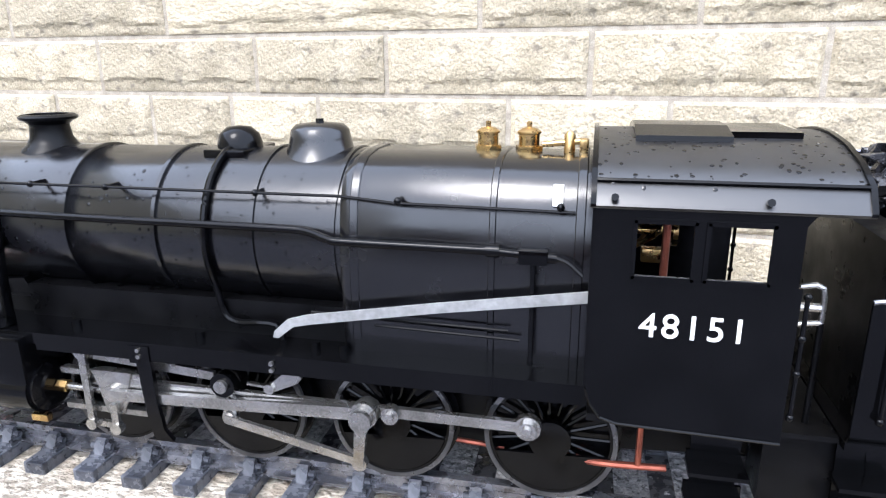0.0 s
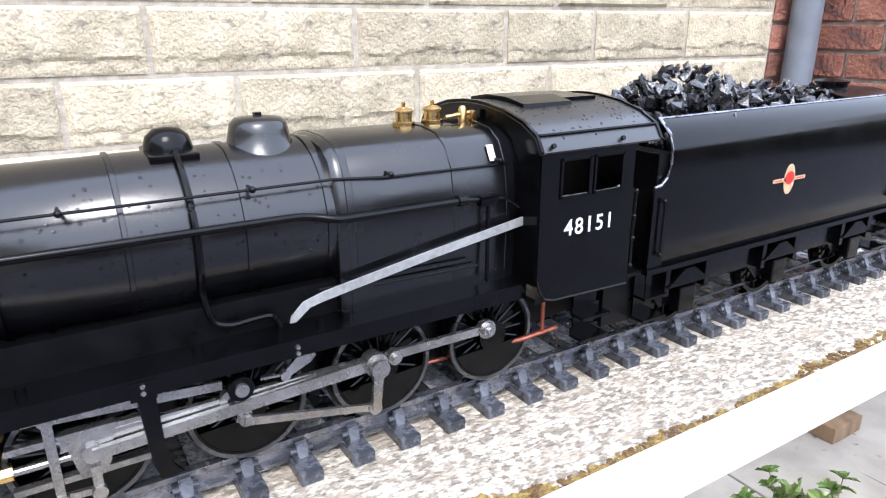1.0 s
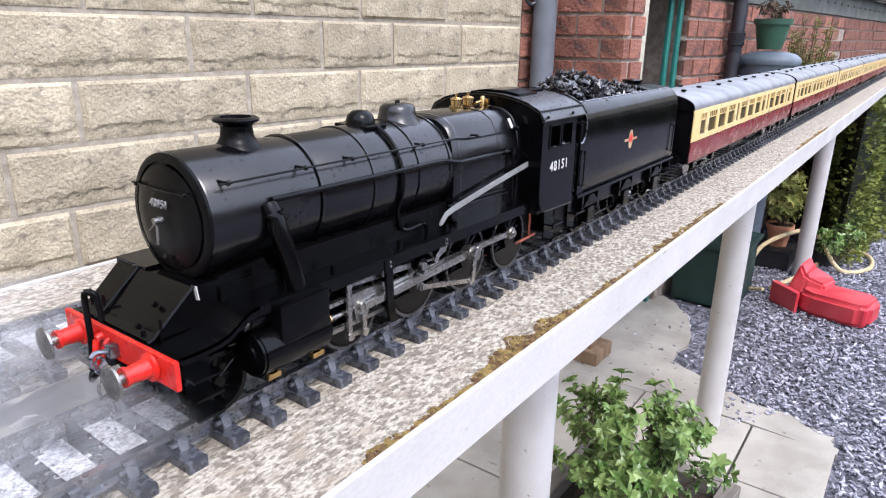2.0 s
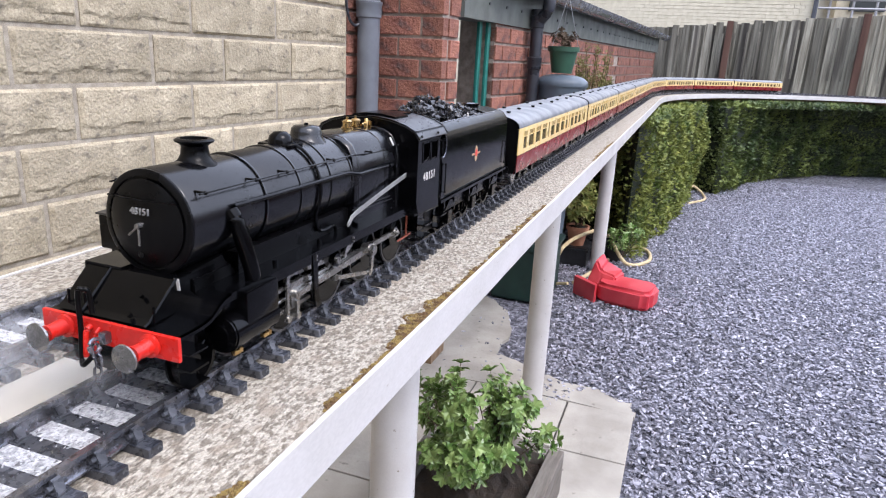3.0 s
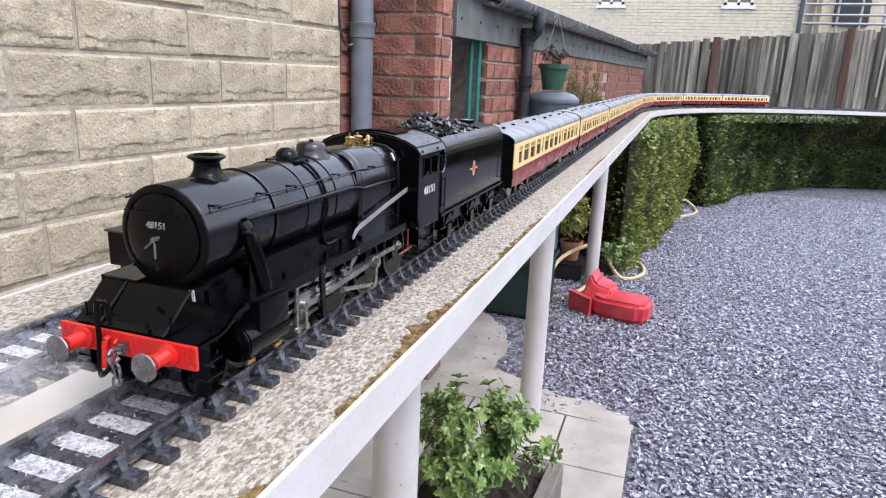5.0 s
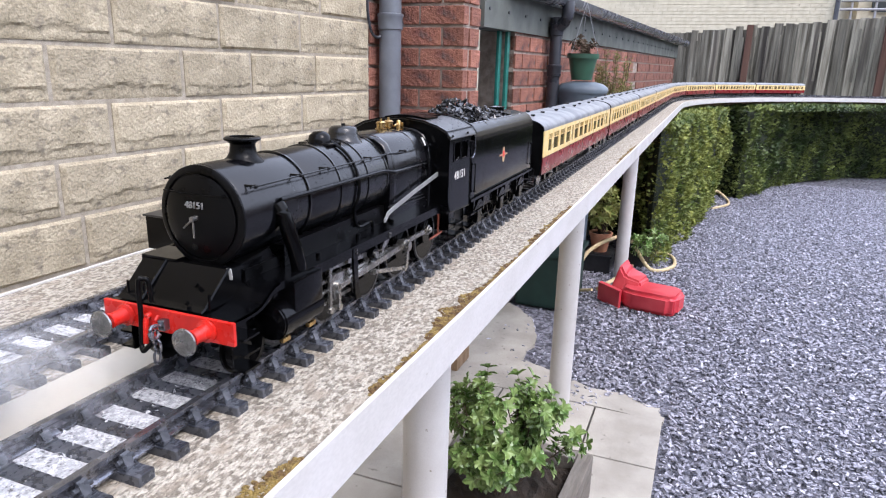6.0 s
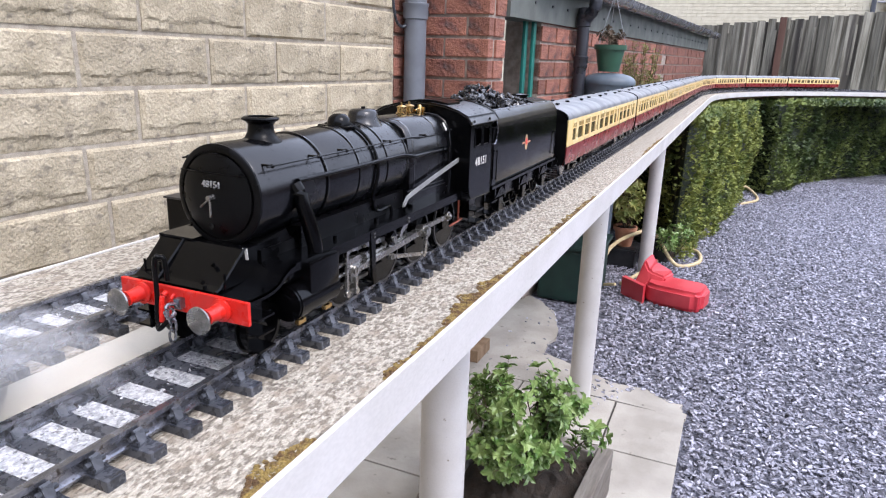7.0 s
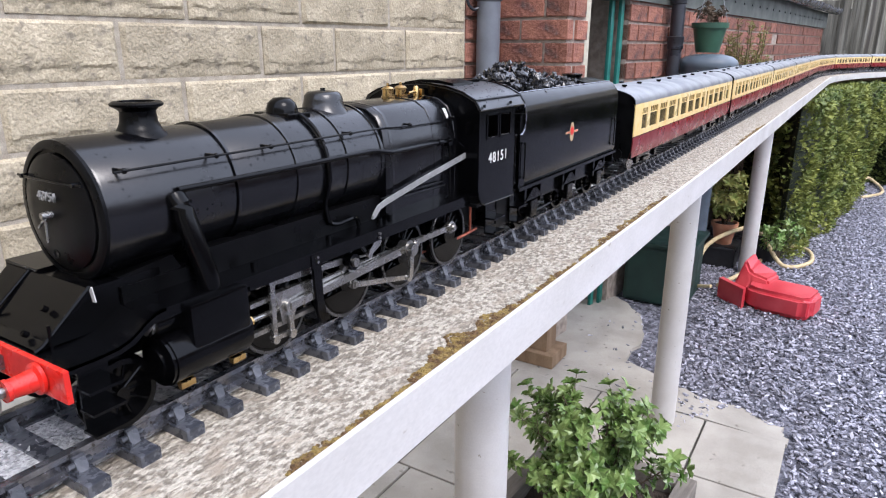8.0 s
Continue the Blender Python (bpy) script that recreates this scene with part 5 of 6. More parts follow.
        for c in (0.279, 0.388, 0.497):
            bm = bmesh.new()
            spoked_wheel(bm, c, y * 0.0365, 0.0250, 0.0245, side)
            spokes_of(part("wheel", bm, BLACK, t), c, y * 0.0365, 0.0250, 0.0245, 12)
            bm = bmesh.new()
            obox(bm, (c, y * 0.0525, 0.0250), (0.017, 0.008, 0.019), (0, 0, 0), 0.001)
            axle = part("axlebox", bm, BLACK, t, "black axlebox below a leaf spring")
            for k in range(7):
                w = 0.042 - 0.005 * k
                part("spring_leaf", box(bmesh.new(), c - w / 2, c + w / 2, min(y * 0.050, y * 0.0562), max(y * 0.050, y * 0.0562), 0.0362 + 0.0017 * k, 0.0376 + 0.0017 * k), BLACK, axle)
            for q in (-0.021, 0.021):
                part("spring_hanger", box(bmesh.new(), c + q - 0.0022, c + q + 0.0022, min(y * 0.049, y * 0.055), max(y * 0.049, y * 0.055), 0.030, 0.050), BLACK, axle)
        for x in (x0 + 0.006, x1 - 0.016):
            bm = bmesh.new()
            prism(bm, [(x - 0.010, 0.0525), (x + 0.010, 0.0525), (x + 0.009, 0.016), (x - 0.009, 0.016)], "y", y * 0.0485, y * 0.0472)
            step = part("step_hanger", bm, BLACK, t)
            for z in (0.018, 0.034):
                part("tread", box(bmesh.new(), x - 0.011, x + 0.011, min(y * 0.048, y * 0.060), max(y * 0.048, y * 0.060), z, z + 0.0018), BLACK, step)
        bm = bmesh.new()
        for c in (0.333, 0.443):
            tube(bm, [(c - 0.045, y * 0.044, 0.013), (c + 0.045, y * 0.044, 0.015)], 0.0012, 6)
        part("brake_rod", bm, BLACK, t)
        bm = bmesh.new()
        lathe(bm, (x1 + 0.003, y * 0.0385, 0.0465), (1, 0, 0), [(0.0075, 0), (0.0055, 0.003), (0.0048, 0.013), (0.003, 0.0135), (0.003, 0.017), (0.0095, 0.018), (0.0085, 0.020), (0.0005, 0.0205)], 24)
        part("buffer", bm, BLACK, t, "", True)
    bm = bmesh.new()
    tube(bm, bend([(x0 - 0.016, -0.046, 0.098), (x0 - 0.017, -0.046, 0.112), (x0 - 0.025, -0.046, 0.112)], 3), 0.0012, 8)
    tube(bm, [(x0 - 0.017, -0.046, 0.104), (x0 - 0.027, -0.046, 0.104)], 0.0018, 8)
    tube(bm, [(x0 - 0.016, -0.046, 0.098), (x0 - 0.025, -0.046, 0.097)], 0.0012, 8)
    part("brake_handle", bm, STEEL, t, "bright hand-brake crank", True)
    part("brake_column", tube(bmesh.new(), [(x0 - 0.016, -0.046, 0.098), (x0 - 0.016, -0.046, 0.0550)], 0.0013, 8), SOOT, t, "", True)
    bm = bmesh.new()
    box(bm, x0 - 0.034, x0 - 0.0065, -0.0560, 0.0560, 0.0530, 0.0552)
    part("fall_plate", bm, SOOT, t, "black plate bridging the gap to the cab")
    bm = bmesh.new()
    box(bm, x0 - 0.030, x0 + 0.006, -0.0460, 0.0460, 0.0160, 0.0525)
    part("drag_box", bm, SOOT, t)
    bm = bmesh.new()
    box(bm, x1 + 0.0025, x1 + 0.0045, -0.056, 0.056, 0.038, 0.0525)
    part("rear_beam", bm, BLACK, t)
    return t


def wagon():
    """A low covered wagon on the second track, mostly hidden by the engine."""
    w = thing("model_wagon", "low dark model wagon standing on the second track", "model wagon", (0, TRACK_Y + 0.160, RAIL_Z))
    x0, x1 = -0.058, 0.20
    part("body", box(bmesh.new(), x0, x1, -0.052, 0.052, 0.026, 0.062, 0.0015), BLACK, w)
    part("lid", box(bmesh.new(), x0 - 0.002, x1 + 0.002, -0.054, 0.054, 0.0622, 0.0645, 0.0008), ROOF_BLACK, w, "dull blue-black lid")
    for x in (-0.008, 0.150):
        for y in (-0.0335, 0.0335):
            part("wheel", cyl(bmesh.new(), (x, y - 0.003, 0.0150), (x, y + 0.003, 0.0150), 0.0150, seg=24), RAIL, w)
        part("axle", cyl(bmesh.new(), (x, -0.040, 0.0150), (x, 0.040, 0.0150), 0.0022, seg=10), SOOT, w)
    for y in (-0.040, 0.040):
        part("sole_bar", box(bmesh.new(), x0 + 0.004, x1 - 0.004, y - 0.002, y + 0.002, 0.0140, 0.0262), SOOT, w)
    return w


def coal_heap():
    rnd = random.Random(21)
    bm = bmesh.new()
    for k in range(760):
        x = rnd.uniform(0.246, 0.490)
        hump = 0.155 + 0.026 * math.exp(-((x - 0.318) / 0.048) ** 2) + 0.007 * math.exp(-((x - 0.42) / 0.05) ** 2)
        y = rnd.uniform(-0.050, 0.050)
        top = 0.126 + (hump - 0.126) * max(0.0, 1 - (abs(y) / 0.060) ** 2)
        z = top - rnd.random() ** 2 * 0.020
        r = rnd.uniform(0.0034, 0.0078)
        sub = bmesh.new()
        for _ in range(9):
            sub.verts.new(Vector((rnd.uniform(-1, 1), rnd.uniform(-0.7, 0.7), rnd.uniform(-0.6, 0.6))) * r)
        hull = bmesh.ops.convex_hull(sub, input=sub.verts)
        bmesh.ops.delete(sub, geom=[g for g in hull["geom_interior"] if isinstance(g, bmesh.types.BMVert)], context="VERTS")
        join(bm, sub, pose(x, y, z, rnd.uniform(0, 360), rnd.uniform(0, 360), rnd.uniform(0, 360)))
    return solid("coal_heap", bm, COAL, "heap of glossy black coal lumps in the tender", "coal", (0, TRACK_Y, RAIL_Z), kind="stuff")
# ---- coaches ----
def coach():
    c = thing("railway_coach", "crimson and cream model passenger coach with grey roof", "model coach", group="coaches of the train")
    L = 0.862
    h = L / 2
    wall = [(-0.0555, 0.030), (-0.0590, 0.045), (-0.0590, 0.066)]
    for side in (-1, 1):
        bm = bmesh.new()
        prism(bm, [(side * y, z) for y, z in ((0.0545, 0.0290), (0.0580, 0.0420), (0.0592, 0.0560), (0.0592, 0.0640), (0.0575, 0.0640), (0.0575, 0.0560), (0.0560, 0.0420), (0.0530, 0.0290))], "x", -h, h)
        part("lower_panel", bm, CRIMSON, c, "crimson lower side panel", True)
        # cream window band, cut through for every window
        xs, x = [], -h + 0.040
        widths = [0.030, 0.046, 0.046, 0.046, 0.016, 0.046, 0.046, 0.046, 0.030, 0.016, 0.046, 0.046, 0.046, 0.016, 0.030]
        gap = (L - 0.08 - sum(widths)) / (len(widths) - 1)
        for w in widths:
            xs.append((x, x + w))
            x += w + gap
        bm = bmesh.new()
        zb, zt, z0, z1 = 0.0725, 0.1055, 0.0640, 0.1150
        prev = -h
        for a, b in xs:
            box(bm, prev, a, min(side * 0.0592, side * 0.0575), max(side * 0.0592, side * 0.0575), zb, zt)
            prev = b
        box(bm, prev, h, min(side * 0.0592, side * 0.0575), max(side * 0.0592, side * 0.0575), zb, zt)
        box(bm, -h, h, min(side * 0.0592, side * 0.0575), max(side * 0.0592, side * 0.0575), z0, zb)
        prism(bm, [(side * 0.0592, zt), (side * 0.0588, 0.1115), (side * 0.0575, z1), (side * 0.0555, z1), (side * 0.0575, zt)], "x", -h, h)
        band = part("window_band", bm, CREAM, c, "cream window band")
        bm = bmesh.new()
        for a, b in xs:
            box(bm, a, b, min(side * 0.0578, side * 0.0572), max(side * 0.0578, side * 0.0572), zb, zt)
        tagged(part("glazing", bm, COACH_GLASS, band), "brown shaded window glass", kind="stuff")
        bm = bmesh.new()
        for a, b in xs:
            if b - a > 0.025:
                box(bm, a, b, min(side * 0.0589, side * 0.0578), max(side * 0.0589, side * 0.0578), 0.0950, 0.0961)
                for k in (1, 2, 3):
                    q = a + (b - a) * k / 4
                    box(bm, q - 0.0006, q + 0.0006, min(side * 0.0588, side * 0.0578), max(side * 0.0588, side * 0.0578), 0.0961, zt)
        tagged(part("vent_bars", bm, CREAM, band), kind="stuff")
        bm = bmesh.new()
        box(bm, -h, h, min(side * 0.0594, side * 0.0580), max(side * 0.0594, side * 0.0580), 0.0634, 0.0642)
        part("lining", bm, SOOT, band)
    bm = bmesh.new()
    roof = [(-0.0590, 0.1140)] + [(-0.059 * math.cos(radians(a)), 0.1150 + 0.0220 * math.sin(radians(a)) ** 0.85) for a in range(8, 173, 8)] + [(0.0590, 0.1140)]
    prism(bm, roof, "x", -h - 0.001, h + 0.001)
    top = part("roof", bm, COACH_ROOF, c, "dull grey rounded roof", True)
    vent = finish("roof_vent", lathe(bmesh.new(), (0, 0, 0), (0, 0, 1), [(0.0026, 0), (0.0026, 0.0016), (0.0044, 0.002), (0.0044, 0.0046), (0.001, 0.0052)], 10), BLACK)
    for k in range(8):
        piece("roof_vent", vent, top, pose(-h + 0.06 + k * (L - 0.12) / 7, -0.014 if k % 2 else -0.020, 0.1350))
        if k % 2:
            piece("roof_vent", vent, top, pose(-h + 0.06 + k * (L - 0.12) / 7, 0.018, 0.1350))
    bm = bmesh.new()
    for x in (-h, h):
        s = 1 if x > 0 else -1
        box(bm, min(x, x - s * 0.004), max(x, x - s * 0.004), -0.0575, 0.0575, 0.03, 0.1150)
        box(bm, min(x, x + s * 0.014), max(x, x + s * 0.014), -0.019, 0.019, 0.040, 0.112, 0.002)
    box(bm, -h + 0.004, h - 0.004, -0.052, 0.052, 0.030, 0.0345)
    for x in (-h - 0.0024, h + 0.0012):
        prism(bm, [(y * 0.99, z - 0.0004) for y, z in roof], "x", x, x + 0.0012)
    part("coach_end", bm, SOOT, c, "black end with gangway bellows")
    bm = bmesh.new()
    for y in (-0.040, 0.040):
        for x in (-0.10, 0.10):
            prism(bm, [(x - 0.16, 0.030), (x - 0.05, 0.018), (x + 0.05, 0.018), (x + 0.16, 0.030)], "y", y - 0.001, y + 0.001)
    box(bm, -0.09, 0.02, -0.040, 0.040, 0.012, 0.028, 0.002)
    box(bm, 0.06, 0.13, -0.038, 0.038, 0.012, 0.028, 0.002)
    part("underframe", bm, SOOT, c)
    for x in (-h + 0.125, h - 0.125):
        bm = bmesh.new()
        for y in (-0.044, 0.044):
            prism(bm, [(x - 0.078, 0.028), (x + 0.078, 0.028), (x + 0.078, 0.022), (x + 0.05, 0.014), (x + 0.03, 0.020), (x - 0.03, 0.020), (x - 0.05, 0.014), (x - 0.078, 0.022)], "y", y - 0.0015, y + 0.0015)
            for q in (-0.056, 0.056):
                obox(bm, (x + q, y * 1.06, 0.0195), (0.014, 0.006, 0.013), (0, 0, 0), 0.001)
            obox(bm, (x, y * 1.04, 0.0145), (0.034, 0.006, 0.006), (0, 0, 0), 0.001)
        box(bm, x - 0.012, x + 0.012, -0.044, 0.044, 0.0205, 0.0265)
        bogie = part("bogie", bm, BLACK, c)
        for q in (-0.056, 0.056):
            bm = bmesh.new()
            for y in (-0.0335, 0.0335):
                cyl(bm, (x + q, y - 0.003, 0.0200), (x + q, y + 0.003, 0.0200), 0.0200, seg=24)
            cyl(bm, (x + q, -0.034, 0.0200), (x + q, 0.034, 0.0200), 0.0025, seg=8)
            part("wheelset", bm, RAIL, bogie)
    for x in (-h, h):
        s = 1 if x > 0 else -1
        for y in (-0.0385, 0.0385):
            bm = bmesh.new()
            cyl(bm, (x, y, 0.038), (x + s * 0.011, y, 0.038), 0.004, seg=12)
            cyl(bm, (x + s * 0.011, y, 0.038), (x + s * 0.0125, y, 0.038), 0.008, seg=16)
            part("buffer", bm, SOOT, c)
    return c


# ---- plants ----
def leaf_mesh(bm, m, length, width, fold=0.25):
    pts = [(0, 0, 0), (length * 0.35, width / 2, fold * width), (length * 0.75, width * 0.42, fold * width), (length, 0, -0.1 * length), (length * 0.75, -width * 0.42, fold * width), (length * 0.35, -width / 2, fold * width), (length * 0.5, 0, 0)]
    v = [bm.verts.new(m @ Vector(p)) for p in pts]
    for f in ((0, 6, 1), (1, 6, 2), (2, 6, 3), (3, 6, 4), (4, 6, 5), (5, 6, 0)):
        bm.faces.new([v[i] for i in f])


def shrub(name, label, at, r, height, n, leaf, mat, seed, z0=0.0, stems=14, group=""):
    """Leaning stems that fork into twigs, each with a whorl of leaves at its tip and a few below."""
    rnd = random.Random(seed)
    ob = thing(name, label, "plant", at, group)
    bm, lv = bmesh.new(), bmesh.new()
    per_twig = 9
    twigs = max(2, n // (stems * per_twig))
    for k in range(stems):
        a, lean = k * 2.399 + rnd.uniform(-0.4, 0.4), ((k + 0.6) / stems) ** 0.6 * rnd.uniform(0.85, 1.05)
        tip = Vector((r * lean * math.cos(a), r * lean * math.sin(a), z0 + height * (1.0 - 0.42 * lean ** 2) * rnd.uniform(0.72, 1.06)))
        root = Vector((0.08 * r * math.cos(a), 0.08 * r * math.sin(a), z0 - 0.01))
        mid = root.lerp(tip, 0.55) + Vector((rnd.uniform(-1, 1), rnd.uniform(-1, 1), 0.7)) * r * 0.14
        line = bend([root, mid, tip], 6)
        tube(bm, line, leaf * 0.055, 5)
        for q in range(twigs):
            t = 1.0 if q == 0 else 0.35 + 0.6 * rnd.random()
            base = line[min(len(line) - 1, int(t * (len(line) - 1)))]
            out = Vector((base.x, base.y, 0)).normalized() * 0.7 + Vector((rnd.uniform(-0.9, 0.9), rnd.uniform(-0.9, 0.9), rnd.uniform(0.25, 1.1)))
            end = base + out.normalized() * leaf * rnd.uniform(0.8, 2.0)
            tube(bm, [base, base.lerp(end, 0.5) + Vector((0, 0, leaf * 0.1)), end], leaf * 0.03, 4)
            aim = (end - base).normalized().to_track_quat("Z", "Y").to_matrix().to_4x4()
            spin = rnd.uniform(0, 360)
            for w in range(per_twig):
                high = 1.0 if w < 6 else rnd.uniform(0.3, 0.8)
                droop = rnd.uniform(-38, -8) if w < 6 else rnd.uniform(-15, 25)
                m = Matrix.Translation(base.lerp(end, high)) @ aim @ pose(0, 0, 0, 0, 0, spin + w * 62 + rnd.uniform(-14, 14)) @ pose(0, 0, 0, rnd.uniform(-18, 18), droop, 0)
                leaf_mesh(lv, m, leaf * rnd.uniform(0.7, 1.2), leaf * rnd.uniform(0.44, 0.6))
    tagged(part("stems", bm, TWIG, ob), kind="stuff")
    tagged(part("leaves", lv, mat, ob), kind="stuff")
    return ob


def feathery_shrub(name, label, at, r, height, mat, seed):
    """Many thin upright stems with short fine needles along their upper half."""
    rnd = random.Random(seed)
    ob = thing(name, label, "plant", at)
    bm, lv = bmesh.new(), bmesh.new()
    for k in range(34):
        a, lean = rnd.uniform(0, 6.283), rnd.random() ** 0.5
        top = height * rnd.uniform(0.80, 1.0) * (1.0 - 0.12 * lean)
        line = bend([(0.3 * r * lean * math.cos(a), 0.3 * r * lean * math.sin(a), 0.0), (0.6 * r * lean * math.cos(a), 0.6 * r * lean * math.sin(a), 0.6 * top), (r * lean * math.cos(a), r * lean * math.sin(a), top)], 12)
        tube(bm, line, 0.0022, 4)
        for p in line[12:]:
            for _ in range(9):
                q = p + Vector((0, 0, rnd.uniform(-0.03, 0.03)))
                leaf_mesh(lv, pose(*q, rnd.uniform(-30, 30), rnd.uniform(-60, 5), rnd.uniform(0, 360)), rnd.uniform(0.018, 0.040), 0.006)
    tagged(part("stems", bm, TWIG, ob), kind="stuff")
    tagged(part("needles", lv, mat, ob), kind="stuff")
    return ob


def hedge(name, label, outline, height, seed, n, size=0.045, shade_sides=(), leaf=None):
    """A clipped hedge: a core coloured near-black for the shade inside, with many small sprays standing out of its top
    and sides.
    """
    rnd = random.Random(seed)
    ob = thing(name, label, "hedge")
    bm = bmesh.new()
    cx, cy = sum(p[0] for p in outline) / len(outline), sum(p[1] for p in outline) / len(outline)
    inner = []
    for k, (x, y) in enumerate(outline):
        (xa, ya), (xb, yb) = outline[k - 1], outline[(k + 1) % len(outline)]
        tx, ty = xb - xa, yb - ya
        d = math.hypot(tx, ty)
        inner.append((x - 0.07 * ty / d, y + 0.07 * tx / d))
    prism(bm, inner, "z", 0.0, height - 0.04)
    part("core", bm, HEDGE_INNER_SHADE, ob)
    lv = bmesh.new()
    sides = []
    for (x0, y0), (x1, y1) in zip(outline, outline[1:] + outline[:1]):
        sides.append((x0, y0, x1, y1, math.hypot(x1 - x0, y1 - y0)))
    total = sum(s[4] for s in sides)
    for k in range(n):
        if rnd.random() < 0.82:
            q = rnd.uniform(0, total)
            for x0, y0, x1, y1, d in sides:
                if q < d:
                    break
                q -= d
            # these sides lose sprays, so the dark core stands in for their shade
            if sides.index((x0, y0, x1, y1, d)) in shade_sides and rnd.random() < 0.62:
                continue
            t = q / d
            z = rnd.uniform(0.0, height)
            nx, ny = (y1 - y0) / d, -(x1 - x0) / d
            wob = 0.09 * noise.noise((2.2 * (x0 + (x1 - x0) * t), 2.2 * (y0 + (y1 - y0) * t) + 1.7 * z, 2.6 * z + seed)) + 0.035 * noise.noise((9 * (x0 + (x1 - x0) * t), 9 * (y0 + (y1 - y0) * t), 8 * z)) - 0.04 * rnd.random()
            p = Vector((x0 + (x1 - x0) * t + nx * wob, y0 + (y1 - y0) * t + ny * wob, z))
            yaw, tilt = math.degrees(math.atan2(ny, nx)) + rnd.uniform(-65, 65), rnd.uniform(-60, 15)
        else:
            i = rnd.randrange(len(outline))
            a, b = rnd.random(), rnd.random() ** 0.5
            x = cx + (outline[i][0] + (outline[(i + 1) % len(outline)][0] - outline[i][0]) * a - cx) * b
            y = cy + (outline[i][1] + (outline[(i + 1) % len(outline)][1] - outline[i][1]) * a - cy) * b
            p, yaw, tilt = Vector((x, y, height - 0.05 + 0.06 * rnd.random())), rnd.uniform(0, 360), rnd.uniform(-80, -20)
        s = size * rnd.uniform(0.6, 1.3)
        m = pose(*p, rnd.uniform(-50, 50), tilt, yaw)
        for spread in (-32, 0, 32):
            mm = m @ pose(0, 0, 0, 0, 0, spread + rnd.uniform(-8, 8))
            v = [lv.verts.new(mm @ Vector(c)) for c in ((0, 0, 0), (s * 0.6, -s * 0.17, s * 0.05), (s * (1.15 - abs(spread) / 80), 0, 0), (s * 0.6, s * 0.17, s * 0.05))]
            lv.faces.new(v)
    tagged(part("sprays", lv, leaf or HEDGE, ob), kind="stuff")
    return ob


# ---- garden things ----
def planter():
    p = thing("planter_box", "weathered grey timber planter box filled with dark soil", "planter", (1.02, 0.545, 0.004), turn=-3)
    for (x0, x1, y0, y1) in ((-0.24, 0.24, -0.21, -0.165), (-0.24, 0.24, 0.165, 0.21), (-0.24, -0.195, -0.163, 0.163), (0.195, 0.24, -0.163, 0.163)):
        part("plank", box(bmesh.new(), x0, x1, y0, y1, 0.0, 0.15, 0.004), GREY_WOOD, p)
    bm = bmesh.new()
    rnd = random.Random(4)
    n = 14
    g = [[bm.verts.new((-0.194 + 0.388 * i / n, -0.162 + 0.324 * j / n, 0.105 + rnd.uniform(0, 0.018))) for j in range(n + 1)] for i in range(n + 1)]
    for i in range(n):
        for j in range(n):
            bm.faces.new((g[i][j], g[i + 1][j], g[i + 1][j + 1], g[i][j + 1]))
    part("soil", bm, SOIL, p)
    return p


def ride_on():
    """A faded red moulded plastic seat, tipped over on the gravel."""
    t = thing("red_plastic_toy", "faded red moulded plastic garden toy tipped over on the slate", "plastic toy", (3.12, 0.40, 0.0), turn=-8)
    bm = bmesh.new()
    prism(bm, [(-0.05, -0.26), (0.10, -0.27), (0.15, -0.22), (0.16, 0.02), (0.10, 0.07), (-0.04, 0.06), (-0.08, 0.0), (-0.09, -0.22)], "z", 0.0, 0.115)
    bmesh.ops.bevel(bm, geom=list(bm.edges), offset=0.022, segments=3, affect="EDGES")
    part("scoop", bm, RED_PLASTIC, t, "", True)
    bm = bmesh.new()
    skin(bm, [[bm.verts.new(p) for p in q] for q in (
        [(-0.02, -0.05, 0.02), (0.18, -0.06, 0.02), (0.20, -0.04, 0.13), (0.03, -0.03, 0.14)],
        [(-0.03, 0.05, 0.03), (0.2, 0.06, 0.02), (0.22, 0.07, 0.17), (0.05, 0.06, 0.15)],
        [(-0.02, 0.15, 0.0), (0.22, 0.14, 0.0), (0.24, 0.10, 0.215), (0.10, 0.11, 0.20)])])
    bmesh.ops.bevel(bm, geom=list(bm.edges), offset=0.012, segments=2, affect="EDGES")
    part("hopper", bm, RED_PLASTIC, t)
    bm = bmesh.new()
    prism(bm, [(-0.10, 0.05), (-0.07, 0.045), (0.03, 0.19), (0.0, 0.20)], "z", 0.0, 0.105)
    part("flange", bm, RED_PLASTIC, t)
    bm = bmesh.new()
    tube(bm, bend([(-0.06, 0.22, 0.07), (-0.02, 0.30, 0.04), (0.02, 0.36, 0.02)], 4), 0.009, 8)
    part("handle", bm, HOSE, t, "cream handle")
    return t


def pot(name, label, at, r, h, mat, soil=True, rim=True):
    p = thing(name, label, "plant pot", at)
    bm = bmesh.new()
    prof = [(r * 0.68, 0), (r * 0.95, h * 0.82), (r * 1.06, h * 0.82), (r * 1.08, h), (r * 0.96, h), (r * 0.9, h * 0.9), (0.002, h * 0.88)] if rim else [(r * 0.75, 0), (r, h), (r * 0.93, h), (r * 0.9, h * 0.9), (0.002, h * 0.88)]
    lathe(bm, (0, 0, 0), (0, 0, 1), prof, 28)
    part("pot_body", bm, mat, p, "", True)
    bm = bmesh.new()
    cyl(bm, (0, 0, h * 0.885), (0, 0, h * 0.91), r * 0.9, seg=20)
    part("soil", bm, SOIL, p)
    return p


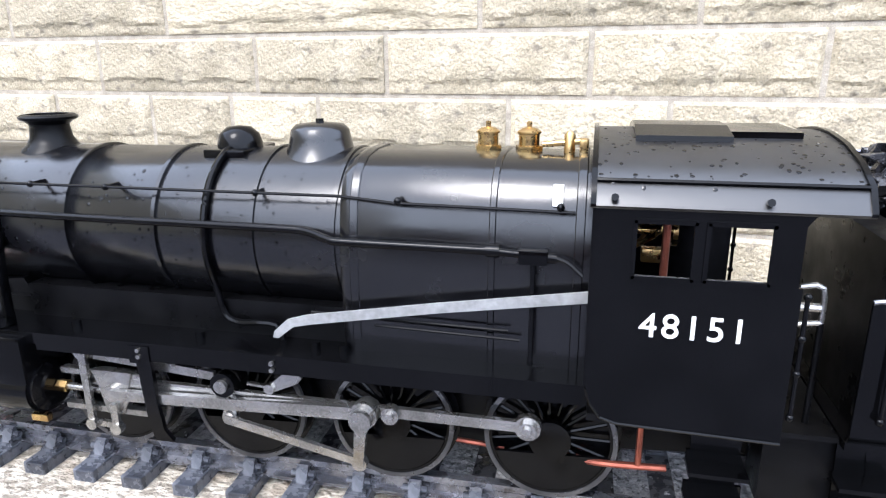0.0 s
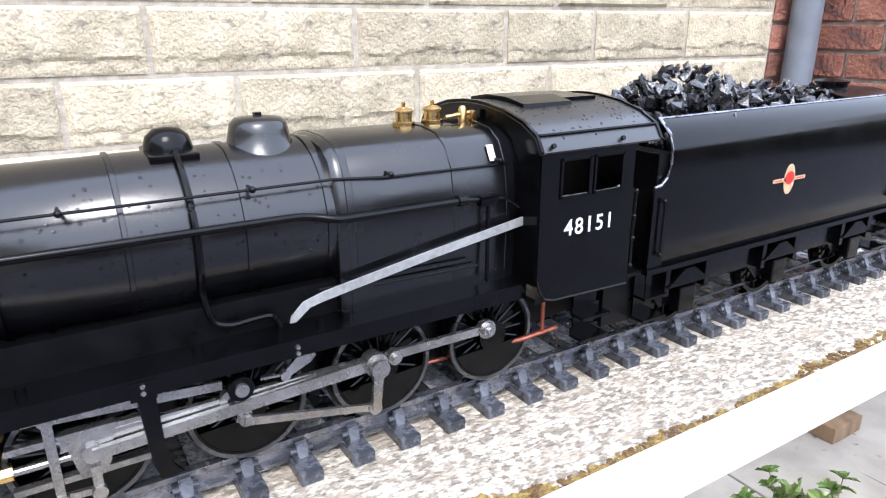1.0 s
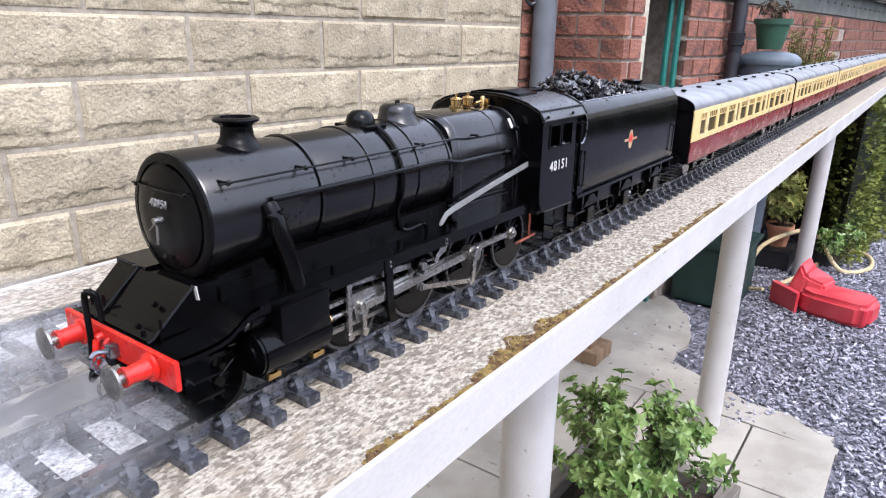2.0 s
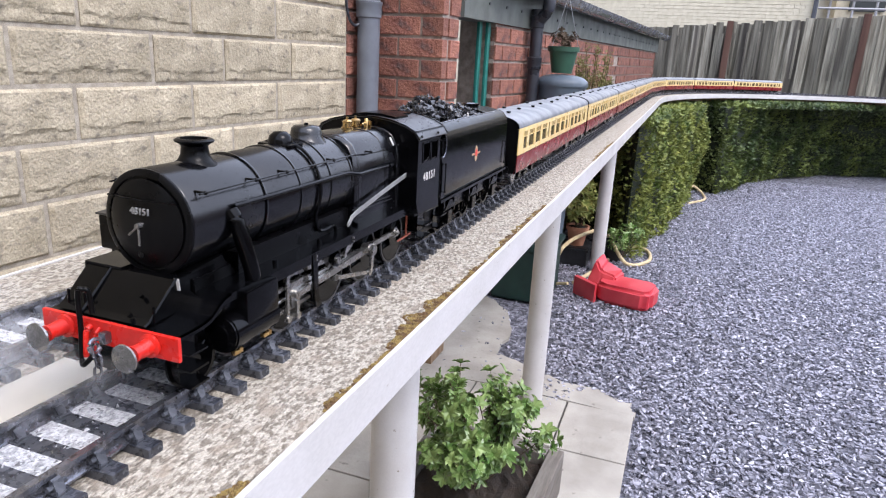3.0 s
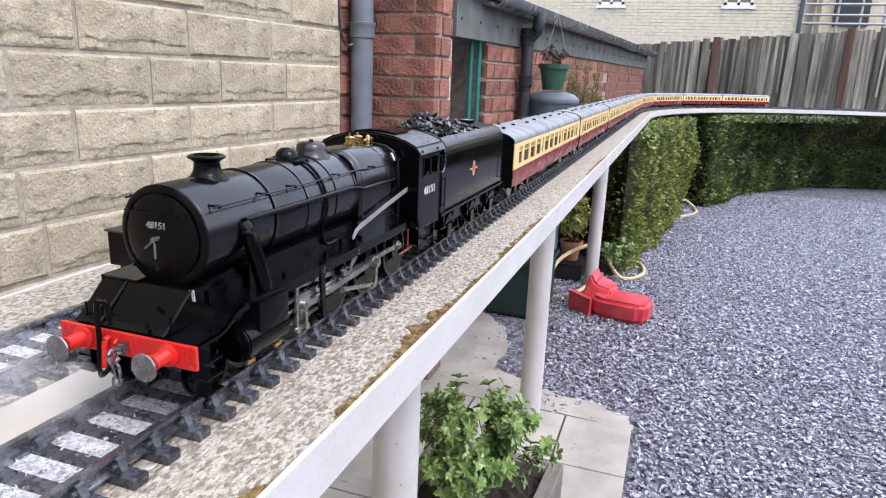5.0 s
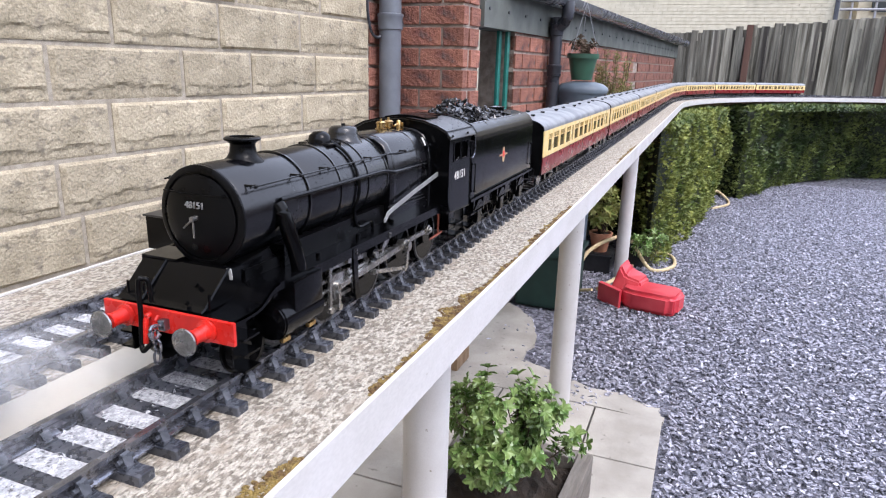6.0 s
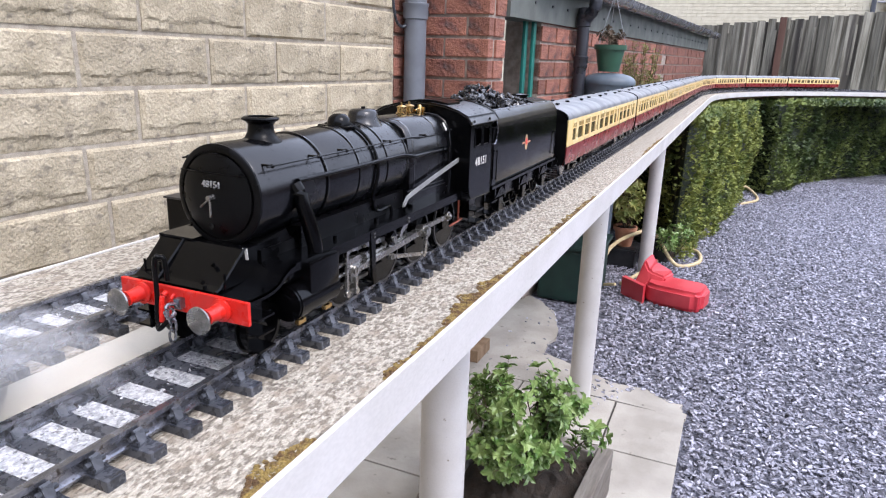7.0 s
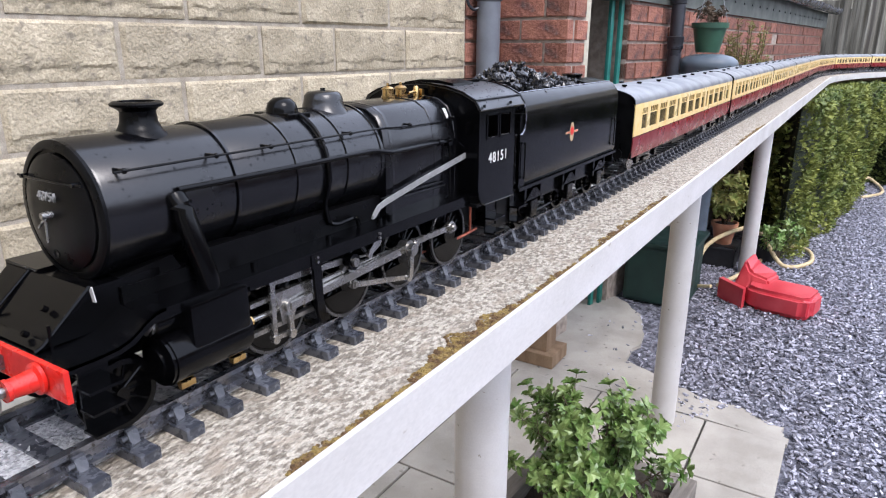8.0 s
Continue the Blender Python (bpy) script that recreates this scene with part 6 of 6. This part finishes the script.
def fence():
    f = thing("fence", "tall weathered grey-brown board-on-board fence with brown posts", "fence")
    rnd = random.Random(12)
    x = 10.6

    def top_at(y):
        return 1.945 - 0.088 * y if y > -4 else 2.30

    y = 3.4
    while y > -7.5:
        w = rnd.uniform(0.098, 0.122)
        lean = rnd.uniform(-0.006, 0.006)
        for depth, a, b, drop in ((0.0, y, y - w, 0.0), (0.024, y - w + 0.03, y - w - 0.085, 0.012)):
            top = top_at(y) + rnd.uniform(-0.022, 0.022) - drop
            bm = bmesh.new()
            box(bm, x + depth - 0.020, x + depth, b, a, 0.0, top, 0.003)
            for v in bm.verts:
                v.co.y += lean * v.co.z
            part("board", bm, FENCE, f)
        # the short cover strip nailed over the joint
        if rnd.random() < 0.75:
            part("strip", box(bmesh.new(), x - 0.034, x - 0.0205, y - w - 0.012, y - w + 0.016, 1.22, top_at(y) - 0.14, 0.002), FENCE, f)
        y -= w + 0.052
    for y in (1.46, -0.29, -2.04, -3.79, -5.54):
        part("fence_post", box(bmesh.new(), x - 0.10, x - 0.0355, y - 0.045, y + 0.045, 0, top_at(y) + 0.02, 0.006), FENCE_RED, f)
    for z in (0.5, 1.35):
        part("fence_rail", box(bmesh.new(), x + 0.025, x + 0.07, -7.5, 3.4, z, z + 0.08), FENCE, f)
    return f


def far_house():
    h = thing("far_house", "cream brick house beyond the fence", "house")
    x = 17.0
    bm = bmesh.new()
    box(bm, x + 0.02, x + 6, -2.26, 9.0, 0, 6.0)
    part("wall", bm, PALE_BRICK, h)
    bm = bmesh.new()
    rnd = random.Random(2)
    for c in range(18, 58):
        yy = -2.25 + (0.112 if c % 2 else 0)
        while yy < 6.0:
            box(bm, x + rnd.uniform(-0.002, 0.002), x + 0.03, yy, yy + 0.215, c * 0.075, c * 0.075 + 0.066)
            yy += 0.225
    tagged(part("far_brickwork", bm, PALE_BRICK, h), kind="stuff")
    for y0, y1 in ((1.70, 2.30), (-1.2, -0.58)):
        bm = bmesh.new()
        box(bm, x - 0.05, x + 0.05, y0 - 0.06, y1 + 0.06, 3.02, 3.10)
        win = part("window", bm, WHITE, h, "white framed upstairs window")
        bm = bmesh.new()
        for (a, b, c, d) in ((y0, y0 + 0.06, 3.10, 4.2), (y1 - 0.06, y1, 3.10, 4.2), ((y0 + y1) / 2 - 0.03, (y0 + y1) / 2 + 0.03, 3.10, 4.2), (y0, y1, 3.10, 3.16), (y0, y1, 4.14, 4.2)):
            box(bm, x - 0.03, x - 0.004, a, b, c, d)
        part("window_frame", bm, WHITE, win)
        bm = bmesh.new()
        box(bm, x - 0.012, x - 0.004, y0, y1, 3.10, 4.2)
        part("pane", bm, COACH_GLASS, win)
    bm = bmesh.new()
    tube(bm, [(x - 0.06, -2.22, 0), (x - 0.06, -2.22, 6)], 0.05, 12)
    part("downpipe", bm, PVC_BLACK, h)
    return h


def neighbour_house():
    h = thing("neighbour_house", "pale house with scaffold poles beyond the fence", "house")
    bm = bmesh.new()
    box(bm, 20.0, 26, -9.5, -3.1, 0, 6)
    part("wall", bm, PALE_BRICK, h)
    bm = bmesh.new()
    box(bm, 19.9, 20.0, -4.2, -3.4, 2.9, 4.4)
    part("window", bm, DARK, h, "dark upstairs window")
    return h


def scaffold():
    s = thing("scaffold", "grey steel scaffold poles against a house", "scaffold")
    for k in range(6):
        y = -2.75 - 0.5 * k
        bm = bmesh.new()
        tube(bm, [(18.6, y, 0), (18.6, y, 5.5)], 0.03, 8)
        part("pole", bm, CHAIN, s, "", True)
    for z in (2.85, 3.05, 3.3):
        bm = bmesh.new()
        tube(bm, [(18.55, -2.5, z), (18.55, -5.6, z)], 0.03, 8)
        part("ledger", bm, CHAIN, s, "", True)
    return s


def moss_pad(name, s0, s1, width, seed, dense):
    rnd = random.Random(seed)
    bm = bmesh.new()
    for k in range(dense):
        s = rnd.uniform(s0, s1)
        edge = min(1.0, 4 * (s - s0) / (s1 - s0), 4 * (s1 - s) / (s1 - s0))
        off = -0.1260 + rnd.random() ** 1.6 * width * (0.4 + 0.6 * edge) * (0.6 + 0.6 * noise.noise((s * 40, seed, 0)))
        r = rnd.uniform(0.0008, 0.0021)
        x, y, a = along(s, max(off, -0.1260))
        sub = bmesh.new()
        bmesh.ops.create_icosphere(sub, subdivisions=1, radius=r)
        for v in sub.verts:
            v.co *= rnd.uniform(0.7, 1.25)
        join(bm, sub, pose(x, y, BOARD_Z + r * 0.1) @ Matrix.Diagonal((1.2, 1.2, 0.7, 1)))
    return solid(name, bm, MOSS, "brown-green moss growing along the board edge", "moss", kind="stuff")


def slate_chips():
    """Loose slate pieces over the nearer gravel."""
    rnd = random.Random(17)
    n = 0
    verts, faces = [], []
    while n < 150000:
        x, y = 0.9 + 7.6 * rnd.random() ** 1.15, rnd.uniform(-3.6, 1.0)
        if y > 0.62 - 0.09 * (x - 2.6) and x > 3.9:
            continue
        if x < 1.9 + 0.1 * math.sin(y * 9) + 0.07 * math.sin(y * 23) and y > 0.13:
            continue
        if 1.85 < x < 2.9 and y > 0.62 and rnd.random() > 0.10:
            continue
        n += 1
        r = rnd.uniform(0.0055, 0.0125) * (1.0 if rnd.random() < 0.93 else 1.5)
        m = pose(x, y, rnd.uniform(-0.011, 0.006), rnd.gauss(0, 20), rnd.gauss(0, 20), rnd.uniform(0, 360))
        w, t = r * rnd.uniform(0.32, 0.66), rnd.uniform(0.0010, 0.0028)
        loop = [(r, rnd.uniform(-0.3, 0.5) * w), (rnd.uniform(-0.3, 0.4) * r, w), (-r, rnd.uniform(-0.5, 0.4) * w), (rnd.uniform(-0.4, 0.5) * r, -w)]
        at = len(verts)
        verts += [m @ Vector((a, b, t)) for a, b in loop] + [m @ Vector((a * 1.06, b * 1.06, -t)) for a, b in loop]
        faces.append((at, at + 1, at + 2, at + 3))
        faces += [(at + 4 + i, at + 4 + (i + 1) % 4, at + (i + 1) % 4, at + i) for i in range(4)]
    me = bpy.data.meshes.new("slate_chippings")
    me.from_pydata(verts, [], faces)
    me.materials.append(SLATE_ISLAND)
    return tagged(new("slate_chippings", me), "loose blue-grey slate chippings on the garden ground", "gravel", kind="stuff")


SLATE_ISLAND = material("slate_pieces", (0.25, 0.25, 0.295), 0.45, second=(0.37, 0.365, 0.42), scale=25, fine=0.25, fine_scale=150)
nn, ll = SLATE_ISLAND.node_tree.nodes, SLATE_ISLAND.node_tree.links
geo, ramp, mul = nn.new("ShaderNodeNewGeometry"), nn.new("ShaderNodeMapRange"), nn.new("ShaderNodeMixRGB")
ll.new(geo.outputs["Random Per Island"], ramp.inputs["Value"])
ramp.inputs["To Min"].default_value, ramp.inputs["To Max"].default_value = 0.3, 1.75
mul.blend_type, mul.inputs[0].default_value = "MULTIPLY", 1.0
old = nn["Principled BSDF"].inputs["Base Color"].links[0].from_socket
ll.new(old, mul.inputs[1])
comb = nn.new("ShaderNodeCombineXYZ")
for k in range(3):
    ll.new(ramp.outputs[0], comb.inputs[k])
ll.new(comb.outputs[0], mul.inputs[2])
ll.new(mul.outputs[0], nn["Principled BSDF"].inputs["Base Color"])


# ---- place everything ----
viaduct()
locomotive()
tender()
coal_heap()
wagon()
first = coach()
COACH_START, COACH_PITCH = 0.640, 0.890
for k in range(9):
    s = COACH_START + COACH_PITCH * (k + 0.5) - 0.014
    ends = [along(s - 0.31), along(s + 0.31)]
    x, y = (ends[0][0] + ends[1][0]) / 2, (ends[0][1] + ends[1][1]) / 2
    m = pose(x, y, RAIL_Z, 0, 0, math.degrees(math.atan2(ends[1][1] - ends[0][1], ends[1][0] - ends[0][0])))
    if k == 0:
        first.matrix_basis = m
    else:
        copy_thing(first, m)
ballast()
downpipe("downpipe", "grey plastic downpipe in the corner of the stone wall", 1.475, -0.06, 0.046, 0.0, 2.6, PVC, (1.46,))
downpipe("black_downpipe", "black plastic downpipe from the outbuilding gutter", 2.74, GAR_V - 0.055, 0.034, 0.0, 1.62, PVC_BLACK, (1.28, 1.50), True)
cable = wall_thing("cable", "black cable running down the corner of the stone wall", "cable")
part("cable_run", tube(bmesh.new(), bend([(1.365, -0.012, 2.3), (1.368, -0.012, 1.72), (1.372, -0.014, 1.52), (1.385, -0.020, 1.43), (1.41, -0.03, 1.40), (1.43, -0.04, 1.405)], 5), 0.006, 8), PVC_BLACK, cable, "", True)
fence()
far_house()
neighbour_house()
scaffold()
planter()
shrub("shrub", "bushy green-leaved shrub growing in the timber planter", (1.02, 0.56, 0.0), 0.215, 0.325, 3000, 0.029, LEAF, 31, 0.11, 28)
ride_on()
# bulge at (4.75, 1.0) is added as shadow behind the pot; sides 6, 7 thinned
hedge("hedge", "clipped bright green conifer hedge beside the slate", [(3.98, 0.33), (5.2, 0.16), (6.7, -0.06), (7.0, 0.62), (5.4, 0.95), (4.75, 1.0), (4.6, 0.56), (4.02, 0.49)], 0.96, 3, 44000, 0.026, (6, 7), HEDGE_BRIGHT)
hedge("hedge", "clipped dark green hedge in front of the fence", [(7.03, -0.29), (8.39, -0.86), (9.5, -1.75), (10.0, -2.9), (10.05, -6.5), (10.5, -6.5), (10.45, -1.4), (9.0, 0.1), (7.6, 0.5)], 0.955, 4, 62000, 0.036)
crate = thing("crate", "dark plastic crate under the terracotta pot", "crate", (3.78, 0.695, -0.012))
part("crate_body", box(bmesh.new(), -0.10, 0.10, -0.09, 0.09, 0.0, 0.135, 0.008), PLASTIC_BLACK, crate)
part("crate_rim", box(bmesh.new(), -0.108, 0.108, -0.098, 0.098, 0.115, 0.130, 0.004), PLASTIC_BLACK, crate)
pot("plant_pot", "terracotta pot with a ribbed rim", (3.78, 0.695, 0.123), 0.072, 0.13, TERRACOTTA)
shrub("potted_shrub", "yellow variegated shrub in the terracotta pot", (3.78, 0.695, 0.235), 0.095, 0.27, 620, 0.042, YELLOW_LEAF, 5, 0.0, 14)
pot("black_pot", "black plastic pot on the gravel", (3.98, 0.47, 0.0), 0.10, 0.17, PLASTIC_BLACK, rim=False)
shrub("low_shrub", "low green plant in the black pot", (3.88, 0.40, 0.05), 0.13, 0.20, 420, 0.034, LEAF, 6, 0.0, 12)
hb = WALL_M @ Vector((2.86, -0.52, 1.236))
basket = pot("hanging_basket", "dark green hanging planter on wires below the gutter", tuple(hb), 0.085, 0.145, GREEN_PLASTIC)
for a in (20, 140, 260):
    bm = bmesh.new()
    tube(bm, [(0.088 * math.cos(radians(a)), 0.088 * math.sin(radians(a)), 0.14), (0.0, 0.0, 0.42)], 0.0015, 6)
    part("wire", bm, CHAIN, basket)
shrub("basket_plant", "dry brown stems in the hanging planter", tuple(hb + Vector((0, 0, 0.13))), 0.05, 0.07, 40, 0.025, TWIG, 8, 0.0, 10)
butt = thing("water_butt", "blue-grey plastic water butt with a domed lid", "water butt", tuple(WALL_M @ Vector((2.86, -0.53, 0.0))))
part("barrel", lathe(bmesh.new(), (0, 0, 0), (0, 0, 1), [(0.09, 0), (0.10, 0.7), (0.135, 1.05), (0.142, 1.165)], 32), BLUE_GREY, butt, "", True)
part("lid", lathe(bmesh.new(), (0, 0, 1.165), (0, 0, 1), [(0.148, 0), (0.149, 0.018), (0.142, 0.032), (0.118, 0.05), (0.07, 0.062), (0.002, 0.065)], 32), BLUE_GREY, butt, "", True)
feathery_shrub("wall_shrub", "thin feathery green shrub against the brick wall", tuple(WALL_M @ Vector((3.72, -0.53, 0.0))), 0.13, 1.50, FEATHERY, 15)
bin_ = thing("green_tub", "dark green plastic tub under the board", "tub", (3.03, 0.86, 0.0))
part("tub_body", box(bmesh.new(), -0.18, 0.18, -0.16, 0.16, 0.0, 0.30, 0.02), DARK_GREEN, bin_)
part("rim", box(bmesh.new(), -0.195, 0.195, -0.175, 0.175, 0.30, 0.325, 0.006), DARK_GREEN, bin_)
bm = bmesh.new()
tube(bm, bend([(3.45, 0.78, 0.02), (3.55, 0.74, 0.16), (3.75, 0.62, 0.22), (3.9, 0.52, 0.20), (3.85, 0.36, 0.02), (4.02, 0.22, 0.012), (4.3, 0.26, 0.012), (4.25, 0.44, 0.012), (3.75, 0.5, 0.012), (3.3, 0.62, 0.012)], 8), 0.0125, 10)
solid("garden_hose", bm, HOSE, "coiled cream garden hose lying on the slate", "hose")
bm = bmesh.new()
tube(bm, bend([(6.3, -0.02, 0.012), (6.6, -0.17, 0.012), (6.9, -0.16, 0.02), (6.85, -0.05, 0.1), (6.5, 0.0, 0.08)], 8), 0.0125, 10)
solid("garden_hose", bm, HOSE, "end of a cream hose beside the hedge", "hose")
post_b = thing("timber_leg", "short sawn timber legs on a block under the board", "timber leg", (1.98, 1.10, 0.0))
part("upright", box(bmesh.new(), -0.05, 0.05, -0.05, 0.05, 0.06, 0.99, 0.004), TIMBER, post_b)
part("foot", box(bmesh.new(), -0.08, 0.08, -0.09, 0.09, 0.004, 0.06, 0.004), TIMBER, post_b)
moss_pad("moss_strip", -0.062, 0.100, 0.024, 1, 1050)
moss_pad("moss_strip", 0.10, 0.24, 0.010, 2, 260)
moss_pad("moss_strip", 0.25, 0.62, 0.014, 7, 700)
moss_pad("moss_strip", -0.142, -0.062, 0.007, 8, 160)
moss_pad("moss_strip", 1.25, 1.75, 0.016, 9, 500)
moss_pad("moss_tuft", -0.180, -0.142, 0.012, 3, 130)
moss_pad("moss_tuft", -0.350, -0.272, 0.019, 4, 380)
slate_chips()

# ---- pieces of the walls, and the tracks ----
railway("railway_track", "model railway track the train stands on, dark rails on black sleepers", 0.0, 200)
railway("railway_track", "empty second model railway track nearer the wall", 0.165, 60)
stone_wall()
outbuilding()


# ---- unseen plain walls added behind the camera to block sky and darken reflections ----
bm = bmesh.new()
box(bm, -8.0, 14.0, -9.3, -9.0, -0.1, 2.6)
solid("wall_south", bm, FENCE_RED, "plain dark wall, unseen, added to darken reflections", "wall", kind="structure")
bm = bmesh.new()
box(bm, -6.3, -6.0, -9.0, 2.4, -0.1, 4.6)
solid("wall_west", bm, PALE_BRICK, "plain pale wall, unseen, added to block the low sky", "wall", kind="structure")


# ---- steam ----
def steam_puff(seed):
    """A thin domed veil, one metre across before it is scaled."""
    rnd = random.Random(seed)
    bm = bmesh.new()
    centre = bm.verts.new((0, 0, 0.25))
    rings = []
    for k in range(1, 7):
        r = k / 6
        rings.append([bm.verts.new((r * math.cos(a), r * math.sin(a), 0.25 * (1 - r * r) + 0.05 * rnd.uniform(-1, 1) * (1 - r))) for a in [2 * math.pi * i / 24 for i in range(24)]])
    for i in range(24):
        bm.faces.new((centre, rings[0][i], rings[0][(i + 1) % 24]))
    skin(bm, rings, caps=False)
    ob = new("steam_puff", finish("steam_puff", bm, STEAM, True))
    return tagged(ob, "thin white puff of steam drifting low over the tracks", "steam", "puffs of steam")


PUFFS = [(-0.31, 0.53, 1.078, 0.14, 0.08, 10, 0.02), (-0.38, 0.60, 1.082, 0.19, 0.10, 25, -0.02), (-0.27, 0.57, 1.080, 0.12, 0.07, -15, -0.03), (-0.44, 0.56, 1.085, 0.16, 0.09, 30, 0.02),
         (-0.30, 0.63, 1.090, 0.17, 0.08, 5, -0.04), (-0.24, 0.49, 1.074, 0.08, 0.06, 60, 0.02), (-0.42, 0.65, 1.096, 0.20, 0.09, -20, -0.03), (-0.34, 0.49, 1.088, 0.11, 0.07, 15, 0.04),
         (-0.36, 0.44, 1.084, 0.15, 0.09, 20, 0.05), (-0.45, 0.45, 1.080, 0.17, 0.10, -10, 0.06), (-0.30, 0.41, 1.078, 0.11, 0.07, 35, 0.05)]
DRIFT_OFF = 8  # puffs from this one on thin away along the board halfway through
puffs = []
for k, (x, y, z, a, b, turn, drift) in enumerate(PUFFS):
    ob = steam_puff(40 + k)
    ob.scale = (a, b, 0.10)
    puffs.append((ob, x, y, z, turn, drift))


def motions():
    """The steam drifts slowly round the front of the engine."""
    for k, (ob, x, y, z, turn, drift) in enumerate(puffs):
        rows = []
        for t in (0.0, 1.0, 2.0, 3.0, 4.0, 5.0, 6.0, 7.0, 8.0):
            away = min(1.0, max(0.0, (t - 2.6) / 2.6)) if k >= DRIFT_OFF else 0.0
            rows.append((t, pose(x + 0.030 - 0.009 * t * (1 + 0.3 * (k % 3)) + 0.012 * math.sin(t + k) - 0.75 * away, y + drift * t / 8 + 0.16 * away, z + 0.006 * math.sin(0.8 * t + 2 * k) + 0.10 * away, 0, 0, turn + 5 * t)))
        walk(ob, rows)


motions()
